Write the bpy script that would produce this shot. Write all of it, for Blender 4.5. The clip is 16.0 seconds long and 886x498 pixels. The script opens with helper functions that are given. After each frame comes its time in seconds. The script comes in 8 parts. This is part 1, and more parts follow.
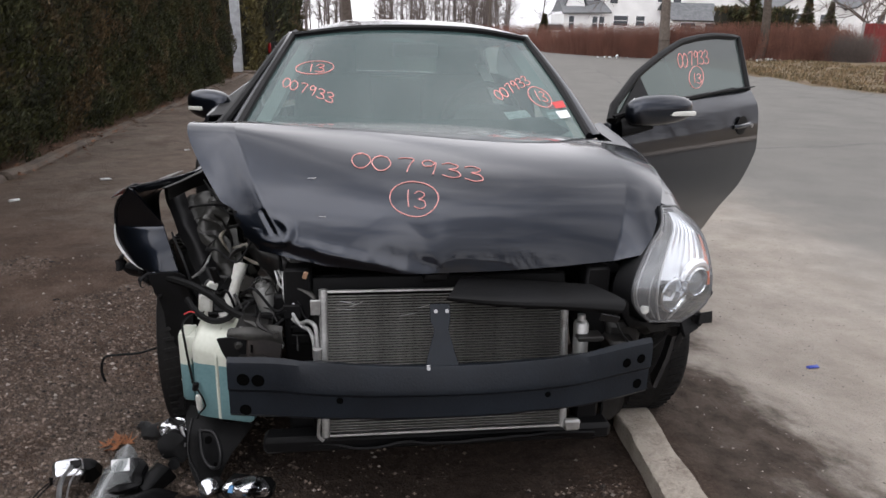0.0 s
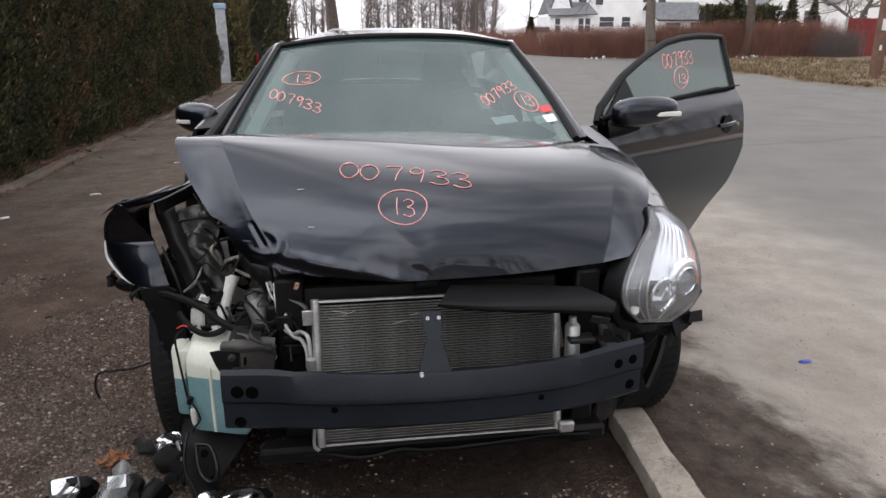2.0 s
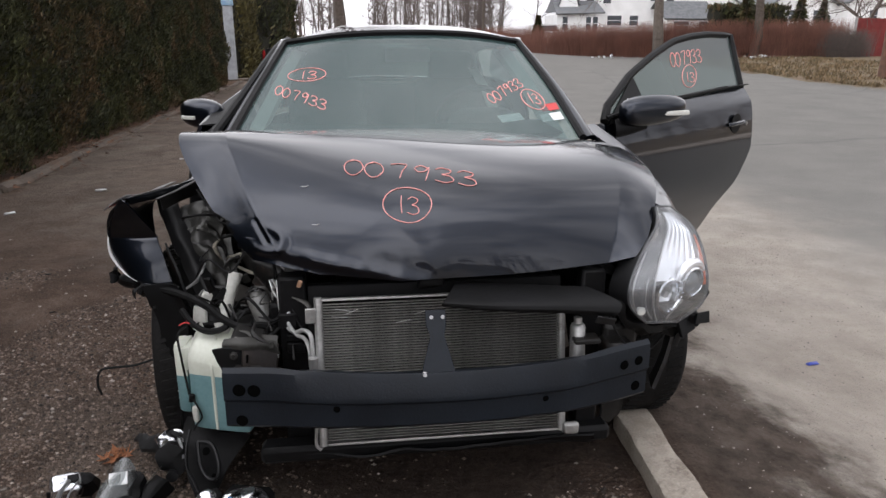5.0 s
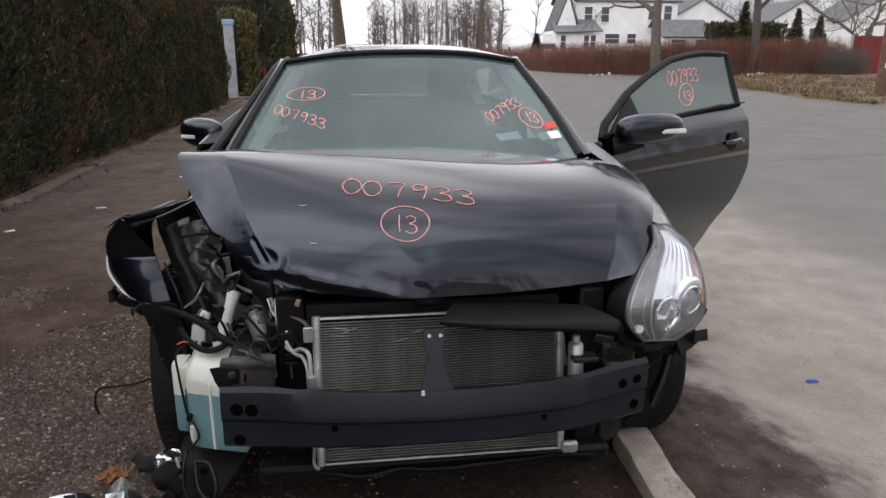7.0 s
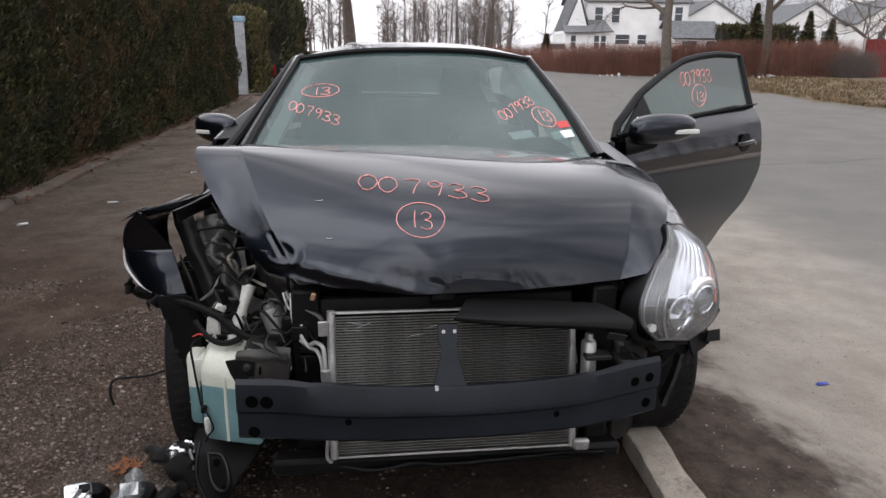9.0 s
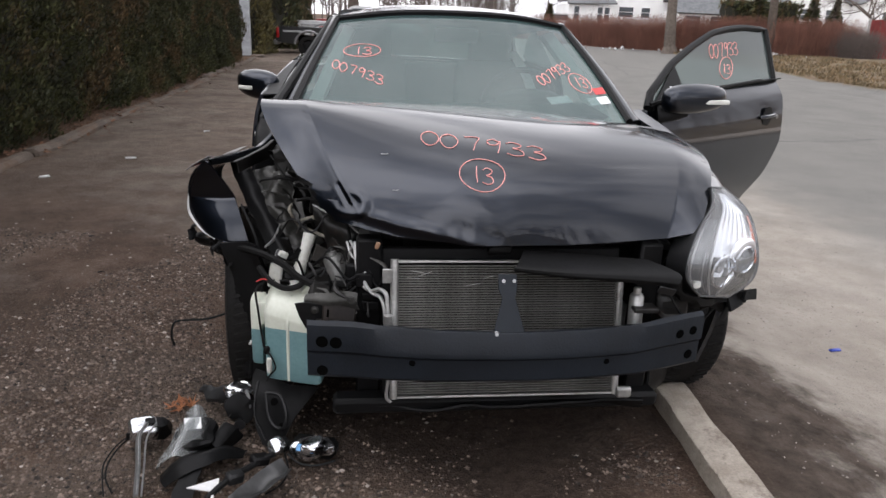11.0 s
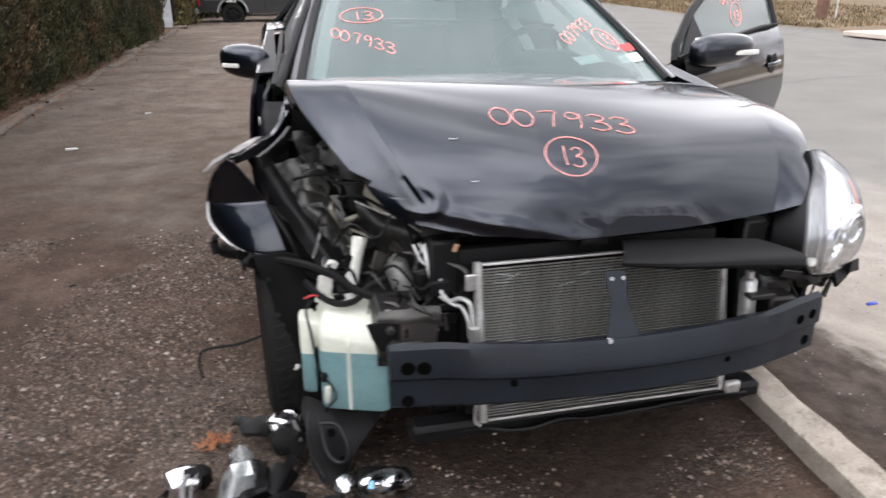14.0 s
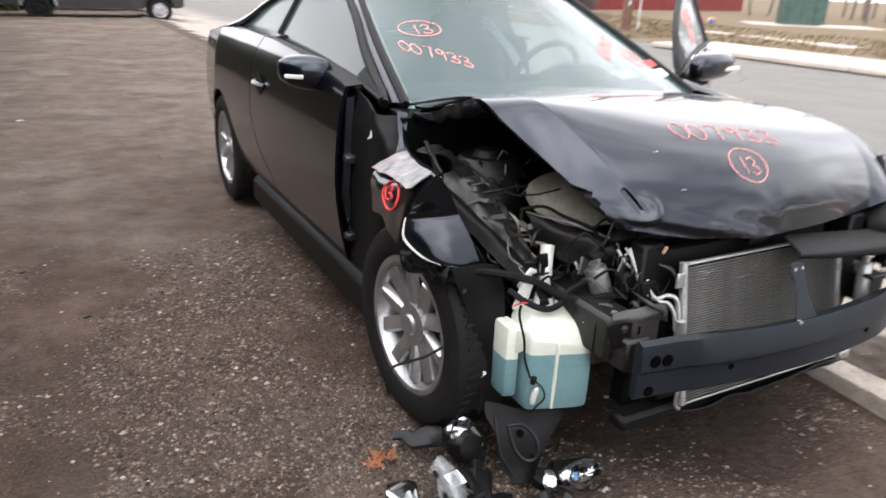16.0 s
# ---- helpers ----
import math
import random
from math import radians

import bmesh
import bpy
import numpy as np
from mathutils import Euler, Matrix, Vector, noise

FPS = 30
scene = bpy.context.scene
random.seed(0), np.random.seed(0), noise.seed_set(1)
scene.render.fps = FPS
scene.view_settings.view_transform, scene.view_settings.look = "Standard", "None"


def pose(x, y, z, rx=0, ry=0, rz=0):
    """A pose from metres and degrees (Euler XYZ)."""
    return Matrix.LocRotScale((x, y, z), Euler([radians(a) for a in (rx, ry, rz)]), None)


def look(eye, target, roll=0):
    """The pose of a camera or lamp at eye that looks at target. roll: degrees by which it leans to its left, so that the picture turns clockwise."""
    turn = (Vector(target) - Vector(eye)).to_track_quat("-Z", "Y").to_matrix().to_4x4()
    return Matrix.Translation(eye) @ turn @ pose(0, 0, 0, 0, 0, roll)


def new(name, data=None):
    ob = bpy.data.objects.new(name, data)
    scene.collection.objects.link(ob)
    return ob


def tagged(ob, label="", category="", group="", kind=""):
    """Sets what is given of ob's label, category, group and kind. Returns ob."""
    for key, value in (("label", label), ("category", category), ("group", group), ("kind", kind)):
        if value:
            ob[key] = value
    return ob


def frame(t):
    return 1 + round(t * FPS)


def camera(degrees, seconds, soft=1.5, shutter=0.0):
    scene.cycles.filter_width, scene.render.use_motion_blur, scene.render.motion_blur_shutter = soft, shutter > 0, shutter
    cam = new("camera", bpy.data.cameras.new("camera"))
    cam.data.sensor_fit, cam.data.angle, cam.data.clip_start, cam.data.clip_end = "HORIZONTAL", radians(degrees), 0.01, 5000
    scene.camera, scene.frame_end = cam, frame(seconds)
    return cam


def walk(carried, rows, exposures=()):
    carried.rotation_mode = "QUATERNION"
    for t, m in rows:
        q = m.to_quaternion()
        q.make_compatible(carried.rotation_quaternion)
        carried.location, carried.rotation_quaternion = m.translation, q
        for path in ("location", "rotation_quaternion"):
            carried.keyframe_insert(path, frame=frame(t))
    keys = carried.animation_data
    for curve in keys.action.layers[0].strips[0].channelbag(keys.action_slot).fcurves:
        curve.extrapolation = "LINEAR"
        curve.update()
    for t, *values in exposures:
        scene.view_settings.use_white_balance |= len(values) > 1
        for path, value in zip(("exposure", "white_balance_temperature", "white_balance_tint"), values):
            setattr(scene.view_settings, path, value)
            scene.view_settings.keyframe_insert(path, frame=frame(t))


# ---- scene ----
cam = camera(64.7, 16.0, shutter=0.5)
PATH = [
    (0, (-0.214, -1.561, 1.349), (0.031, 0.333, 0.752), 1.3),
    (0.5, (-0.212, -1.571, 1.352), (0.01, 0.331, 0.775), 0.3),
    (1, (-0.212, -1.574, 1.349), (0.035, 0.318, 0.748), 0.8),
    (1.5, (-0.214, -1.569, 1.356), (0.044, 0.326, 0.772), 0.3),
    (2, (-0.206, -1.571, 1.357), (0.058, 0.324, 0.774), -0.2),
    (2.5, (-0.204, -1.567, 1.357), (0.104, 0.321, 0.771), -0.0),
    (3, (-0.204, -1.566, 1.36), (0.087, 0.326, 0.778), -0.4),
    (3.5, (-0.201, -1.561, 1.354), (0.08, 0.327, 0.758), -0.3),
    (4, (-0.201, -1.556, 1.353), (0.065, 0.335, 0.759), -0.1),
    (6.5, (-0.201, -1.553, 1.354), (0.043, 0.352, 0.797), 0.1),
    (7, (-0.197, -1.558, 1.359), (0.054, 0.35, 0.817), 0.0),
    (7.5, (-0.194, -1.553, 1.359), (0.037, 0.358, 0.816), -0.7),
    (8, (-0.207, -1.544, 1.356), (0.036, 0.369, 0.828), 0.4),
    (8.5, (-0.216, -1.562, 1.354), (0.026, 0.346, 0.807), 0.7),
    (9, (-0.22, -1.568, 1.355), (0.012, 0.343, 0.81), 0.6),
    (9.5, (-0.211, -1.56, 1.325), (-0.062, 0.343, 0.728), -0.5),
    (9.7, (-0.216, -1.569, 1.327), (-0.111, 0.336, 0.728), -0.8),
    (11.8, (-0.497, -1.687, 1.345), (-0.178, 0.182, 0.709), 4.1),
    (12, (-0.497, -1.69, 1.353), (-0.213, 0.187, 0.723), 3.4),
    (12.5, (-0.504, -1.683, 1.358), (-0.189, 0.195, 0.748), 3.7),
    (13, (-0.535, -1.661, 1.345), (-0.11, 0.191, 0.722), 6.0),
    (13.5, (-0.577, -1.44, 1.309), (-0.125, 0.364, 0.572), 0.9),
    (14, (-0.732, -1.286, 1.321), (-0.315, 0.531, 0.597), -0.2),
    (14.5, (-1.06, -1.319, 1.346), (-0.441, 0.414, 0.562), 1.4),
    (15, (-1.255, -1.174, 1.335), (-0.716, 0.616, 0.622), -2.9),
    (15.5, (-1.428, -1.028, 1.314), (-0.796, 0.717, 0.571), -2.8),
    (16, (-1.714, -1.014, 1.357), (-0.813, 0.624, 0.647), 2.4),
]
walk(cam, [(t, look(eye, target, roll)) for t, eye, target, roll in PATH],
     exposures=[(0, -0.17), (4, -0.18), (8, -0.36), (9.3, -0.24), (12, -0.02), (13, -0.05), (13.6, 0.36), (14.5, 0.76), (15.2, 0.88), (16, 0.78)])

# ---- light ----
world = bpy.data.worlds.new("overcast_sky")
scene.world = world
world.use_nodes = True
wn, wl = world.node_tree.nodes, world.node_tree.links
wn.clear()
w_out = wn.new("ShaderNodeOutputWorld")
w_bg = wn.new("ShaderNodeBackground")
w_sky = wn.new("ShaderNodeTexSky")
w_sky.sky_type = "NISHITA"
w_sky.sun_disc = False
w_sky.sun_elevation = radians(48)
w_sky.sun_rotation = radians(295)
w_sky.air_density, w_sky.dust_density = 1.0, 3.0
w_hsv = wn.new("ShaderNodeHueSaturation")
w_hsv.inputs["Saturation"].default_value = 0.25
w_hsv.inputs["Value"].default_value = 0.55
w_co = wn.new("ShaderNodeTexCoord")
w_map = wn.new("ShaderNodeMapping")
w_map.inputs["Scale"].default_value = (1.0, 1.0, 1.15)
w_map.inputs["Location"].default_value = (0.9, 0.35, 0.2)
w_noise = wn.new("ShaderNodeTexNoise")
w_noise.inputs["Scale"].default_value = 2.1
w_noise.inputs["Detail"].default_value = 3.0
w_noise.inputs["Roughness"].default_value = 0.5
w_ramp = wn.new("ShaderNodeValToRGB")
w_ramp.color_ramp.elements[0].position, w_ramp.color_ramp.elements[0].color = 0.38, (4.2, 4.22, 4.62, 1)
w_ramp.color_ramp.elements[1].position, w_ramp.color_ramp.elements[1].color = 0.62, (10.7, 10.5, 11.0, 1)
w_mix = wn.new("ShaderNodeMixRGB")
w_mix.inputs["Fac"].default_value = 0.85
wl.new(w_co.outputs["Generated"], w_map.inputs["Vector"])
wl.new(w_map.outputs["Vector"], w_noise.inputs["Vector"])
wl.new(w_noise.outputs["Fac"], w_ramp.inputs["Fac"])
wl.new(w_sky.outputs["Color"], w_hsv.inputs["Color"])
wl.new(w_hsv.outputs["Color"], w_mix.inputs["Color1"])
w_sep = wn.new("ShaderNodeSeparateXYZ")
wl.new(w_co.outputs["Generated"], w_sep.inputs[0])
w_up = wn.new("ShaderNodeMapRange")
w_up.inputs["From Min"].default_value, w_up.inputs["From Max"].default_value = 0.0, 1.0
w_up.inputs["To Min"].default_value, w_up.inputs["To Max"].default_value = 1.75, 2.15
wl.new(w_sep.outputs["Z"], w_up.inputs["Value"])
w_dome = wn.new("ShaderNodeVectorMath")
w_dome.operation = "SCALE"
wl.new(w_ramp.outputs["Color"], w_dome.inputs[0])
w_sun = wn.new("ShaderNodeVectorMath")
w_sun.operation = "DOT_PRODUCT"
w_sun.inputs[1].default_value = (-0.56, -0.40, 0.72)
wl.new(w_co.outputs["Generated"], w_sun.inputs[0])
w_bright = wn.new("ShaderNodeMapRange")
w_bright.interpolation_type = "SMOOTHSTEP"
w_bright.inputs["From Min"].default_value, w_bright.inputs["From Max"].default_value = 0.25, 1.0
w_bright.inputs["To Min"].default_value, w_bright.inputs["To Max"].default_value = 0.86, 1.55
wl.new(w_sun.outputs["Value"], w_bright.inputs["Value"])
w_both = wn.new("ShaderNodeMath")
w_both.operation = "MULTIPLY"
wl.new(w_up.outputs["Result"], w_both.inputs[0])
wl.new(w_bright.outputs["Result"], w_both.inputs[1])
wl.new(w_both.outputs[0], w_dome.inputs["Scale"])
wl.new(w_dome.outputs["Vector"], w_mix.inputs["Color2"])
wl.new(w_mix.outputs["Color"], w_bg.inputs["Color"])
wl.new(w_bg.outputs["Background"], w_out.inputs["Surface"])
w_bg.inputs["Strength"].default_value = 0.129

sun_data = bpy.data.lights.new("sun", "SUN")
sun_data.energy, sun_data.angle, sun_data.color = 0.5, radians(120), (1.0, 0.97, 0.93)
sun = new("sun", sun_data)
sun.matrix_world = look((-13, 6, 14), (0, 0, 0))
scene.view_settings.exposure = 0.0


# ---- materials ----
def material(name, base, other=None, rough=0.5, metal=0.0, scale=8.0, fine=90.0, bump=0.0, bump_scale=None,
             coat=0.0, spec=0.5, wear=None, wear_at=0.62, random_tint=0.0, island=False):
    """A surface with variation at two scales, fine relief and, where given, worn or dirty patches."""
    m = bpy.data.materials.new(name)
    m.use_nodes = True
    n, l = m.node_tree.nodes, m.node_tree.links
    b = n["Principled BSDF"]
    other = other or tuple(c * 0.78 for c in base)
    co = n.new("ShaderNodeTexCoord")
    n1, n2 = n.new("ShaderNodeTexNoise"), n.new("ShaderNodeTexNoise")
    n1.inputs["Scale"].default_value, n1.inputs["Detail"].default_value = scale, 5
    n2.inputs["Scale"].default_value, n2.inputs["Detail"].default_value = fine, 3
    for t in (n1, n2):
        l.new(co.outputs["Object"], t.inputs["Vector"])
    add = n.new("ShaderNodeMath")
    add.operation = "MULTIPLY_ADD"
    add.inputs[1].default_value, add.inputs[2].default_value = 0.45, -0.22
    l.new(n2.outputs["Fac"], add.inputs[0])
    tot = n.new("ShaderNodeMath")
    tot.operation = "ADD"
    l.new(add.outputs[0], tot.inputs[0])
    l.new(n1.outputs["Fac"], tot.inputs[1])
    ramp = n.new("ShaderNodeValToRGB")
    ramp.color_ramp.elements[0].position, ramp.color_ramp.elements[1].position = 0.35, 0.65
    ramp.color_ramp.elements[0].color, ramp.color_ramp.elements[1].color = (*other, 1), (*base, 1)
    l.new(tot.outputs[0], ramp.inputs["Fac"])
    colour = ramp.outputs["Color"]
    if wear:
        n3 = n.new("ShaderNodeTexNoise")
        n3.inputs["Scale"].default_value, n3.inputs["Detail"].default_value = scale * 0.45, 8
        n3.inputs["Roughness"].default_value = 0.7
        l.new(co.outputs["Object"], n3.inputs["Vector"])
        r3 = n.new("ShaderNodeValToRGB")
        r3.color_ramp.elements[0].position, r3.color_ramp.elements[1].position = wear_at, wear_at + 0.1
        l.new(n3.outputs["Fac"], r3.inputs["Fac"])
        mix = n.new("ShaderNodeMixRGB")
        mix.inputs["Color2"].default_value = (*wear, 1)
        l.new(r3.outputs["Color"], mix.inputs["Fac"])
        l.new(colour, mix.inputs["Color1"])
        colour = mix.outputs["Color"]
    if random_tint or island:
        hs = n.new("ShaderNodeHueSaturation")
        if island:
            src = n.new("ShaderNodeNewGeometry").outputs["Random Per Island"]
        else:
            src = n.new("ShaderNodeObjectInfo").outputs["Random"]
        mr = n.new("ShaderNodeMapRange")
        amount = random_tint or 0.5
        mr.inputs["To Min"].default_value, mr.inputs["To Max"].default_value = 1 - amount, 1 + amount
        l.new(src, mr.inputs["Value"])
        l.new(mr.outputs["Result"], hs.inputs["Value"])
        l.new(colour, hs.inputs["Color"])
        colour = hs.outputs["Color"]
    l.new(colour, b.inputs["Base Color"])
    b.inputs["Metallic"].default_value = metal
    b.inputs["Specular IOR Level"].default_value = spec
    b.inputs["Coat Weight"].default_value = coat
    b.inputs["Coat Roughness"].default_value = 0.04
    rr = n.new("ShaderNodeMapRange")
    rr.inputs["To Min"].default_value, rr.inputs["To Max"].default_value = max(0.02, rough * 0.85), min(1.0, rough * 1.15)
    l.new(n2.outputs["Fac"], rr.inputs["Value"])
    l.new(rr.outputs["Result"], b.inputs["Roughness"])
    if bump:
        nb = n.new("ShaderNodeTexNoise")
        nb.inputs["Scale"].default_value, nb.inputs["Detail"].default_value = bump_scale or fine, 4
        l.new(co.outputs["Object"], nb.inputs["Vector"])
        bp = n.new("ShaderNodeBump")
        bp.inputs["Strength"].default_value, bp.inputs["Distance"].default_value = 1.0, bump
        l.new(nb.outputs["Fac"], bp.inputs["Height"])
        l.new(bp.outputs["Normal"], b.inputs["Normal"])
    return m


def glass(name, tint, rough=0.0, body=0.0, body_colour=(0.1, 0.12, 0.12), haze=0.0):
    """A thin pane: tinted see-through with a clear reflection, blurred in part by haze, over a diffuse body."""
    m = bpy.data.materials.new(name)
    m.use_nodes = True
    n, l = m.node_tree.nodes, m.node_tree.links
    out = n["Material Output"]
    n.remove(n["Principled BSDF"])
    tr, gl, mix, fr = n.new("ShaderNodeBsdfTransparent"), n.new("ShaderNodeBsdfGlossy"), n.new("ShaderNodeMixShader"), n.new("ShaderNodeLayerWeight")
    tr.inputs["Color"].default_value = (*tint, 1)
    gl.inputs["Roughness"].default_value = rough
    gl.inputs["Color"].default_value = (1, 1, 1, 1)
    fr.inputs["Blend"].default_value = 0.5
    power = n.new("ShaderNodeMath")
    power.operation = "POWER"
    power.inputs[1].default_value = 4.4
    l.new(fr.outputs["Facing"], power.inputs[0])
    boost = n.new("ShaderNodeMath")
    boost.operation = "MULTIPLY_ADD"
    boost.inputs[1].default_value, boost.inputs[2].default_value = 0.9, 0.05
    boost.use_clamp = True
    l.new(power.outputs[0], boost.inputs[0])
    l.new(boost.outputs[0], mix.inputs["Fac"])
    base, shine = tr.outputs[0], gl.outputs[0]
    if body:
        df, m2 = n.new("ShaderNodeBsdfDiffuse"), n.new("ShaderNodeMixShader")
        df.inputs["Color"].default_value = (*body_colour, 1)
        m2.inputs["Fac"].default_value = body
        l.new(base, m2.inputs[1])
        l.new(df.outputs[0], m2.inputs[2])
        base = m2.outputs[0]
    if haze:
        g2, m3 = n.new("ShaderNodeBsdfGlossy"), n.new("ShaderNodeMixShader")
        g2.inputs["Roughness"].default_value = 0.30
        m3.inputs["Fac"].default_value = haze
        l.new(shine, m3.inputs[1])
        l.new(g2.outputs[0], m3.inputs[2])
        shine = m3.outputs[0]
    l.new(base, mix.inputs[1])
    l.new(shine, mix.inputs[2])
    l.new(mix.outputs[0], out.inputs["Surface"])
    return m


PAINT = material("black_metallic_paint", (0.0135, 0.0175, 0.0265), (0.010, 0.013, 0.020), rough=0.31, metal=0.9, scale=3, fine=700, coat=1.0, spec=0.05)
PAINT.node_tree.nodes["Principled BSDF"].inputs["Coat IOR"].default_value = 1.47
BEAM = material("dark_coated_steel", (0.0095, 0.0130, 0.0182), (0.0062, 0.0082, 0.0115), rough=0.44, metal=0.0, scale=6, fine=160, spec=0.26, wear=(0.045, 0.045, 0.046), wear_at=0.60, bump=0.0006)
STEEL = material("dark_stained_steel", (0.014, 0.0128, 0.012), (0.0065, 0.006, 0.0055), rough=0.5, metal=0.2, scale=9, wear=(0.075, 0.05, 0.04), wear_at=0.6)
GREYSTEEL = material("bare_grey_sheet_steel", (0.045, 0.044, 0.040), (0.020, 0.0195, 0.0175), rough=0.42, metal=0.45, scale=11, wear=(0.06, 0.055, 0.05), wear_at=0.56)
PLASTIC = material("black_plastic", (0.0055, 0.0055, 0.006), (0.0035, 0.0035, 0.0035), rough=0.5, spec=0.16, scale=12, bump=0.0004, wear=(0.024, 0.022, 0.02), wear_at=0.64)
GREYPLASTIC = material("grey_black_plastic_panel", (0.010, 0.0104, 0.011), (0.006, 0.006, 0.0065), rough=0.5, spec=0.35, scale=9, wear=(0.055, 0.052, 0.048), wear_at=0.62)
RUBBER = material("tyre_rubber", (0.0065, 0.0062, 0.006), (0.010, 0.0092, 0.0085), rough=0.8, spec=0.2, scale=10, bump=0.0008, wear=(0.022, 0.019, 0.016), wear_at=0.62)
ALLOY = material("silver_alloy", (0.50, 0.50, 0.51), (0.33, 0.33, 0.33), rough=0.34, metal=0.85, scale=8, wear=(0.16, 0.15, 0.14), wear_at=0.66)
CHROME = material("bright_chrome", (0.85, 0.86, 0.88), (0.75, 0.76, 0.78), rough=0.07, metal=1.0, scale=14)
BOWL = material("bright_lamp_bowl", (0.90, 0.91, 0.93), (0.72, 0.73, 0.75), rough=0.16, metal=0.95, scale=38, wear=(0.035, 0.035, 0.04), wear_at=0.49)
ALU = material("dull_aluminium", (0.50, 0.50, 0.49), (0.33, 0.33, 0.32), rough=0.42, metal=0.7, scale=20, wear=(0.16, 0.15, 0.13), wear_at=0.6)
FIN = material("condenser_fins", (0.005, 0.005, 0.0048), (0.003, 0.003, 0.003), rough=0.8, metal=0.0, spec=0.1, scale=18)
TUBEALU = material("grimy_condenser_tube", (0.185, 0.178, 0.168), (0.095, 0.09, 0.084), rough=0.45, metal=0.4, scale=9, wear=(0.06, 0.056, 0.05), wear_at=0.58)
TANKTOP = material("milky_white_plastic", (0.62, 0.64, 0.56), (0.54, 0.56, 0.47), rough=0.4, scale=5, wear=(0.42, 0.40, 0.32), wear_at=0.66)
TANKLOW = material("milky_plastic_blue_fluid", (0.165, 0.285, 0.295), (0.12, 0.225, 0.24), rough=0.38, scale=5, wear=(0.26, 0.36, 0.35), wear_at=0.66)
WHITEPLASTIC = material("white_plastic_pipe", (0.66, 0.66, 0.62), (0.52, 0.52, 0.47), rough=0.45, scale=12, wear=(0.34, 0.32, 0.27), wear_at=0.66)
CHALK = material("pink_red_marker", (0.88, 0.43, 0.40), (0.80, 0.30, 0.27), rough=0.8, scale=60)
RED = material("red_marker_dark", (0.62, 0.06, 0.06), (0.45, 0.03, 0.03), rough=0.7, scale=40)
CLOTH = material("grey_beige_cloth", (0.085, 0.08, 0.073), (0.055, 0.052, 0.048), rough=0.9, scale=10)
PILLARTRIM = material("pale_grey_trim", (0.50, 0.52, 0.50), (0.42, 0.44, 0.42), rough=0.7, scale=14)
TRIM = material("black_interior_trim", (0.018, 0.018, 0.018), rough=0.65, scale=9, bump=0.0005)
AMBER = material("amber_marker_lens", (0.55, 0.13, 0.05), (0.45, 0.10, 0.04), rough=0.25, scale=10)
WHITE = material("white_paint_flat", (0.72, 0.72, 0.72), (0.60, 0.60, 0.60), rough=0.5, scale=8)
PAPER = material("white_paper", (0.75, 0.76, 0.76), rough=0.7, scale=30)
# the window panes' diffuse body colour stands for part of their reflected brightness
WINDSHIELD = glass("windshield_glass", (0.42, 0.52, 0.50), 0.0, 0.22, (0.15, 0.26, 0.255), 0.22)
DOORGLASS = glass("tinted_side_glass", (0.19, 0.26, 0.24), 0.0, 0.22, (0.13, 0.19, 0.18), 0.45)
LENS = glass("clear_lamp_lens", (0.95, 0.96, 0.97), 0.03, 0.04, (0.92, 0.93, 0.94))
KERB = material("weathered_concrete", (0.40, 0.355, 0.30), (0.26, 0.225, 0.185), rough=0.9, scale=9, fine=120, bump=0.012, bump_scale=60, wear=(0.12, 0.095, 0.075), wear_at=0.55)
STONE = material("loose_stone", (0.145, 0.111, 0.089), (0.055, 0.039, 0.030), rough=0.9, scale=30, random_tint=0.85, island=True)
PALESTONE = material("pale_loose_stone", (0.34, 0.30, 0.265), (0.17, 0.145, 0.122), rough=0.9, scale=30, random_tint=0.55, island=True)
LEAFGREEN = material("evergreen_spray", (0.053, 0.055, 0.014), (0.020, 0.024, 0.008), rough=0.75, scale=2.4, wear=(0.105, 0.068, 0.030), wear_at=0.50, random_tint=0.55, island=True)
LEAFOLIVE = material("yellow_brown_evergreen", (0.12, 0.10, 0.028), (0.065, 0.055, 0.02), rough=0.75, scale=1.2, random_tint=0.5, island=True)
CORE = material("hedge_shade", (0.018, 0.017, 0.010), rough=0.95, scale=6)
BARK = material("grey_brown_bark", (0.13, 0.105, 0.085), (0.075, 0.06, 0.05), rough=0.95, scale=9, bump=0.01, bump_scale=30)
TWIG = material("bare_twigs", (0.17, 0.135, 0.12), (0.11, 0.09, 0.08), rough=0.95, scale=5)
SHRUB = material("bare_red_brown_shrub", (0.25, 0.115, 0.082), (0.16, 0.075, 0.055), rough=0.95, scale=0.8, random_tint=0.45, island=True)
SIDING = material("white_siding", (0.88, 0.88, 0.87), (0.80, 0.80, 0.79), rough=0.6, scale=1.2)
SHINGLE = material("grey_roof_shingle", (0.16, 0.165, 0.17), (0.11, 0.115, 0.12), rough=0.9, scale=3)
DARKGLASS = material("dark_window_pane", (0.09, 0.10, 0.11), rough=0.15, scale=3)
REDFENCE = material("dark_red_board", (0.21, 0.025, 0.022), (0.15, 0.018, 0.016), rough=0.7, scale=3)
CONCRETE = material("pale_concrete_walk", (0.50, 0.43, 0.37), (0.40, 0.345, 0.295), rough=0.9, scale=1.5, bump=0.002)
TRUCKBLACK = material("dusty_black_paint", (0.008, 0.0085, 0.0095), rough=0.35, scale=2, coat=0.6, wear=(0.04, 0.04, 0.04))
LEAFBROWN = material("brown_fallen_leaf", (0.15, 0.072, 0.038), (0.08, 0.042, 0.025), rough=0.85, scale=60, random_tint=0.4)
LEAFDRY = material("dry_orange_leaf", (0.28, 0.11, 0.045), (0.18, 0.07, 0.03), rough=0.8, scale=60)


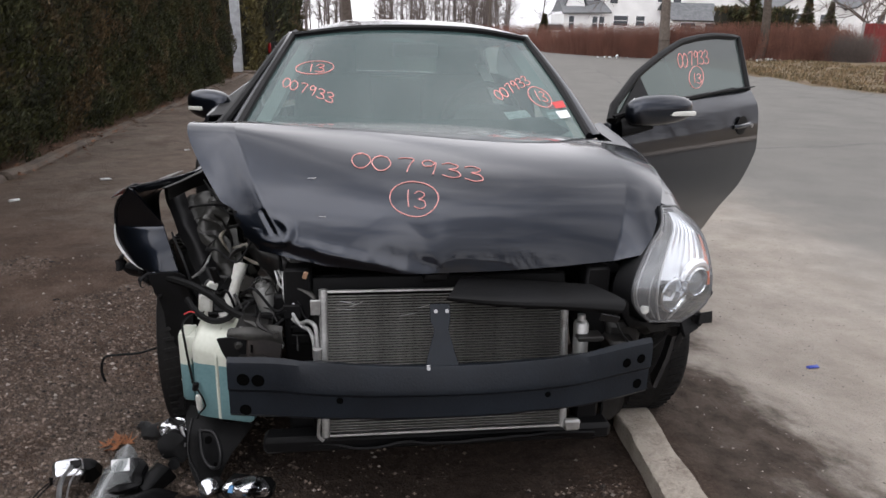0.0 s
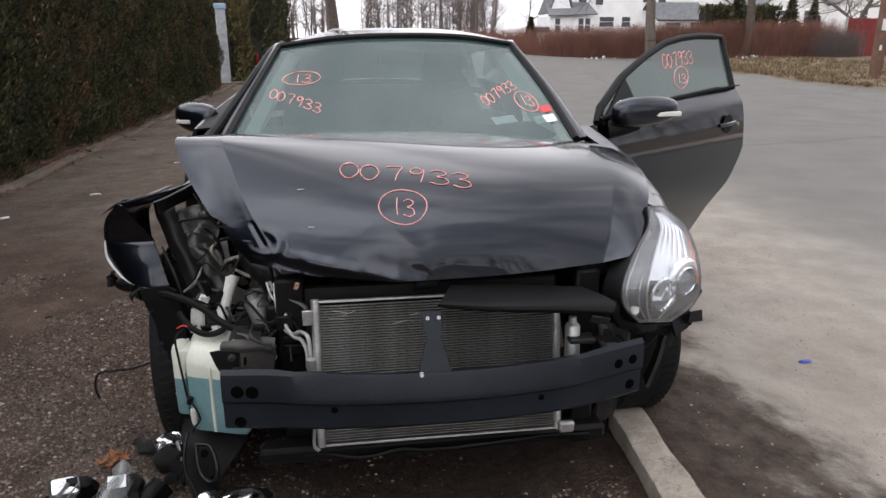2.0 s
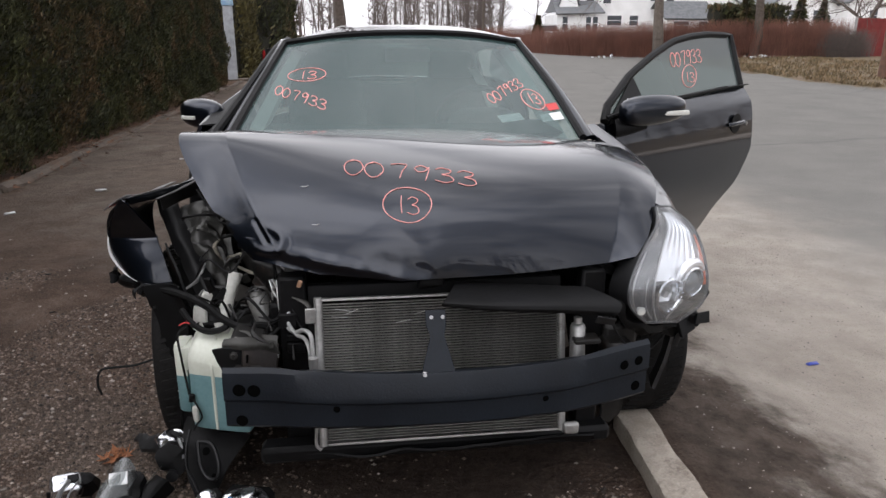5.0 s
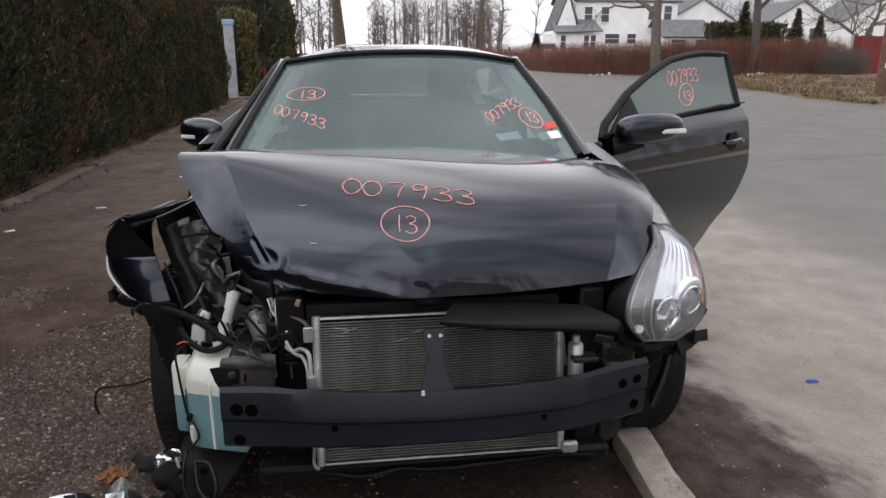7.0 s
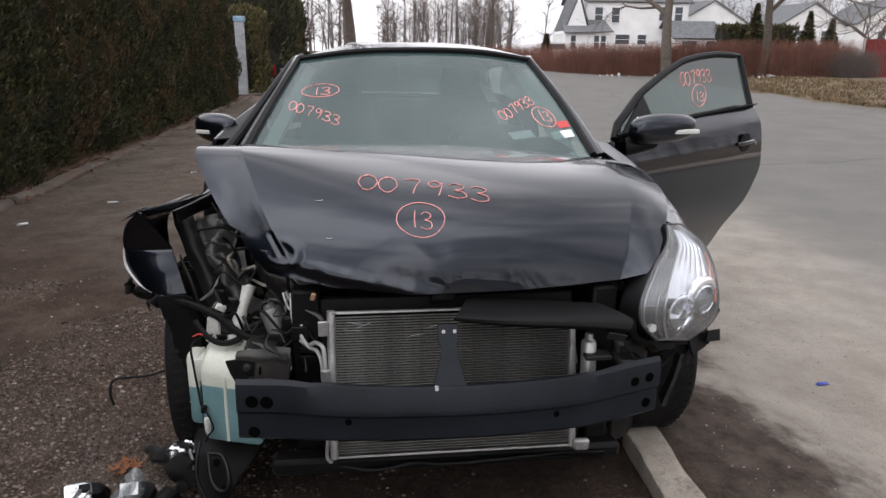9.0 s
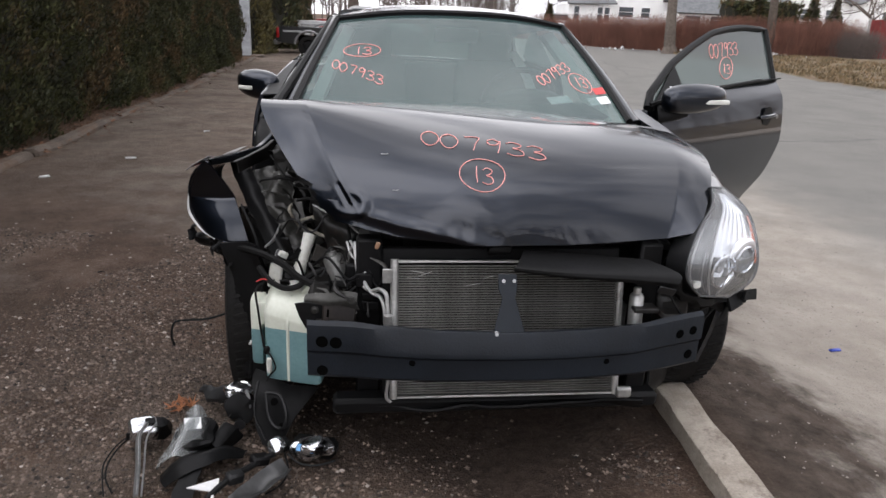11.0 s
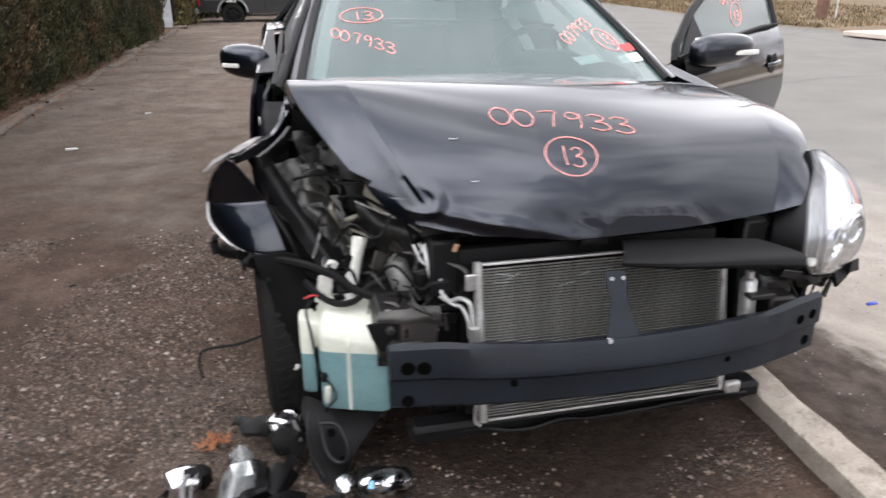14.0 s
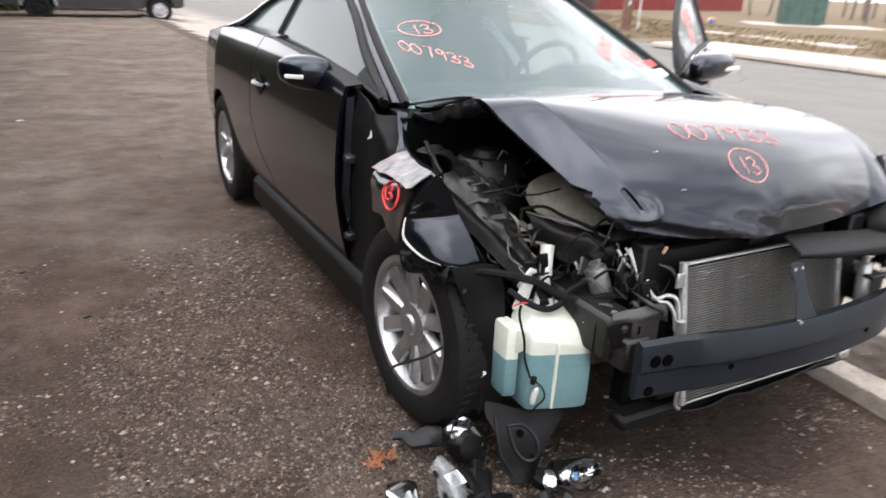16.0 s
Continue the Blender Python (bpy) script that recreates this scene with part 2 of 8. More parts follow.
# ---- mesh helpers ----
def spline(points, n):
    """n points along a Catmull-Rom curve through the given ones."""
    p = np.asarray(points, float)
    k = len(p)
    if k == 2:
        return p[0] + np.linspace(0, 1, n).reshape(-1, *([1] * (p.ndim - 1))) * (p[1] - p[0])
    p = np.concatenate([[2 * p[0] - p[1]], p, [2 * p[-1] - p[-2]]])
    s = np.linspace(0, k - 1, n)
    i = np.minimum(s.astype(int), k - 2)
    f = (s - i).reshape(-1, *([1] * (p.ndim - 1)))
    a, b, c, d = p[i], p[i + 1], p[i + 2], p[i + 3]
    return 0.5 * (2 * b + (c - a) * f + (2 * a - 5 * b + 4 * c - d) * f**2 + (3 * b - a - 3 * c + d) * f**3)


def cage(rows, nu, nv):
    """A smooth grid of points over a cage of control rows."""
    q = spline(np.asarray(rows, float), nv)
    return np.stack([spline(r, nu) for r in q])


def grid(points, thick=0.0, bm=None):
    """A bmesh sheet over a grid of points, given thickness."""
    own = bmesh.new()
    nv, nu = len(points), len(points[0])
    v = [[own.verts.new(p) for p in row] for row in points]
    for j in range(nv - 1):
        for i in range(nu - 1):
            own.faces.new((v[j][i], v[j][i + 1], v[j + 1][i + 1], v[j + 1][i]))
    bmesh.ops.recalc_face_normals(own, faces=own.faces)
    if thick:
        bmesh.ops.solidify(own, geom=own.faces[:], thickness=thick)
    return into(bm, own)


def into(bm, own):
    if bm is None:
        return own
    me = bpy.data.meshes.new("joined")
    own.to_mesh(me)
    bm.from_mesh(me)
    bpy.data.meshes.remove(me)
    own.free()
    return bm


def block(size, m=None, bevel=0.004, bm=None, taper=1.0, segments=1):
    """A box with worn edges; taper narrows its top."""
    own = bmesh.new()
    bmesh.ops.create_cube(own, size=1.0)
    for v in own.verts:
        k = taper if v.co.z > 0 else 1.0
        v.co = Vector((v.co.x * size[0] * k, v.co.y * size[1] * k, v.co.z * size[2]))
    if bevel:
        bmesh.ops.bevel(own, geom=own.edges[:], offset=bevel, segments=segments, affect="EDGES", profile=0.6)
    if m is not None:
        bmesh.ops.transform(own, matrix=m, verts=own.verts)
    return into(bm, own)


def tube(points, r, seg=8, n=None, bm=None, flat=1.0):
    """A round pipe along a smooth curve; r is one radius or one for each point."""
    pts = [Vector(p) for p in (spline(points, n) if n else points)]
    k = len(pts)
    rad = np.interp(np.linspace(0, 1, k), np.linspace(0, 1, len(r)), r) if isinstance(r, (list, tuple)) else [r] * k
    own = bmesh.new()
    rings, side = [], None
    for i, p in enumerate(pts):
        d = (pts[min(i + 1, k - 1)] - pts[max(i - 1, 0)]).normalized()
        if side is None:
            side = d.orthogonal().normalized()
        side = (side - d * side.dot(d)).normalized()
        up = d.cross(side)
        rings.append([own.verts.new(p + (side * math.cos(a) + up * math.sin(a) * flat) * rad[i]) for a in (2 * math.pi * j / seg for j in range(seg))])
    for a, b in zip(rings, rings[1:]):
        for j in range(seg):
            own.faces.new((a[j], a[(j + 1) % seg], b[(j + 1) % seg], b[j]))
    own.faces.new(rings[0][::-1])
    own.faces.new(rings[-1])
    bmesh.ops.recalc_face_normals(own, faces=own.faces)
    return into(bm, own)


def lathe(profile, seg=32, m=None, bm=None):
    """Turns a profile of (radius, height) round z."""
    own = bmesh.new()
    rings = [[own.verts.new((r * math.cos(a), r * math.sin(a), h)) for a in (2 * math.pi * j / seg for j in range(seg))] for r, h in profile]
    for a, b in zip(rings, rings[1:]):
        for j in range(seg):
            own.faces.new((a[j], a[(j + 1) % seg], b[(j + 1) % seg], b[j]))
    bmesh.ops.remove_doubles(own, verts=own.verts[:], dist=1e-5)
    bmesh.ops.recalc_face_normals(own, faces=own.faces)
    if m is not None:
        bmesh.ops.transform(own, matrix=m, verts=own.verts)
    return into(bm, own)


def slab(outline, thick, m=None, bevel=0.0, bm=None):
    """A plate cut to an outline in x, y, thick along z."""
    own = bmesh.new()
    f = own.faces.new([own.verts.new((x, y, 0)) for x, y in outline])
    r = bmesh.ops.extrude_face_region(own, geom=[f])
    bmesh.ops.translate(own, verts=[g for g in r["geom"] if isinstance(g, bmesh.types.BMVert)], vec=(0, 0, thick))
    bmesh.ops.recalc_face_normals(own, faces=own.faces)
    if bevel:
        bmesh.ops.bevel(own, geom=own.edges[:], offset=bevel, segments=1, affect="EDGES")
    if m is not None:
        bmesh.ops.transform(own, matrix=m, verts=own.verts)
    return into(bm, own)


def crumple(bm, size, amount, seed=0):
    """Dents a mesh with smooth noise."""
    for v in bm.verts:
        q = v.co / size + Vector((seed * 7.3, seed * 3.1, 0))
        v.co += Vector((noise.noise(q), noise.noise(q + Vector((31, 5, 9))), noise.noise(q + Vector((7, 77, 3))))) * amount
    return bm


def buckle(bm, size, amount, seed=0):
    """Creases a sheet with sharp folds."""
    for v in bm.verts:
        q = v.co / size + Vector((seed * 5.3, seed * 2.1, 3))
        v.co += Vector((abs(noise.noise(q)), abs(noise.noise(q + Vector((31, 5, 9)))), abs(noise.noise(q + Vector((7, 77, 3)))))) * amount - Vector((0.2, 0.2, 0.2)) * amount
    return bm


def link(name, bm, mat, parent=None, label="", smooth=True, angle=38):
    me = bpy.data.meshes.new(name)
    bm.to_mesh(me)
    bm.free()
    me.materials.append(mat)
    if smooth:
        me.polygons.foreach_set("use_smooth", [True] * len(me.polygons))
        me.set_sharp_from_angle(angle=radians(angle))
    ob = new(name, me)
    if parent is not None:
        ob.parent = parent
    if label:
        tagged(ob, label)
    return ob


def part(name, bm, mat, parent, label="", smooth=True):
    return link(name, bm, mat, parent, label, smooth)


def holder(name, label, category, kind="", group=""):
    return tagged(new(name), label, category, group, kind)


def cards(name, centres, along, across, mat, parent=None):
    """Many small leaf blades in one mesh: centre, half length and half width vectors for each."""
    c, a, w = (np.asarray(q, float) for q in (centres, along, across))
    n = len(c)
    co = np.stack([c - a, c + w * 0.9 - a * 0.1, c + a, c - w * 0.9 - a * 0.1], 1).reshape(-1, 3)
    me = bpy.data.meshes.new(name)
    me.from_pydata(co.tolist(), [], np.arange(4 * n).reshape(n, 4).tolist())
    me.materials.append(mat)
    ob = new(name, me)
    if parent is not None:
        ob.parent = parent
    return ob

rng = np.random.default_rng(11)


def sticks(name, segments, mat, parent=None, label=""):
    """Tapered three-sided twigs in one mesh, from rows of start, end and the two radii."""
    s = np.asarray(segments, float)
    p0, p1, r0, r1 = s[:, :3], s[:, 3:6], s[:, 6:7], s[:, 7:8]
    d = p1 - p0
    d /= np.linalg.norm(d, axis=1, keepdims=True) + 1e-9
    ref = np.where(np.abs(d[:, 2:3]) > 0.9, [[1.0, 0, 0]], [[0, 0, 1.0]])
    u = np.cross(d, ref)
    u /= np.linalg.norm(u, axis=1, keepdims=True) + 1e-9
    w = np.cross(d, u)
    k = 5 if len(s) < 3000 else 3
    ang = 2 * np.pi * np.arange(k) / k
    ring = [np.cos(a) * u + np.sin(a) * w for a in ang]
    co = np.stack([p0 + r0 * q for q in ring] + [p1 + r1 * q for q in ring], 1).reshape(-1, 3)
    base = np.arange(len(s))[:, None] * 2 * k
    faces = np.concatenate([base + [j, (j + 1) % k, k + (j + 1) % k, k + j] for j in range(k)])
    me = bpy.data.meshes.new(name)
    me.from_pydata(co.tolist(), [], faces.tolist())
    me.materials.append(mat)
    me.polygons.foreach_set("use_smooth", [True] * len(me.polygons))
    ob = new(name, me)
    if parent is not None:
        ob.parent = parent
    return tagged(ob, label) if label else ob


# ---- ground ----
def step(x, a, b):
    t = min(1.0, max(0.0, (x - a) / (b - a)))
    return t * t * (3 - 2 * t)


def ground_z(x, y):
    """Height of the ground: a level dirt lot, a gutter falling to the road, a raised verge."""
    bump = 0.018 * noise.noise((x * 0.8, y * 0.8, 0)) + 0.007 * noise.noise((x * 4, y * 4, 3))
    x -= 0.06 * (min(max(y, -4.0), 0.5) - 0.5)
    if x < 0.73:
        z = bump - 0.012
    else:
        z = 0.030 - 0.150 * step(x, 0.80, 2.1) + bump * (1 - step(x, 1.0, 3.0))
    x -= 0.17 * max(0.0, y - 18)
    z += 0.10 * step(x, 13.9, 14.15) + 0.10 * step(x, 15, 22)
    return z


def ground_material():
    m = bpy.data.materials.new("dirt_lot_and_asphalt")
    m.use_nodes = True
    n, l = m.node_tree.nodes, m.node_tree.links
    b = n["Principled BSDF"]
    co = n.new("ShaderNodeTexCoord").outputs["Object"]

    def tex(scale, detail=6, rough=0.6):
        t = n.new("ShaderNodeTexNoise")
        t.inputs["Scale"].default_value, t.inputs["Detail"].default_value, t.inputs["Roughness"].default_value = scale, detail, rough
        l.new(co, t.inputs["Vector"])
        return t.outputs["Fac"]

    def ramp(src, *stops):
        r = n.new("ShaderNodeValToRGB")
        e = r.color_ramp.elements
        while len(e) < len(stops):
            e.new(0.5)
        for el, (p, c) in zip(e, stops):
            el.position, el.color = p, (*c, 1) if len(c) == 3 else c
        l.new(src, r.inputs["Fac"])
        return r.outputs["Color"]

    def mix(f, a, c):
        x = n.new("ShaderNodeMixRGB")
        l.new(f, x.inputs["Fac"])
        l.new(a, x.inputs["Color1"])
        l.new(c, x.inputs["Color2"])
        return x.outputs["Color"]

    def maths(op, a, c):
        x = n.new("ShaderNodeMath")
        x.operation = op
        for k, v in ((0, a), (1, c)):
            if isinstance(v, (int, float)):
                x.inputs[k].default_value = v
            else:
                l.new(v, x.inputs[k])
        return x.outputs[0]

    def edge(src, a, c):
        x = n.new("ShaderNodeMapRange")
        x.interpolation_type = "SMOOTHSTEP"
        x.inputs["From Min"].default_value, x.inputs["From Max"].default_value = a, c
        l.new(src, x.inputs["Value"])
        return x.outputs["Result"]

    sep = n.new("ShaderNodeSeparateXYZ")
    l.new(co, sep.inputs[0])
    wander = maths("ADD", sep.outputs["X"], maths("MULTIPLY", maths("SUBTRACT", tex(1.6), 0.5), 1.7))
    dirt = ramp(tex(3.0, 8, 0.7), (0.32, (0.044, 0.0262, 0.0180)), (0.51, (0.093, 0.0605, 0.0435)), (0.70, (0.172, 0.123, 0.093)))
    grit = ramp(tex(120, 3), (0.40, (0.016, 0.0110, 0.008)), (0.54, (0.070, 0.053, 0.041)), (0.66, (0.33, 0.28, 0.235)))
    half = n.new("ShaderNodeValue")
    half.outputs[0].default_value = 0.5
    some = n.new("ShaderNodeValue")
    some.outputs[0].default_value = 0.20
    lot = mix(some.outputs[0], dirt, grit)
    rut = edge(tex(0.9, 6, 0.65), 0.48, 0.66)
    lot = mix(maths("MULTIPLY", rut, 0.7), lot, ramp(tex(40), (0.3, (0.10, 0.080, 0.065)), (0.7, (0.205, 0.170, 0.142))))
    dark = edge(tex(0.55, 7, 0.7), 0.50, 0.62)
    lot = mix(maths("MULTIPLY", dark, 0.50), lot, ramp(tex(60, 4), (0.38, (0.018, 0.012, 0.008)), (0.62, (0.070, 0.050, 0.036))))
    far = edge(maths("ADD", sep.outputs["Y"], maths("MULTIPLY", maths("SUBTRACT", tex(0.9, 5), 0.5), 5.0)), 1.6, 6.0)
    pale = ramp(tex(5, 8, 0.7), (0.3, (0.118, 0.093, 0.074)), (0.7, (0.228, 0.189, 0.155)))
    lot = mix(maths("MULTIPLY", far, 0.6), lot, pale)
    blot = edge(tex(1.7, 7, 0.68), 0.50, 0.64)
    lot = mix(maths("MULTIPLY", blot, 0.42), lot, ramp(tex(22), (0.35, (0.030, 0.0215, 0.016)), (0.65, (0.080, 0.061, 0.047))))
    worn = edge(tex(0.8, 6, 0.6), 0.52, 0.66)
    lot = mix(maths("MULTIPLY", maths("MULTIPLY", worn, far), 0.5), lot, ramp(tex(9), (0.35, (0.17, 0.145, 0.122)), (0.65, (0.27, 0.238, 0.205))))
    # the car's shade, with damp soil, darkened into the dirt under its nose
    shade_dist = n.new("ShaderNodeVectorMath")
    shade_dist.operation = "DISTANCE"
    l.new(co, shade_dist.inputs[0])
    shade_dist.inputs[1].default_value = (0.0, 0.79, 0.0)
    damp_shade = edge(maths("ADD", shade_dist.outputs["Value"], maths("MULTIPLY", maths("SUBTRACT", tex(2.2, 6, 0.65), 0.5), 1.0)), 1.00, 0.58)
    lot = mix(maths("MULTIPLY", damp_shade, 0.74), lot, ramp(tex(30), (0.35, (0.014, 0.010, 0.008)), (0.65, (0.046, 0.034, 0.027))))
    sand = ramp(tex(3, 8, 0.65), (0.3, (0.31, 0.272, 0.23)), (0.7, (0.48, 0.435, 0.38)))
    asphalt = ramp(tex(1.1), (0.32, (0.115, 0.113, 0.105)), (0.7, (0.190, 0.183, 0.167)))
    speck = ramp(tex(150, 2), (0.35, (0.105, 0.101, 0.093)), (0.65, (0.225, 0.216, 0.198)))
    asphalt = mix(half.outputs[0], asphalt, speck)
    crack = n.new("ShaderNodeTexVoronoi")
    crack.feature = "DISTANCE_TO_EDGE"
    crack.inputs["Scale"].default_value = 0.085
    warp = n.new("ShaderNodeVectorMath")
    warp.operation = "ADD"
    wv = n.new("ShaderNodeTexNoise")
    wv.inputs["Scale"].default_value, wv.inputs["Detail"].default_value = 0.35, 6
    l.new(co, wv.inputs["Vector"])
    l.new(co, warp.inputs[0])
    l.new(wv.outputs["Color"], warp.inputs[1])
    l.new(warp.outputs[0], crack.inputs["Vector"])
    asphalt = mix(maths("SUBTRACT", 1.0, edge(crack.outputs["Distance"], 0.0005, 0.0035)), asphalt, ramp(tex(30), (0.4, (0.09, 0.085, 0.08)), (0.6, (0.15, 0.145, 0.14))))
    gutter = ramp(tex(8, 8, 0.7), (0.34, (0.046, 0.034, 0.026)), (0.52, (0.090, 0.070, 0.056)), (0.70, (0.150, 0.122, 0.099)))
    lot = mix(edge(sep.outputs["X"], 0.75, 0.95), lot, gutter)
    rim = maths("ADD", maths("ADD", sep.outputs["X"], maths("MULTIPLY", maths("SUBTRACT", tex(1.5, 3), 0.5), 1.3)), maths("MULTIPLY", maths("SUBTRACT", tex(9, 6, 0.7), 0.5), 0.55))
    sand = mix(maths("MULTIPLY", edge(tex(26, 6, 0.7), 0.50, 0.66), 0.45), sand, ramp(tex(90), (0.35, (0.16, 0.135, 0.11)), (0.65, (0.52, 0.48, 0.43))))
    colour = mix(edge(rim, 1.20, 1.56), lot, sand)
    colour = mix(edge(wander, 2.1, 4.2), colour, asphalt)
    grass = ramp(tex(3.5), (0.30, (0.095, 0.062, 0.042)), (0.5, (0.165, 0.122, 0.080)), (0.62, (0.13, 0.112, 0.062)), (0.72, (0.085, 0.090, 0.040)))
    bend = maths("MULTIPLY", maths("MAXIMUM", maths("SUBTRACT", sep.outputs["Y"], 18.0), 0.0), 0.17)
    verge = maths("ADD", maths("SUBTRACT", sep.outputs["X"], bend), maths("MULTIPLY", maths("SUBTRACT", tex(2.5), 0.5), 0.25))
    colour = mix(edge(verge, 14.0, 14.12), colour, grass)
    bed = maths("SUBTRACT", 0.0, wander)
    colour = mix(edge(bed, 3.15, 3.6), colour, ramp(tex(26), (0.35, (0.05, 0.032, 0.022)), (0.65, (0.13, 0.075, 0.045))))
    l.new(colour, b.inputs["Base Color"])
    b.inputs["Roughness"].default_value = 0.93
    b.inputs["Specular IOR Level"].default_value = 0.2
    bp = n.new("ShaderNodeBump")
    bp.inputs["Distance"].default_value = 0.028
    soft = maths("SUBTRACT", 1.0, maths("MULTIPLY", edge(wander, 1.8, 4.0), 0.8))
    l.new(maths("MULTIPLY", maths("ADD", tex(60, 5), maths("MULTIPLY", tex(14, 6, 0.7), 1.8)), soft), bp.inputs["Height"])
    l.new(bp.outputs["Normal"], b.inputs["Normal"])
    return m


gx = np.concatenate([np.linspace(-500, -12, 8), np.linspace(-8, -2.2, 20), np.linspace(-2.1, 0.69, 62), np.linspace(0.71, 3.0, 36), np.linspace(3.4, 13.8, 14), np.linspace(13.9, 14.2, 4), np.linspace(15, 30, 12), np.linspace(45, 600, 7)])
gy = np.concatenate([np.linspace(-300, -8, 6), np.linspace(-5, -1.6, 8), np.linspace(-1.5, 4.5, 90), np.linspace(4.8, 30, 50), np.linspace(36, 900, 9)])
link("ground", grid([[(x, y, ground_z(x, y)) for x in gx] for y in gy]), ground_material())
tagged(bpy.data.objects["ground"], "dark gravelly dirt lot running out into worn grey asphalt road", "ground", kind="structure")


def stones(name, n, box, size, label, mat=STONE, patchy=True):
    """Loose stones, each an uneven eight-sided lump sunk into the dirt."""
    x, y = rng.uniform(box[0], box[1], n), rng.uniform(box[2], box[3], n)
    keep = np.array([noise.noise((a * 1.1, b * 1.1, 7)) + noise.noise((a * 3.3, b * 3.3, 2)) * 0.7 + 0.5 * step(a, -2.0, -1.15) - 0.34 for a, b in zip(x, y)]) + rng.normal(0, 0.11, n) > 0.06
    keep |= not patchy
    # fewer stones within the darkened patch under the car's front
    car_dist = np.hypot(x, y - 0.72)
    keep &= rng.random(n) < np.clip((car_dist - 0.42) / 0.4, 0.08, 1.0)
    x, y, n = x[keep], y[keep], int(keep.sum())
    s = size[0] + (size[1] - size[0]) * rng.random(n) ** 2.6
    z = np.array([ground_z(a, b) for a, b in zip(x, y)])
    octa = np.array([(1, 0, 0), (0, 1, 0), (-1, 0, 0), (0, -1, 0), (0, 0, 0.7), (0, 0, -0.7)], float)
    co = octa[None] * s[:, None, None] * rng.uniform(0.6, 1.25, (n, 6, 1)) + np.stack([x, y, z + s * 0.15], 1)[:, None]
    tri = np.array([(0, 1, 4), (1, 2, 4), (2, 3, 4), (3, 0, 4), (1, 0, 5), (2, 1, 5), (3, 2, 5), (0, 3, 5)])
    me = bpy.data.meshes.new(name)
    me.from_pydata(co.reshape(-1, 3).tolist(), [], (np.arange(n)[:, None, None] * 6 + tri).reshape(-1, 3).tolist())
    me.materials.append(mat)
    tagged(new(name, me), label, "gravel", kind="stuff")


stones("gravel", 150000, (-2.6, 0.62, -1.3, 2.8), (0.0018, 0.0098), "loose grey gravel scattered over the dirt lot")
stones("pebbles", 3000, (-2.8, 0.62, -1.2, 3.5), (0.003, 0.013), "small pale pebbles on the dirt lot", PALESTONE)
stones("strewn_pebbles", 1100, (-2.8, 0.62, -1.2, 3.0), (0.0025, 0.010), "small pale pebbles strewn before the car", PALESTONE, False)
stones("far_gravel", 12000, (-3.2, 0.6, 2.6, 9.0), (0.002, 0.008), "loose grey gravel farther along the lot")
stones("road_grit", 2600, (0.95, 3.2, -1.3, 4.0), (0.0018, 0.007), "sparse grit along the edge of the road", PALESTONE, False)

kerb = holder("kerb", "weathered concrete kerb, chipped along its edge", "kerb", "structure")
for k, mid in enumerate((-5.71, -3.91, -2.11, -0.31, 2.12, 3.92, 5.72)):
    b = block((0.128, 1.785, 0.30), bevel=0.012, segments=2)
    bmesh.ops.subdivide_edges(b, edges=[e for e in b.edges if abs(e.verts[0].co.y - e.verts[1].co.y) > 1], cuts=40)
    for v in b.verts:
        q = Vector((v.co.x * 9, (v.co.y + mid) * 9, v.co.z * 9))
        chip = 0.022 * max(0.0, noise.noise(q * 0.45) - 0.1) if v.co.z > 0.1 else 0.0
        v.co += Vector((noise.noise(q), 0, noise.noise(q + Vector((5, 5, 5))))) * 0.008 - Vector((chip if v.co.x > 0 else -chip, 0, chip))
    bmesh.ops.transform(b, matrix=pose(0.757 + 0.06 * (min(mid, 0.5) - 0.5), mid, 0.068 - 0.15, 0, 0, -3.4 if mid < 0.5 else 0), verts=b.verts)
    part("kerb_stone", b, KERB, kerb)

EDGING = material("dirt_stained_concrete", (0.115, 0.090, 0.070), (0.055, 0.041, 0.031), rough=0.95, scale=5, bump=0.004, wear=(0.09, 0.055, 0.035), wear_at=0.5)
edging = holder("hedge_edging", "low rough concrete edging under the hedge", "kerb", "structure")
for k in range(12):
    b = block((0.14, 1.98, 0.22), m=pose(-3.36 + 0.03 * math.sin(k * 2.1), -2.0 + 2 * k, -0.098 + 0.02 * math.sin(k * 5) + 0.003 * k), bevel=0.03)
    bmesh.ops.subdivide_edges(b, edges=b.edges[:], cuts=3, use_grid_fill=True)
    part("edging_stone", crumple(b, 0.3, 0.04, k), EDGING, edging)


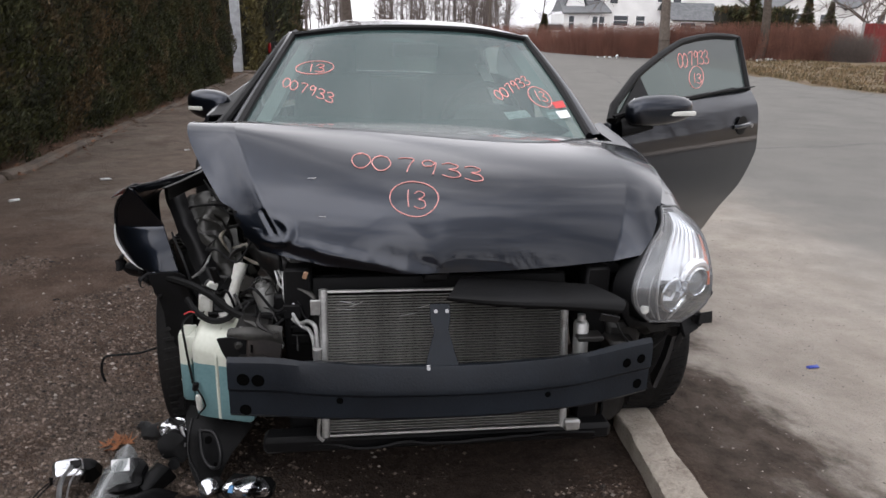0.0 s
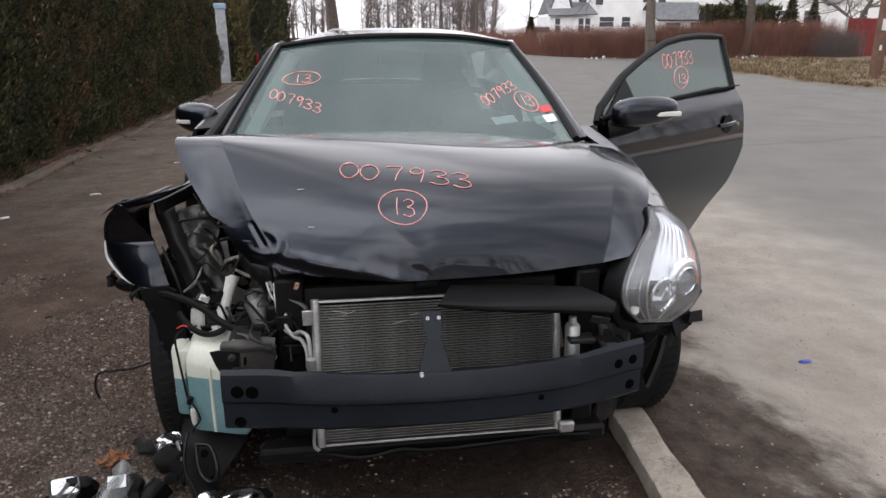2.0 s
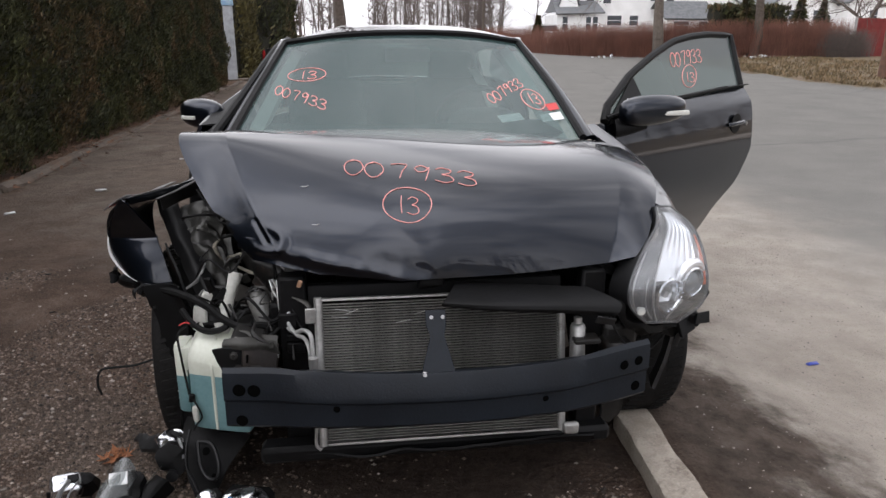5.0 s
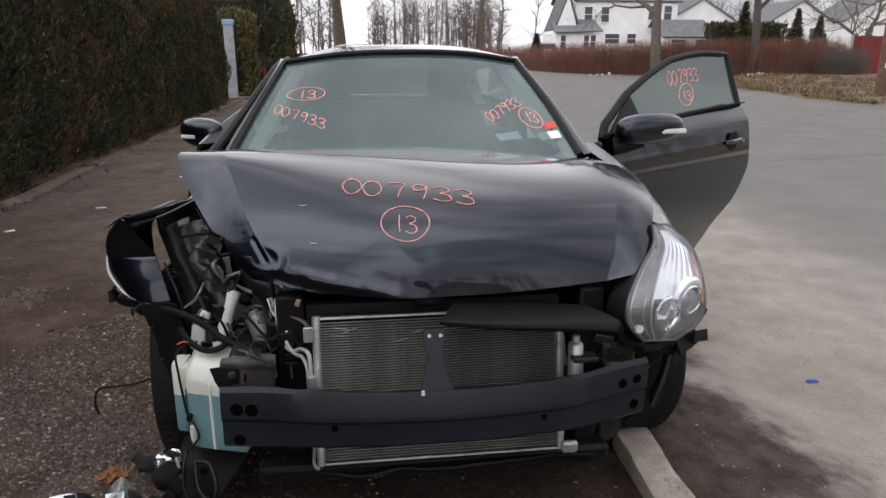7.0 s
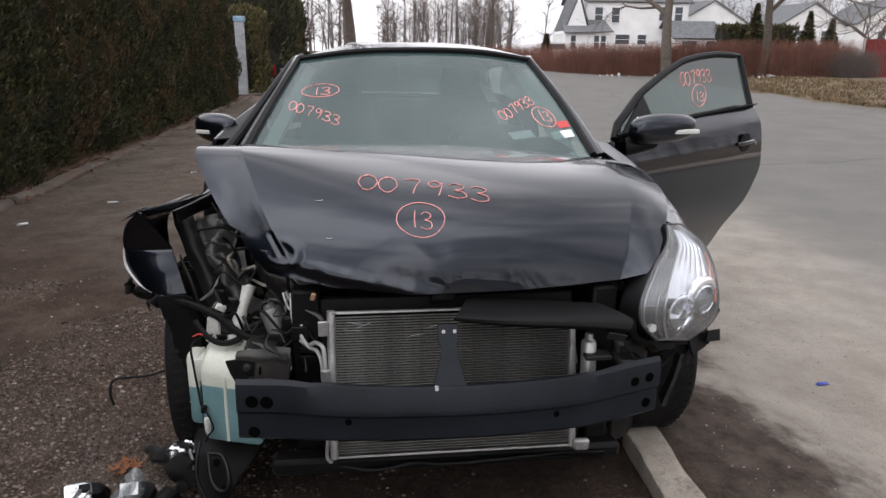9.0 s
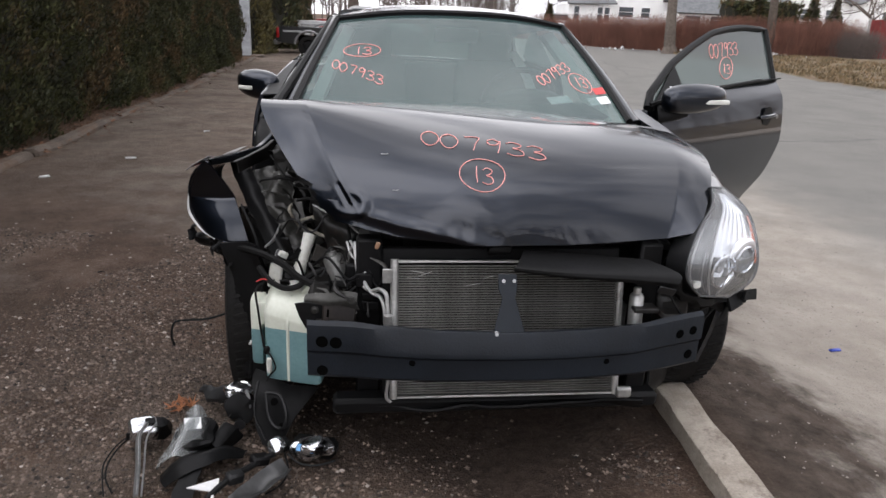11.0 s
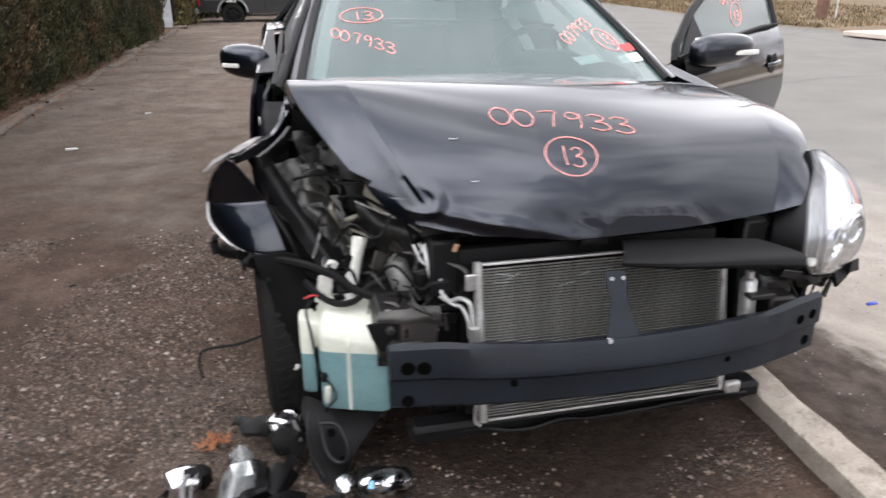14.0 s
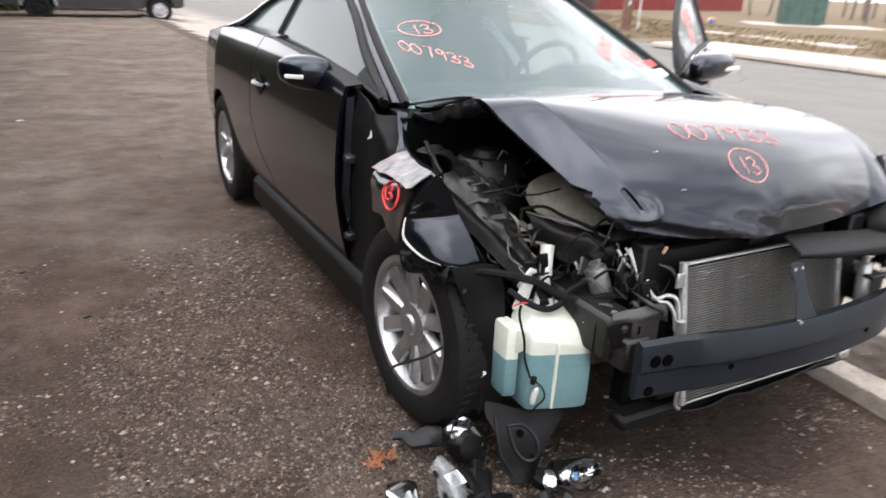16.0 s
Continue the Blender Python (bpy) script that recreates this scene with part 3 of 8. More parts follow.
# ---- hedges, shrubs and trees ----
def hedge(name, x0, x1, y0, y1, top, count, mat, label, long=0.055):
    """A clipped evergreen hedge: a near-black core for the shade within, sprays of foliage outside."""
    h = holder(name, label, "hedge")
    # solid core whose dark colour stands for the shade between the leaves
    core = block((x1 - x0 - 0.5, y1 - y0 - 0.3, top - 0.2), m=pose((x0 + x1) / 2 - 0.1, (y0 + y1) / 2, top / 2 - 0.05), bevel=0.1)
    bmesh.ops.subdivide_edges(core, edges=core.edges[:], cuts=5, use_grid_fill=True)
    part("shade_core", crumple(core, 0.7, 0.22, 2), CORE, h)
    area = np.array([(y1 - y0) * top, (x1 - x0) * top * 0.8, (y1 - y0) * (x1 - x0) * 0.7, (x1 - x0) * top * 0.3])
    pick = rng.choice(4, count, p=area / area.sum())
    x, y, z = rng.uniform(x0, x1, count), rng.uniform(y0, y1, count), rng.uniform(0.02, top, count)
    x = np.where(pick == 0, x1, x)
    y = np.where(pick == 1, y0, np.where(pick == 3, y1, y))
    z = np.where(pick == 2, top, z)
    lump = np.array([noise.noise((a * 0.8, b * 0.8, c * 0.55)) * 0.26 + noise.noise((a * 2.6, b * 2.6, c * 1.7)) * 0.22 + noise.noise((a * 6, b * 6, c * 4)) * 0.12 for a, b, c in zip(x, y, z)])
    deep = rng.random(count) ** 2 * 0.28
    out = np.stack([(pick == 0) * 1.0, (pick == 3) * 1.0 - (pick == 1), (pick == 2) * 1.0], 1)
    c = np.stack([x, y, z], 1) + out * (lump - deep)[:, None]
    along = rng.normal(0, 0.45, (count, 3)) + [0.25, 0, 1.0] + out * 0.5
    along *= (rng.uniform(0.5, 1.3, count) * long / np.linalg.norm(along, axis=1))[:, None]
    across = np.cross(along, rng.normal(0, 1, (count, 3)))
    across *= (0.33 * np.linalg.norm(along, axis=1) / (np.linalg.norm(across, axis=1) + 1e-9))[:, None]
    cards("foliage", c, along, across, mat, h)
    return h


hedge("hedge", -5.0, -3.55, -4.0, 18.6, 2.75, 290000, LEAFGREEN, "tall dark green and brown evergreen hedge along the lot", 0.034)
hedge("hedge", -6.0, -2.6, 26.0, 33.0, 3.4, 16000, LEAFGREEN, "tall dark evergreen hedge beyond the pale post", 0.10)
hedge("hedge", -5.2, -3.2, 21.6, 24.0, 2.55, 9000, LEAFOLIVE, "yellow-brown evergreen bush beside the pale post", 0.08)

gatepost = holder("gate_post", "weathered pale grey post with faded blue top", "post")
part("post", crumple(block((0.26, 0.18, 2.2), m=pose(-3.64, 20.6, 1.05), bevel=0.015), 0.4, 0.02, 3), material("pale_grey_flaking_paint", (0.42, 0.44, 0.46), (0.30, 0.31, 0.32), rough=0.8, scale=6, wear=(0.20, 0.2, 0.2)), gatepost)
part("cap", block((0.32, 0.24, 0.16), m=pose(-3.64, 20.6, 2.2), bevel=0.02), material("faded_blue_paint", (0.22, 0.36, 0.50), (0.30, 0.40, 0.5), rough=0.8, scale=9), gatepost)
part("plinth", block((0.7, 0.4, 0.12), m=pose(-3.5, 20.7, 0.0), bevel=0.03), EDGING, gatepost)


def tree(x, y, z, height, girth, seed, spread=0.55, levels=5, fork=0.3, label="bare winter tree with grey-brown branches", lean=(0, 0)):
    """A bare tree: a tapered trunk, limbs, and twigs that divide again and again."""
    r = np.random.default_rng(seed)
    wood, fine = [], []

    def grow(p, d, length, rad, level):
        q = p
        n = 4 if level < 2 else 2
        for i in range(n):
            d = d + r.normal(0, 0.10 + 0.03 * level, 3)
            d /= np.linalg.norm(d)
            e = q + d * length / n
            r0, r1 = rad * (1 - 0.4 * i / n), rad * (1 - 0.4 * (i + 1) / n)
            (wood if level < 3 else fine).append([*q, *e, r0, r1])
            q = e
            if level < levels and (level > 0 or i >= n * fork) and r.random() < 0.85:
                k = r.normal(0, 1, 3)
                k -= d * (k @ d)
                k /= np.linalg.norm(k)
                grow(q, d * (1 - spread) + k * spread + [0, 0, 0.12], length * r.uniform(0.55, 0.8), r1 * 0.6, level + 1)
        if level < levels:
            for _ in range(2):
                k = r.normal(0, 1, 3)
                grow(q, d + k * spread * 0.8 / np.linalg.norm(k), length * r.uniform(0.55, 0.75), rad * 0.5, level + 1)

    grow(np.array([x, y, z - 0.1]), np.array([*lean, 1.0]), height * 0.42, girth, 0)
    wood.append([x, y, z - 0.15, x, y, z + 0.35, girth * 1.45, girth * 1.0])
    t = holder("tree", label, "tree")
    sticks("trunk", wood, BARK, t)
    sticks("crown", fine, TWIG, t)
    return t


tree(-0.4, 37.0, 0, 11.0, 0.36, 5, fork=0.35)
tree(17.4, 38.0, 0, 11.0, 0.36, 9, fork=0.45, lean=(0.02, 0))
tree(23.2, 38.2, 0, 12.0, 0.30, 14, fork=0.5, lean=(0.05, 0))
tree(34.5, 44.0, 0, 7.0, 0.22, 21, spread=0.7, fork=0.2)


def thicket(name, line, width, height, n, mat, label, twigs=3, thick=0.006):
    """A tangle of upright bare stems along a line."""
    line = np.asarray(line, float)
    s = rng.uniform(0, len(line) - 1.001, n)
    i = s.astype(int)
    base = line[i] + (line[i + 1] - line[i]) * (s - i)[:, None] + rng.normal(0, width / 2.5, (n, 2))
    z = np.array([ground_z(a, b) for a, b in base])
    rows = []
    for (a, b), c in zip(base, z):
        h = height * rng.uniform(0.55, 1.08)
        p = np.array([a, b, c - 0.05])
        d = rng.normal(0, 0.16, 2)
        top = p + [d[0] * h, d[1] * h, h]
        rows.append([*p, *top, thick, thick * 0.35])
        for _ in range(twigs):
            q = p + (top - p) * rng.uniform(0.15, 0.85)
            e = q + np.array([*rng.normal(0, 0.16, 2), rng.uniform(0.2, 0.45)]) * height * 0.5
            rows.append([*q, *e, thick * 0.6, thick * 0.25])
    return tagged(sticks(name, rows, mat), label, "shrubs", kind="stuff")


thicket("bare_shrubs", [(13.0, 80), (15.8, 52), (18.5, 41.5), (23, 38.6), (29.6, 39.4)], 1.3, 2.1, 14000, SHRUB, "dense red-brown bare shrubs along the far side of the road", 3, 0.0085)
thicket("dry_brush", [(27.5, 37.6), (30.2, 38.0)], 0.9, 1.6, 700, TWIG, "dry tangled brush beside the red fence", 4, 0.009)


def woods(name, x0, x1, y0, y1, n, height, seed, label):
    r = np.random.default_rng(seed)
    rows = []
    for _ in range(n):
        x, y, h = r.uniform(x0, x1), r.uniform(y0, y1), height * r.uniform(0.6, 1.1)
        p, top = np.array([x, y, -0.2]), np.array([x + r.normal(0, 0.5), y + r.normal(0, 0.5), h])
        rows.append([*p, *top, 0.11, 0.02])
        for _ in range(26):
            q = p + (top - p) * r.uniform(0.2, 0.95)
            e = q + np.array([r.normal(0, 0.9), r.normal(0, 0.9), r.uniform(0.4, 1.5)]) * h * 0.16
            rows.append([*q, *e, 0.032, 0.010])
            for _ in range(3):
                q2 = q + (e - q) * r.uniform(0.3, 1.0)
                e2 = q2 + np.array([r.normal(0, 0.6), r.normal(0, 0.6), r.uniform(0.2, 0.9)]) * h * 0.09
                rows.append([*q2, *e2, 0.014, 0.006])
    return tagged(sticks(name, rows, TWIG), label, "woods", kind="stuff")


woods("far_woods", -16, -1, 62, 95, 45, 9.0, 3, "hazy bare winter woods in the distance")
woods("far_woods", 3, 21, 76, 112, 95, 9.0, 4, "hazy bare winter woods behind the road's far end")
# out of view, added to darken the open door's reflection
woods("far_woods", 38, 70, -40, 36, 150, 11.0, 15, "unseen bare trees across the road, added for reflections")
woods("far_woods", -45, 60, -75, -45, 130, 11.0, 12, "bare winter trees behind the open end of the lot")
# hidden by the hedge, added to cut light and reflect dark in the paint
woods("far_woods", -16, -8.5, -14, 16, 46, 7.5, 17, "unseen bare trees beyond the hedge, added for dark reflections")
woods("far_woods", 36, 75, 82, 120, 90, 10.0, 6, "bare winter trees behind the houses")
woods("far_woods", -60, -16, 50, 90, 60, 10.0, 8, "bare winter trees behind the hedge")


def conifer(x, y, height, width, seed, label="dark green fir tree with a pointed top"):
    r = np.random.default_rng(seed)
    t = holder("fir_tree", label, "tree")
    sticks("trunk", [[x, y, -0.1, x, y, height, 0.14, 0.02]], BARK, t)
    n = 1600
    h = r.random(n) ** 1.3
    a, rad = r.uniform(0, 6.283, n), width * (1 - h) * r.uniform(0.25, 1.05, n)
    c = np.stack([x + rad * np.cos(a), y + rad * np.sin(a), 0.3 + h * (height - 0.3)], 1)
    al = np.stack([np.cos(a), np.sin(a), r.uniform(-0.5, 0.3, n)], 1) * 0.24
    ac = np.cross(al, r.normal(0, 1, (n, 3)))
    ac *= (0.09 / (np.linalg.norm(ac, axis=1) + 1e-9))[:, None]
    cards("needles", c, al, ac, LEAFGREEN, t)


conifer(36.2, 62, 5.8, 1.5, 1)
conifer(41.5, 62, 5.2, 1.4, 2)
conifer(43.8, 62, 4.6, 1.3, 3)
conifer(16.6, 62.0, 2.9, 0.8, 4, "small dark evergreen bush by the road")
hedge("hedge", 33.5, 41.0, 63.0, 64.5, 3.9, 5000, LEAFGREEN, "dark clipped evergreen hedge beside the white house", 0.22)

# ---- across the road ----
walkway = holder("sidewalk", "pale pinkish concrete walk and driveway apron beyond the road", "sidewalk", "structure")
for k in range(10):
    b = block((2.6, 1.97, 0.12), m=pose(14.6, -4.5 + 2.0 * k, -0.03), bevel=0.02)
    part("slab", b, CONCRETE, walkway)
part("slab", block((0.9, 7, 0.06), m=pose(19.6, 15.5, 0.04, 0, 0, -8), bevel=0.02), CONCRETE, walkway)


GRASS = material("dry_winter_grass", (0.20, 0.135, 0.075), (0.105, 0.085, 0.042), rough=0.9, scale=1.1, random_tint=0.5, island=True)
tn = 26000
ty = rng.uniform(5, 39, tn)
tx = 14.1 + 0.17 * np.maximum(0, ty - 18) + rng.random(tn) ** 1.6 * 9
tkeep = ((ty > 16.2) | (tx > 16.1)) & (np.array([noise.noise((a * 0.9, b * 0.9, 5)) for a, b in zip(tx, ty)]) + rng.normal(0, 0.2, tn) > -0.05)
tx, ty = tx[tkeep], ty[tkeep]
tn = len(tx)
tz = np.array([ground_z(a, b) for a, b in zip(tx, ty)])
tall = rng.uniform(0.03, 0.10, tn)
tufts = cards("verge_grass", np.stack([tx, ty, tz + tall * 0.6], 1), np.stack([rng.normal(0, 0.03, tn), rng.normal(0, 0.03, tn), tall], 1), np.stack([rng.uniform(0.008, 0.03, tn), rng.normal(0, 0.01, tn), np.zeros(tn)], 1), GRASS)
tagged(tufts, "dry brown and olive grass and leaf litter on the verge", "grass", kind="stuff")


def fence(line, height, label):
    f = holder("fence", label, "fence")
    a, b = Vector((*line[0], 0)), Vector((*line[1], 0))
    d = b - a
    n = int(d.length / 0.3)
    ang = math.degrees(math.atan2(d.y, d.x))
    for i in range(n):
        p = a + d * (i + 0.5) / n
        part("board", block((0.292, 0.03, height), m=pose(p.x, p.y, height / 2 - 0.02 + 0.02 * (i % 3), 0, 0, ang), bevel=0.004), REDFENCE, f, smooth=False)
    for z in (0.4, height - 0.3):
        part("rail", block((d.length, 0.05, 0.09), m=pose(*(a + d / 2)[:2], z, 0, 0, ang) @ pose(0, 0.06, 0), bevel=0.006), REDFENCE, f)
    part("end_post", block((0.12, 0.12, height + 0.1), m=pose(a.x - 0.08, a.y, height / 2), bevel=0.01), material("grey_post", (0.4, 0.38, 0.36), rough=0.8), f)


fence([(29.9, 38.6), (52.0, 44.0)], 2.3, "tall dark red board fence beyond the verge")

# ---- utility pole and speed sign ----
pole = holder("utility_pole", "brown wooden utility pole with pale notices stapled on", "pole")
part("shaft", tube([(16.9, 19.6, -0.2), (16.9, 19.6, 4), (16.95, 19.6, 9)], [0.19, 0.17, 0.13], 12), material("brown_creosoted_wood", (0.16, 0.085, 0.055), (0.10, 0.055, 0.04), rough=0.9, scale=6, bump=0.006, bump_scale=18), pole)
part("notice", block((0.24, 0.01, 0.34), m=pose(16.84, 19.42, 1.65, 0, 0, 4), bevel=0.002), PAPER, pole, "pale paper notice")
part("notice", block((0.09, 0.01, 0.16), m=pose(16.8, 19.42, 0.95, 0, 0, 4), bevel=0.002), PAPER, pole, "pale paper notice")

sign = holder("speed_sign", "white speed limit sign on a grey steel post", "road sign")
SIGNAT = pose(17.2, 19.3, 0, 0, 0, -38)
part("post", block((0.06, 0.035, 3.35), m=SIGNAT @ pose(0, 0.03, 1.55), bevel=0.004), material("galvanised_post", (0.5, 0.5, 0.48), rough=0.5, metal=0.4), sign)
part("plate", block((0.62, 0.012, 0.82), m=SIGNAT @ pose(0, 0, 2.85), bevel=0.004), WHITE, sign)
BLACKINK = material("black_sign_paint", (0.02, 0.02, 0.02), rough=0.5)


def lettering(text, size, m, mat, parent, name="lettering", extrude=0.002):
    cu = bpy.data.curves.new("text", "FONT")
    cu.body, cu.size, cu.align_x, cu.extrude = text, size, "CENTER", extrude
    tmp = bpy.data.objects.new("text", cu)
    scene.collection.objects.link(tmp)
    bpy.context.view_layer.update()
    me = bpy.data.meshes.new_from_object(tmp.evaluated_get(bpy.context.evaluated_depsgraph_get()))
    bpy.data.objects.remove(tmp)
    me.transform(m)
    me.materials.clear()
    me.materials.append(mat)
    ob = new(name, me)
    ob.parent = parent
    return ob


for text, size, z in (("TOWN", 0.12, 3.13), ("SPEED", 0.13, 3.0), ("LIMIT", 0.13, 2.87), ("30", 0.42, 2.52)):
    lettering(text, size, SIGNAT @ pose(0, -0.009, z, 90), BLACKINK, sign)


# ---- houses ----
def window(parent, x, y, z, w, h, mat=None):
    f = part("window", block((w + 0.16, 0.10, h + 0.16), m=pose(x, y - 0.03, z), bevel=0.02), SIDING, parent)
    part("pane", block((w, 0.06, h / 2 - 0.05), m=pose(x, y - 0.07, z + h / 4), bevel=0.005), mat or DARKGLASS, f)
    part("pane", block((w, 0.06, h / 2 - 0.05), m=pose(x, y - 0.06, z - h / 4), bevel=0.005), mat or DARKGLASS, f)
    return f


def gable(x0, x1, y0, y1, eave, ridge, over=0.35, along="x"):
    """A pitched roof with thickness and overhang."""
    b = bmesh.new()
    if along == "x":
        ym = (y0 + y1) / 2
        for ya in (y0 - over, y1 + over):
            grid([[(x0 - over, ya, eave - 0.15), (x1 + over, ya, eave - 0.15)], [(x0 - over, ym, ridge), (x1 + over, ym, ridge)]], 0.14, b)
    else:
        xm = (x0 + x1) / 2
        for xa in (x0 - over, x1 + over):
            grid([[(xa, y0 - over, eave - 0.15), (xa, y1 + over, eave - 0.15)], [(xm, y0 - over, ridge), (xm, y1 + over, ridge)]], 0.14, b)
    return b


def clapboards(parent, x0, x1, y, z0, z1):
    n = int((z1 - z0) / 0.22)
    b = bmesh.new()
    for i in range(n):
        block((x1 - x0, 0.03, 0.225), m=pose((x0 + x1) / 2, y - 0.02, z0 + 0.22 * (i + 0.5), -5), bevel=0, bm=b)
    part("siding", b, SIDING, parent, smooth=False)


house = holder("house", "white two-storey house with grey shingle roof and small dormer", "house")
part("wall", block((11.0, 8, 6.6), m=pose(28.8, 76, 3.3), bevel=0.03), SIDING, house)
clapboards(house, 23.3, 34.3, 72, 1.0, 6.6)
part("roof", gable(23.3, 34.3, 72, 80, 6.6, 10.0), SHINGLE, house)
part("porch", block((4.6, 4.6, 2.9), m=pose(22.7, 71.5, 1.75), bevel=0.03), SIDING, house)
part("porch_roof", crumple(grid(cage([[(20.2, 68.8, 3.15), (25.2, 68.8, 3.3)], [(20.6, 71.9, 4.5), (25.2, 71.9, 4.5)]], 4, 4), 0.12), 9, 0), SHINGLE, house)
part("gable_wall", slab([(-1.15, 0), (1.15, 0), (0.1, 3.2)], 0.3, m=pose(21.9, 70.6, 3.5, 90), bevel=0.02), SIDING, house)
part("gable_roof", gable(20.9, 23.1, 70.6, 74, 3.6, 6.9, 0.2, "y"), SHINGLE, house)
for x, z, w, h in ((24.6, 5.1, 0.8, 1.5), (26.4, 5.1, 0.8, 1.5), (27.3, 2.7, 1.5, 1.0), (29.4, 2.7, 0.9, 1.0), (31.5, 5.3, 0.8, 1.4), (33.2, 5.3, 0.8, 1.4)):
    window(house, x, 71.93, z, w, h)
for x in (21.2, 23.6, 24.3):
    window(house, x, 69.16, 2.35, 0.5, 1.3)
part("wing", block((5.0, 5, 3.0), m=pose(34.0, 71.0, 1.5), bevel=0.03), SIDING, house)
part("wing_roof", gable(31.5, 36.5, 68.5, 73.5, 3.0, 4.6, 0.3), SHINGLE, house)
window(house, 33.0, 68.45, 2.2, 1.5, 0.8)
window(house, 35.3, 68.45, 2.2, 0.9, 0.8)
part("chimney", block((0.9, 0.9, 3), m=pose(27, 76, 9.8), bevel=0.02), KERB, house)
rail = part("porch_rail", block((1.9, 0.08, 0.1), m=pose(19.6, 69, 2.2), bevel=0.01), SIDING, house)
for i in range(7):
    part("baluster", block((0.08, 0.06, 1.0), m=pose(18.8 + 0.27 * i, 69, 1.7), bevel=0.006), SIDING, rail)

for x, y, w, e, r in ((40.5, 82, 9, 4.6, 7.2), (51.5, 80, 8, 4.6, 7.0), (60.0, 78, 9, 4.8, 7.4)):
    h = holder("house", "distant white house with a pale gable", "house", group="distant houses")
    part("wall", block((w, 7, e), m=pose(x, y, e / 2), bevel=0.03), SIDING, h)
    part("gable_wall", slab([(-w / 2, 0), (w / 2, 0), (0, r - e)], 0.3, m=pose(x, y - 3.3, e, 90)), SIDING, h)
    part("roof", gable(x - w / 2, x + w / 2, y - 3.5, y + 3.5, e, r, 0.3, "y"), SHINGLE, h)
    window(h, x - 1.5, y - 3.55, 3.4, 0.9, 1.2)
    window(h, x + 1.5, y - 3.55, 3.4, 0.9, 1.2)

# ---- the wrecked coupe: x across, y from its nose to its tail ----
from mathutils.bvhtree import BVHTree

XC, AXLE_F, AXLE_R, HUB, ARCH = 0.02, 0.798, 3.473, 0.331, 0.365
car = holder("car", "black two-door coupe with crushed front corner, bumper missing, door open", "car")


def half_width(y):
    return float(np.interp(y, [0.2, 0.5, 0.9, 2.4, 3.6, 4.1, 4.35, 4.43], [0.74, 0.83, 0.878, 0.885, 0.885, 0.84, 0.76, 0.66]))


def inset(z):
    return float(np.interp(z, [0.18, 0.26, 0.36, 0.46, 0.56, 0.64, 0.72, 0.79, 0.85, 0.91, 0.97, 1.03, 1.10], [0.105, 0.070, 0.038, 0.018, 0.005, 0.0, 0.002, 0.007, 0.0135, 0.0225, 0.037, 0.064, 0.115]))


def skin(s, y, z, off=0.0):
    """A point of the body side; s is -1 or 1 for the side."""
    return Vector((XC + s * (half_width(y) - inset(z) - off), y, z))


def belt(y):
    return float(np.interp(y, [1.1, 1.5, 2.0, 2.5, 3.1, 3.6, 4.0, 4.4], [0.965, 1.012, 1.048, 1.070, 1.075, 1.055, 1.01, 0.96]))


def door_rear(z):
    """Station of the door's rear edge, which sweeps forward towards the sill."""
    return float(np.interp(z, [0.26, 0.40, 0.52, 0.70, 0.95, 1.08], [2.30, 2.38, 2.56, 2.68, 2.69, 2.64]))


def side_panel(s, y0, y1, z0, z1, axle=None, ny=40, nz=26, thick=0.012, arch=ARCH):
    """Body skin between two stations, cut round to clear a wheel."""
    value = lambda f, a: f(a) if callable(f) else f
    pts = []
    for k in np.linspace(0, 1, nz):
        row = []
        for j in np.linspace(0, 1, ny):
            ya, yb = (value(y0, 0.26 + 0.79 * k), value(y1, 0.26 + 0.79 * k))
            y = ya * (1 - j) + yb * j
            row.append(skin(s, y, value(z0, y) * (1 - k) + value(z1, y) * k))
        pts.append(row)
    b = grid(pts)
    if axle is not None:
        gone = []
        for f in b.faces:
            if all(math.hypot(v.co.y - axle, v.co.z - HUB) < arch for v in f.verts):
                gone.append(f)
        bmesh.ops.delete(b, geom=gone, context="FACES")
        for v in b.verts:
            d = math.hypot(v.co.y - axle, v.co.z - HUB)
            if d < arch:
                k = arch / max(d, 1e-3)
                v.co.y, v.co.z = axle + (v.co.y - axle) * k, HUB + (v.co.z - HUB) * k
    bmesh.ops.solidify(b, geom=b.faces[:], thickness=thick)
    return b


# ---- hood: one smooth nose panel between two creases, folded up and crushed at one corner ----
def bow(a, m, b, n):
    """n points on the parabola through three points."""
    a, m, b = (np.array(p, float) for p in (a, m, b))
    t = np.linspace(0, 1, n)[:, None]
    return a * (1 - t) * (1 - 2 * t) + m * 4 * t * (1 - t) + b * t * (2 * t - 1)


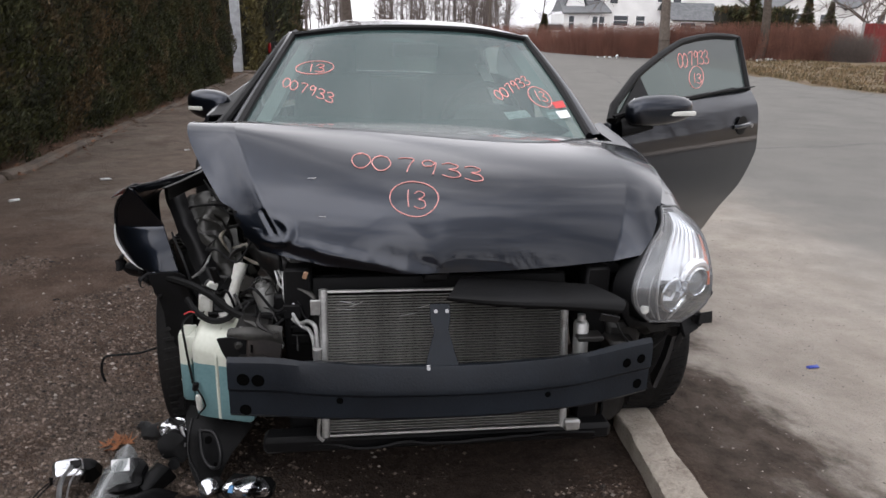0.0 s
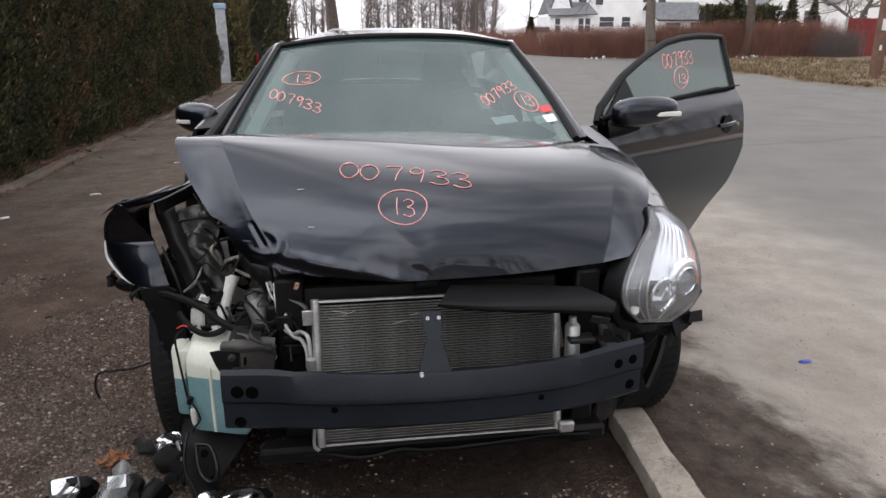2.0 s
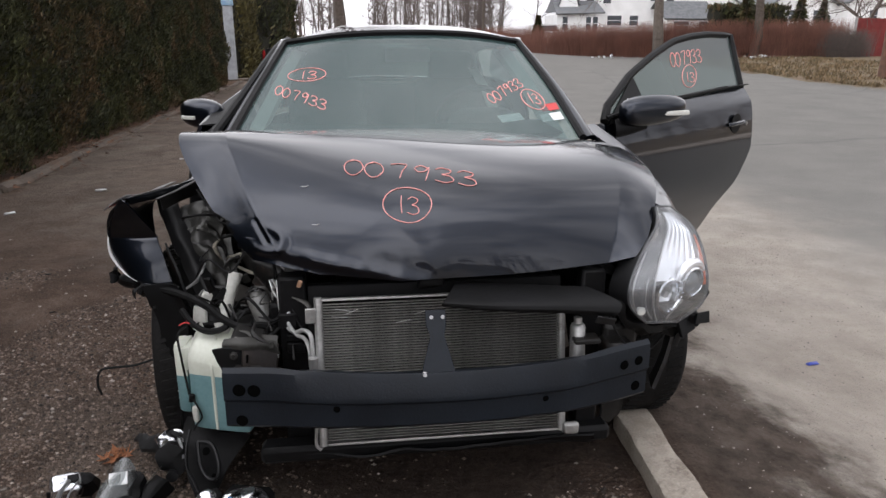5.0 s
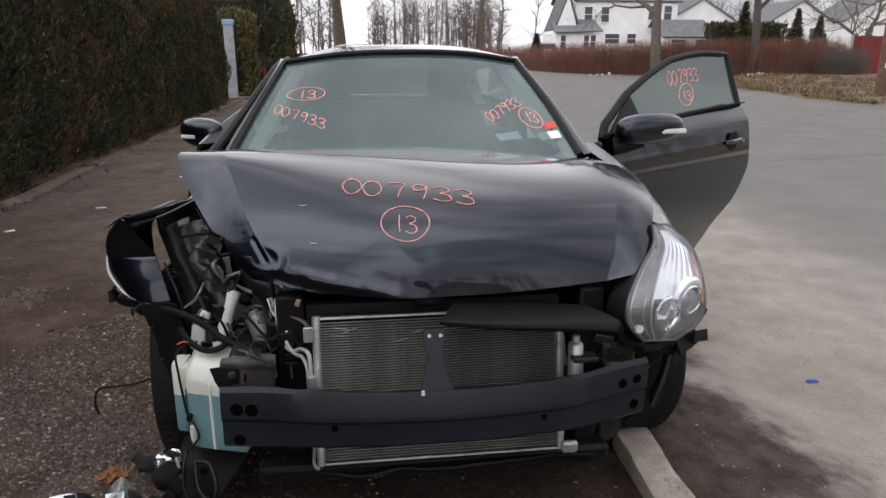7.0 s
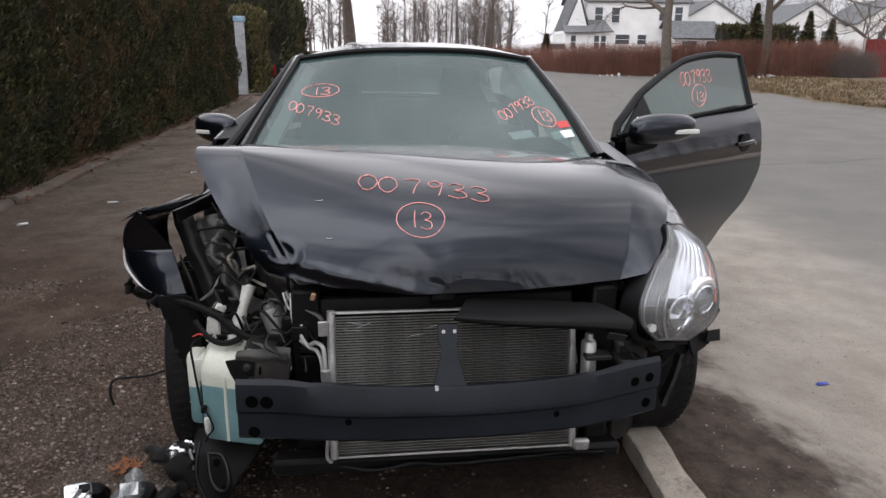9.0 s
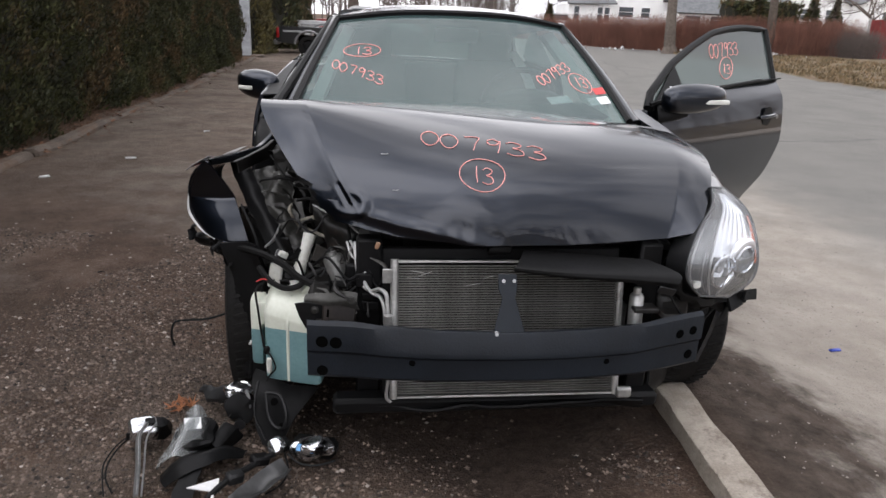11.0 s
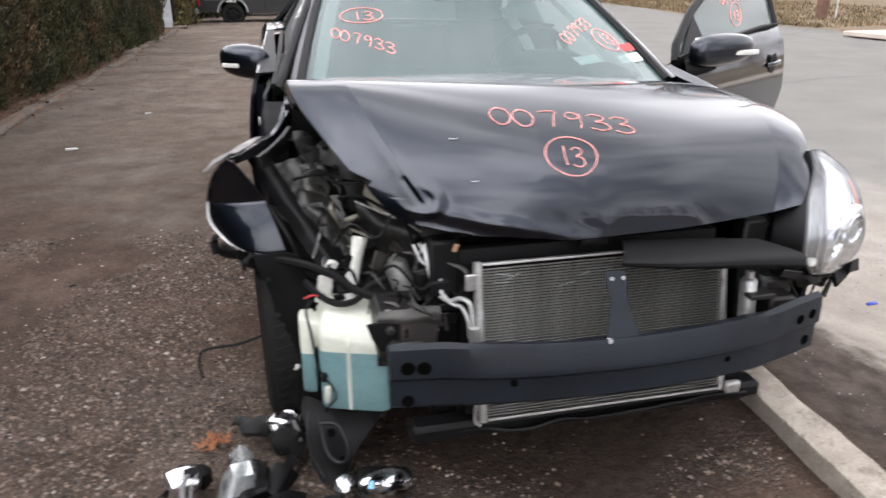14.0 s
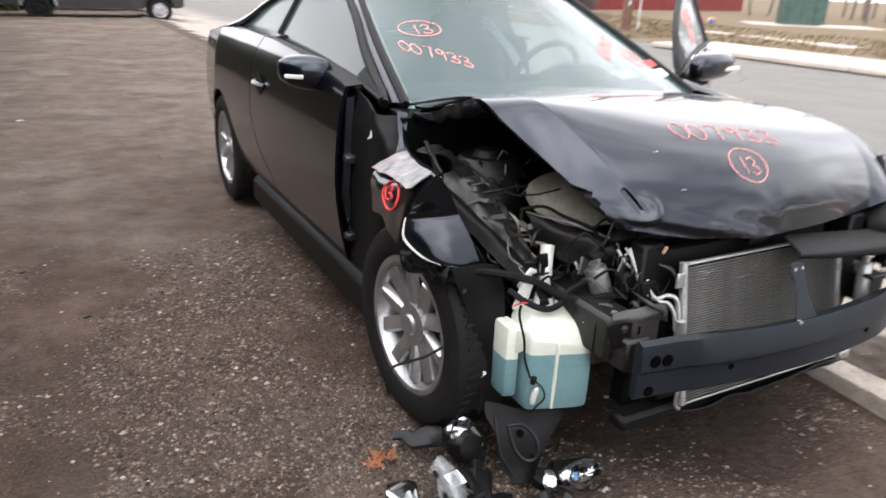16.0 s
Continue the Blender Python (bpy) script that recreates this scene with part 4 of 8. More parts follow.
# from the cowl over the ridge to the lip: outer edge, crease, middle, other crease, other edge
HOOD = [
    [(-0.700, 1.16, 0.965), (-0.560, 1.19, 0.985), (0.02, 1.20, 1.000), (0.640, 1.10, 0.962), (0.800, 1.06, 0.945)],
    [(-0.705, 0.88, 1.030), (-0.570, 0.90, 1.040), (0.02, 0.95, 1.025), (0.630, 0.92, 0.978), (0.790, 0.90, 0.950)],
    [(-0.711, 0.640, 1.074), (-0.578, 0.620, 1.069), (0.02, 0.67, 1.034), (0.620, 0.70, 0.978), (0.765, 0.70, 0.945)],
    [(-0.702, 0.579, 1.027), (-0.556, 0.535, 1.035), (0.02, 0.46, 1.008), (0.610, 0.54, 0.970), (0.742, 0.55, 0.937)],
    [(-0.645, 0.485, 0.945), (-0.514, 0.427, 0.955), (0.02, 0.305, 0.955), (0.585, 0.405, 0.942), (0.703, 0.41, 0.915)],
    [(-0.595, 0.415, 0.885), (-0.468, 0.334, 0.882), (0.02, 0.222, 0.892), (0.550, 0.305, 0.885), (0.662, 0.318, 0.870)],
    [(-0.540, 0.350, 0.820), (-0.424, 0.270, 0.822), (0.01, 0.182, 0.814), (0.520, 0.245, 0.815), (0.620, 0.250, 0.818)],
    [(-0.492, 0.305, 0.772), (-0.368, 0.226, 0.760), (0.00, 0.170, 0.738), (0.495, 0.212, 0.748), (0.584, 0.195, 0.772)],
]
HOOD_QUARTER = [(-0.26, 1.20, 0.997), (-0.26, 0.93, 1.036), (-0.26, 0.645, 1.055), (-0.25, 0.462, 1.022), (-0.24, 0.328, 0.964), (-0.235, 0.246, 0.890), (-0.235, 0.206, 0.820), (-0.21, 0.188, 0.745)]
cols = []
for k, (e0, c0, m0, c1, e1) in enumerate(HOOD):
    e0, c0, m0, c1, e1 = (np.array(p) for p in (e0, c0, m0, c1, e1))
    curl = (0, 0, 0, 0.001, 0.002, 0.004, 0.008, 0.010)[k]
    ridge = (0.0, 0.0, 0.006, 0.016, 0.020, 0.020, 0.012, 0.0)[k]
    c0 = c0 + np.array([0, -ridge, 0.8 * ridge])
    e0 = e0 + np.array([0.007, -0.034, 0.007]) * (0, 0, 0, 0.5, 1, 1, 1, 0.8)[k]
    left = bow(e0, (e0 + c0) / 2 + np.array([0, -curl + 0.3 * ridge, 0.4 * curl - 0.3 * ridge]), c0, 41)
    q0 = np.array(HOOD_QUARTER[k])
    q1 = bow(c0, m0, c1, 9)[6]
    nose = spline([c0, q0, m0, q1, c1], 210)
    right = bow(c1, (c1 + e1) / 2 + np.array([0.004, -0.004, 0.003]), e1, 20)
    cols.append(np.concatenate([left[:-1], nose, right[1:]]))
cols = np.stack(cols)
hood_pts = np.stack([spline(cols[:, j], 230) for j in range(cols.shape[1])], 1)
for _ in range(300):
    hood_pts[1:-1] = 0.25 * hood_pts[:-2] + 0.5 * hood_pts[1:-1] + 0.25 * hood_pts[2:]
for _ in range(330):
    hood_pts[:, 41:249] = 0.25 * hood_pts[:, 40:248] + 0.5 * hood_pts[:, 41:249] + 0.25 * hood_pts[:, 42:250]
for _ in range(30):
    hood_pts[:, 33:48] = 0.25 * hood_pts[:, 32:47] + 0.5 * hood_pts[:, 33:48] + 0.25 * hood_pts[:, 34:49]
# the crease stands up as a thin bright edge
for i, row in enumerate(hood_pts):
    lift = 0.0010 * min(1.0, i / 60) * min(1.0, (229 - i) / 40)
    for j, k in ((39, 0.5), (40, 1.0), (41, 0.5)):
        row[j] += np.array([0, -0.7, 0.7]) * lift * k
for row in hood_pts:
    for p in row:
        x, y, z = p
        # a dark slot pressed in where the fold ends, with a raised rim curling round under it
        u = min(1.0, max(0.0, ((x + 0.462) * 0.028 + (0.872 - z) * 0.044) / 0.00272))
        slot = math.hypot(x + 0.462 - 0.028 * u, z - 0.872 + 0.044 * u)
        p[1] += 0.006 * math.exp(-(slot / 0.0065) ** 2)
        d = math.hypot((x + 0.436) / 0.045, (z - 0.833) / 0.030)
        turned = math.atan2(0.833 - z, x + 0.436)
        rim = max(0.0, math.cos(0.5 * (turned - 0.75))) ** 2.5
        p[1] -= 0.011 * math.exp(-((d - 1) / 0.34) ** 2) * rim
        # the struck part of the nose ends in a slanting step
        along = ((x + 0.16) * 0.18 + (0.96 - z) * 0.225) / 0.083
        aside = ((x + 0.16) * 0.225 - (0.96 - z) * 0.18) / 0.288
        p[1] -= 0.006 * math.exp(-(aside / (0.15 if aside < 0 else 0.035)) ** 2) * max(0.0, min(1.0, along / 0.25)) * max(0.0, min(1.0, (1.1 - along) / 0.2))
        # the lip is rumpled and torn on the crushed side
        low = max(0.0, 1 - (z - 0.73) / 0.10) * max(0.0, min(1.0, (0.03 - x) / 0.22))
        q = Vector((x * 11, y * 4, z * 9))
        p[1] += 0.007 * low * noise.noise(q) + 0.003 * low * noise.noise(q * 2.7)
        p[2] += 0.010 * low * noise.noise(q + Vector((9, 2, 4)))
        shelf = min(1.0, max(0.0, (x + 0.46) / 0.06)) * min(1.0, max(0.0, (0.06 - x) / 0.25))
        p[1] -= 0.011 * shelf * math.exp(-((z - 0.768 + 0.20 * (x + 0.2)) / 0.020) ** 2) * (0.8 + 0.5 * noise.noise(q * 0.8))
        # a shallow wave crosses the nose
        p[1] -= 0.003 * math.exp(-((x - 0.02) / 0.05) ** 2) * math.exp(-((z - 0.83) / 0.07) ** 2)
hood_bm = grid(hood_pts)
hood_tree = BVHTree.FromBMesh(hood_bm)


def torn_line(z):
    """Where the crushed corner's skin is torn off."""
    x = float(np.interp(z, [0.76, 0.785, 0.800, 0.822, 0.845, 0.866, 0.882, 0.905], [-0.455, -0.475, -0.500, -0.522, -0.530, -0.535, -0.575, -0.640]))
    return x + 0.012 * noise.noise((z * 60, 3, 1)) + 0.006 * noise.noise((z * 190, 1, 4))


gone = [f for f in hood_bm.faces if f.calc_center_median().z < 0.905 and f.calc_center_median().x < torn_line(f.calc_center_median().z)]
under = bmesh.new()
for f in gone:
    under.faces.new([under.verts.new(v.co + Vector((0.004, 0.016, -0.004))) for v in f.verts])
bmesh.ops.remove_doubles(under, verts=under.verts, dist=0.0002)
bmesh.ops.delete(hood_bm, geom=gone, context="FACES")
bmesh.ops.solidify(hood_bm, geom=hood_bm.faces[:], thickness=0.008)
hood = part("hood", hood_bm, PAINT, car, "buckled black hood, dented at its crushed corner")
part("torn_underside", crumple(under, 0.07, 0.02, 6), PLASTIC, hood, "black torn inner sheet of the hood")
fold = [(-0.712, 0.645, 1.070), (-0.716, 0.80, 1.02), (-0.712, 0.95, 0.975), (-0.700, 1.10, 0.948)]
part("folded_flange", crumple(grid(cage([fold, [Vector(p) + Vector((0.018, 0.0, -0.035)) for p in fold], [Vector(p) + Vector((0.05, 0.01, -0.045)) for p in fold]], 30, 8), 0.003), 0.05, 0.008, 3), PAINT, hood, "bent black hood flange")

# ---- glass and roof ----
WS = [
    [(-0.668, 1.20, 0.955), (-0.36, 1.08, 0.94), (0.035, 1.04, 0.94), (0.43, 1.08, 0.94), (0.738, 1.22, 0.945)],
    [(-0.594, 1.63, 1.125), (-0.30, 1.55, 1.135), (0.05, 1.52, 1.14), (0.40, 1.55, 1.135), (0.715, 1.64, 1.12)],
    [(-0.505, 2.07, 1.305), (-0.22, 1.98, 1.342), (0.08, 1.95, 1.353), (0.38, 1.98, 1.345), (0.655, 2.08, 1.310)],
]
ws_pts = cage(WS, 40, 30)
ws_bm = grid(ws_pts)
ws_tree = BVHTree.FromBMesh(ws_bm)
windshield = part("windshield", ws_bm, WINDSHIELD, car, "faintly green laminated windshield reflecting clouds")
windshield.visible_shadow = False
edge_bm = bmesh.new()
for curve in (ws_pts[-1], ws_pts[:, 0], ws_pts[:, -1]):
    tube([Vector(p) + Vector((0, -0.004, 0.004)) for p in curve], 0.016, 6, bm=edge_bm)
part("windshield_seal", edge_bm, PLASTIC, car)

ROOF = [
    [(-0.515, 2.085, 1.312), (-0.22, 1.995, 1.352), (0.08, 1.965, 1.363), (0.38, 1.995, 1.355), (0.665, 2.095, 1.318)],
    [(-0.530, 2.40, 1.318), (-0.27, 2.38, 1.380), (0.07, 2.38, 1.398), (0.42, 2.38, 1.386), (0.700, 2.40, 1.332)],
    [(-0.530, 2.80, 1.310), (-0.25, 2.82, 1.378), (0.05, 2.83, 1.394), (0.36, 2.82, 1.380), (0.640, 2.80, 1.318)],
    [(-0.520, 3.15, 1.285), (-0.25, 3.22, 1.320), (0.03, 3.24, 1.330), (0.31, 3.22, 1.320), (0.570, 3.15, 1.285)],
]
part("roof", grid(cage(ROOF, 36, 30), 0.012), PAINT, car)
REARGLASS = [
    [(-0.515, 3.16, 1.278), (0.03, 3.25, 1.322), (0.565, 3.16, 1.278)],
    [(-0.58, 3.50, 1.150), (0.03, 3.58, 1.190), (0.62, 3.50, 1.150)],
    [(-0.64, 3.82, 1.035), (0.02, 3.92, 1.050), (0.68, 3.82, 1.035)],
]
part("rear_window", grid(cage(REARGLASS, 20, 16)), DOORGLASS, car)
TRUNK = [
    [(-0.68, 3.80, 1.030), (0.02, 3.92, 1.045), (0.72, 3.80, 1.030)],
    [(-0.70, 4.10, 1.015), (0.02, 4.20, 1.035), (0.74, 4.10, 1.015)],
    [(-0.62, 4.38, 0.965), (0.02, 4.46, 0.985), (0.66, 4.38, 0.965)],
    [(-0.60, 4.42, 0.72), (0.02, 4.52, 0.72), (0.64, 4.42, 0.72)],
]
part("trunk_lid", grid(cage(TRUNK, 24, 24), 0.012), PAINT, car)
REAR = [
    [(-0.812, 4.06, 0.74), (-0.66, 4.40, 0.74), (0.02, 4.54, 0.74), (0.70, 4.40, 0.74), (0.852, 4.06, 0.74)],
    [(-0.812, 4.06, 0.50), (-0.66, 4.44, 0.50), (0.02, 4.58, 0.50), (0.70, 4.44, 0.50), (0.852, 4.06, 0.50)],
    [(-0.77, 4.06, 0.27), (-0.62, 4.36, 0.27), (0.02, 4.48, 0.27), (0.66, 4.36, 0.27), (0.81, 4.06, 0.27)],
]
part("rear_bumper", grid(cage(REAR, 40, 18), 0.012), PAINT, car)
TAILRED = material("red_tail_lens", (0.25, 0.01, 0.01), rough=0.1, coat=1.0)
for s in (-1, 1):
    lamp = grid(cage([[skin(s, 4.12, 0.93), skin(s, 4.3, 0.94), (XC + s * 0.62, 4.45, 0.93)], [skin(s, 4.12, 0.80), skin(s, 4.3, 0.79), (XC + s * 0.62, 4.47, 0.80)]], 12, 6), 0.03)
    part("tail_lamp", lamp, TAILRED, car)


def glass_x(s, z):
    """How far out the side glass stands at a height."""
    return XC + s * ((0.735 - (z - 1.0) * 0.60) if s < 0 else (0.835 - (z - 1.0) * 0.60))


def pillar(s):
    """Roof pillar from the cowl over the door to the rear deck."""
    i = 0 if s < 0 else -1
    inner = [Vector(r[i]) + Vector((-0.002 * s, 0, 0.003)) for r in WS] + [Vector(r[i]) for r in ROOF[1:]] + [Vector(r[i]) for r in REARGLASS[1:]]
    w0, w1, w2 = (0.050, 0.044, 0.036) if s < 0 else (0.080, 0.070, 0.042)
    outer = [inner[0] + Vector((w0 * s, 0.05, -0.012)), inner[1] + Vector((w1 * s, 0.05, -0.02)), inner[2] + Vector((w2 * s, 0.04, -0.022)), inner[3] + Vector((0.045 * s, 0, -0.03)), inner[4] + Vector((0.05 * s, 0, -0.04)), inner[5] + Vector((0.08 * s, 0, -0.05)), (XC + s * 0.72, 3.48, 1.10), skin(s, 3.84, 1.03)]
    mid = [(Vector(a) + Vector(b)) / 2 + Vector((0.012 * s, 0, 0.012)) for a, b in zip(inner, outer)]
    return grid(cage([inner, mid, [Vector(o) for o in outer]], 50, 7), 0.02)


for s in (-1, 1):
    part("roof_pillar", pillar(s), PAINT, car)
    glass_pts = []
    for k in np.linspace(0, 1, 8):
        row = []
        for y in np.linspace(2.76, 3.52, 14):
            top = float(np.interp(y, [2.6, 2.8, 3.16, 3.5], [1.305, 1.298, 1.21, 1.10]))
            z = belt(y) * (1 - k) + max(belt(y) + 0.01, top) * k
            row.append((glass_x(s, z), y, z))
        glass_pts.append(row)
    part("quarter_window", grid(glass_pts), DOORGLASS, car)
    part("quarter_panel", side_panel(s, lambda z: door_rear(z) + 0.010, 4.12, 0.255, belt, AXLE_R, 60, 30), PAINT, car)
    shelf = grid(cage([[skin(s, y, belt(y)) for y in (2.6, 3.0, 3.5, 3.8, 4.0, 4.2, 4.38)], [(XC + s * 0.69, y, belt(y) + 0.012) for y in (2.6, 3.0, 3.5, 3.8, 4.0, 4.2, 4.38)]], 24, 5), 0.01)
    part("rear_shoulder", shelf, PAINT, car)
    part("sill", block((0.14, 1.75, 0.16), m=pose(XC + s * 0.79, 1.95, 0.245), bevel=0.03), PLASTIC, car)

# ---- doors ----
def mirror_shell(c, s, w=0.235, h=0.135, d=0.13):
    b = bmesh.new()
    bmesh.ops.create_uvsphere(b, u_segments=28, v_segments=18, radius=1.0)
    for v in b.verts:
        x, y, z = v.co
        n = (abs(x) ** 3.2 + abs(y) ** 2.6 + abs(z) ** 3.0) ** (-1 / 3.0)
        x, y, z = x * n, y * n, z * n
        k = 1.0 - 0.16 * max(0, x * s)
        v.co = Vector((c[0] + x * w / 2, c[1] + (y * d / 2 if y < 0 else y * 0.025) + 0.03 * x * s, c[2] + z * h / 2 * k + 0.008 * x * s))
    return b


ARC_SHUT = [(1.22, 0.968), (1.42, 1.030), (1.62, 1.105), (1.85, 1.205), (2.07, 1.284), (2.22, 1.305), (2.50, 1.318), (2.74, 1.305)]
ARC_OPEN = [(1.38, 1.01), (1.66, 1.165), (1.89, 1.25), (2.10, 1.315), (2.28, 1.34), (2.45, 1.352), (2.70, 1.345)]


def door(s, turn=None, arc=ARC_SHUT):
    """A door with skin, inner trim, framed window, mirror and handle; turn swings it on its hinge."""
    y_front = 1.40
    stretch = lambda y: y_front + (y - 1.125) * (2.69 - y_front) / (2.59 - 1.125)

    def put(b):
        if turn is not None:
            bmesh.ops.transform(b, matrix=turn, verts=b.verts)
        return b

    d = part("door", put(side_panel(s, y_front, door_rear, lambda y: 0.265 if turn is None else 0.235, belt, None, 46, 26, 0.014)), PAINT, car, "black door standing open" if turn is not None else "closed black door")
    inner = grid([[skin(s, y, z, 0.075) for y in np.linspace(y_front + 0.02, door_rear(z) - 0.02, 20)] for z in np.linspace(0.28, 0.955, 12)], 0.012)
    part("inner_trim", put(inner), TRIM, d)
    rim = bmesh.new()
    outline = [(1.13, 0.27), (1.13, 0.6), (1.13, 0.945), (1.5, 0.985), (2.0, 1.02), (2.50, 1.035), (2.565, 0.9), (2.555, 0.7), (2.39, 0.52), (2.20, 0.41), (2.10, 0.29), (1.6, 0.29), (1.15, 0.29)]
    loop = [skin(s, stretch(y), z, 0.04) for y, z in outline]
    tube(loop, 0.028, 6, bm=rim)
    part("edge_frame", put(rim), PAINT, d)
    rows = []
    for k in np.linspace(0, 1, 10):
        row = []
        for y in np.linspace(arc[0][0], arc[-1][0], 26):
            top = float(np.interp(y, [a for a, b in arc], [b for a, b in arc]))
            z = (belt(y) - 0.02) * (1 - k) + top * k
            y = y - 0.08 * (1 - k) * max(0.0, (y - 2.1) / 0.6) if turn is not None else y
            row.append((XC + s * (0.835 - (z - 1.0) * 0.5) if turn is not None else glass_x(s, z), y, z))
        rows.append(row)
    g = part("window", put(grid(rows)), DOORGLASS, d, "tinted glass with red marker writing")
    top = [Vector(p) for p in rows[-1]]
    fr = tube([Vector(rows[0][0])] + top[1:] + [Vector(rows[4][-1]), Vector(rows[0][-1])], 0.019, 8)
    part("window_frame", put(fr), PLASTIC, d)
    part("belt_strip", put(tube([Vector(p) + Vector((0.012 * s, 0, 0.016)) for p in rows[0][:-4]], 0.010, 6)), PLASTIC, d)
    plane = lambda y, z: Vector(((XC + s * (0.835 - (z - 1.0) * 0.5) if turn is not None else glass_x(s, z)) + 0.008 * s, y, z))
    front = 1.38 if turn is not None else 1.20
    peak = float(np.interp(front + 0.28, [a for a, b in arc], [b for a, b in arc]))
    part("sail_panel", put(grid([[plane(front + 0.02, 0.965), plane(front + 0.32, 0.995)], [plane(front + 0.03, 0.98), plane(front + 0.29, peak - 0.005)]], 0.012)), PLASTIC, d)
    ledge = grid(cage([[skin(s, y, belt(y) - 0.002) for y in (y_front, 1.7, 2.1, 2.64)], [(rows[0][0][0] - 0.004 * s, y, belt(y) + 0.004) for y in (y_front, 1.7, 2.1, 2.64)]], 20, 5), 0.006)
    part("shoulder", put(ledge), PLASTIC, d)
    wide, tall, deep = (0.200, 0.135, 0.13) if turn is None else (0.335, 0.138, 0.15)
    c = Vector((-0.857, 1.735, 1.008)) if turn is None else Vector((1.160, 1.525, 1.024))
    m = part("mirror", mirror_shell(c, s, wide, tall, deep), PAINT, d, "black mirror shell with clear turn lamp")
    part("mirror_glass", block((wide - 0.10, 0.006, 0.10), m=pose(c.x, c.y + 0.032, c.z, 0, 0, 8 * s), bevel=0.002), CHROME, m)
    if turn is None:
        lamp_bm = block((0.075, 0.016, 0.017), m=pose(c.x - 0.056, c.y - 0.038, c.z - 0.012, 0, 0, -32), bevel=0.005, segments=2)
        arm_bm = tube([(-0.80, 1.70, 0.972), (-0.775, 1.64, 0.968), (-0.745, 1.55, 0.965)], [0.035, 0.038, 0.042], 10, 12, flat=0.75)
    else:
        lamp_bm = block((0.155, 0.018, 0.021), m=pose(c.x + 0.082, c.y - 0.052, c.z - 0.010, 0, 0, 8), bevel=0.006, segments=2)
        arm_bm = tube([(1.13, 1.52, 0.965), (1.06, 1.52, 0.955), (0.99, 1.53, 0.945)], [0.03, 0.042, 0.05], 10, 12, flat=0.8)
    part("turn_lamp", lamp_bm, WHITEPLASTIC, m, "clear white lamp strip")
    part("mirror_arm", arm_bm, PLASTIC, m)
    h = skin(s, 2.54, 0.86, -0.025)
    part("handle", put(tube([skin(s, 2.41, 0.858, -0.002), skin(s, 2.44, 0.862, -0.024), skin(s, 2.52, 0.866, -0.026), skin(s, 2.57, 0.866, -0.002)], 0.014, 8, 14, flat=0.8)), PAINT, d, "black pull handle")
    part("handle_cup", put(lathe([(0.0, 0.0), (0.05, 0.0), (0.055, 0.005), (0.0, 0.006)], 20, pose(h.x - s * 0.022, 2.485, 0.862, 0, 90 * s, 0))), PLASTIC, d)
    part("lock", put(lathe([(0.0, 0.0), (0.012, 0.0), (0.012, 0.006), (0.0, 0.006)], 12, pose(*skin(s, 2.61, 0.85, 0.001), 0, 90 * s, 0))), ALLOY, d)
    return d


door(-1)
HINGE = Vector((XC + 0.86, 1.38, 0))
SWING = Matrix.Translation(HINGE + Vector((0.055, 0.10, 0))) @ Matrix.Rotation(radians(-53), 4, "Z") @ Matrix.Diagonal((1.0, 1.20, 1.0, 1.0)) @ Matrix.Translation(-HINGE)
door_l = door(1, SWING, ARC_OPEN)

# ---- fenders ----
part("fender", side_panel(1, 0.36, 1.375, 0.26, lambda y: float(np.interp(y, [0.36, 0.42, 0.50, 0.58, 0.72, 0.90, 1.115, 1.375], [0.735, 0.765, 0.79, 0.808, 0.832, 0.872, 0.925, 0.965])), AXLE_F, 50, 26), PAINT, car, "intact black front fender")
FTOP = [(0.42, 0.70, 0.865, 0.765), (0.56, 0.735, 0.893, 0.804), (0.72, 0.768, 0.915, 0.832), (0.90, 0.793, 0.930, 0.872), (1.10, 0.805, 0.937, 0.922), (1.375, 0.79, 0.972, 0.965)]
part("fender_top", grid(cage([[(x, y, z) for y, x, z, w in FTOP], [Vector(((x + skin(1, y, w).x) / 2 + 0.012, y, (z + w) / 2 + 0.016)) for y, x, z, w in FTOP], [skin(1, y, w) for y, x, z, w in FTOP]], 30, 9), 0.008), PAINT, car)
FEND = [
    [(-0.768, 0.985, 0.862), (-0.85, 0.965, 0.828), (-0.903, 0.945, 0.785), (-0.903, 0.935, 0.685)],
    [(-0.805, 0.86, 0.860), (-0.872, 0.85, 0.832), (-0.922, 0.83, 0.785), (-0.925, 0.81, 0.70)],
    [(-0.840, 0.72, 0.870), (-0.900, 0.70, 0.842), (-0.938, 0.69, 0.78), (-0.945, 0.70, 0.69)],
    [(-0.865, 0.615, 0.880), (-0.918, 0.605, 0.845), (-0.948, 0.615, 0.77), (-0.952, 0.64, 0.68)],
    [(-0.878, 0.560, 0.886), (-0.922, 0.570, 0.84), (-0.943, 0.600, 0.765), (-0.943, 0.625, 0.69)],
]
fend_pts = cage(FEND, 24, 36)
for row in fend_pts:
    for p in row:
        p += np.array(noise.noise_vector(Vector(p) * 9)) * 0.006
fend_bm = grid(fend_pts)
fend_tree = BVHTree.FromBMesh(fend_bm)
bmesh.ops.solidify(fend_bm, geom=fend_bm.faces[:], thickness=0.006)
fender_r = part("fender", fend_bm, PAINT, car, "torn black fender peeled away from the wheel")
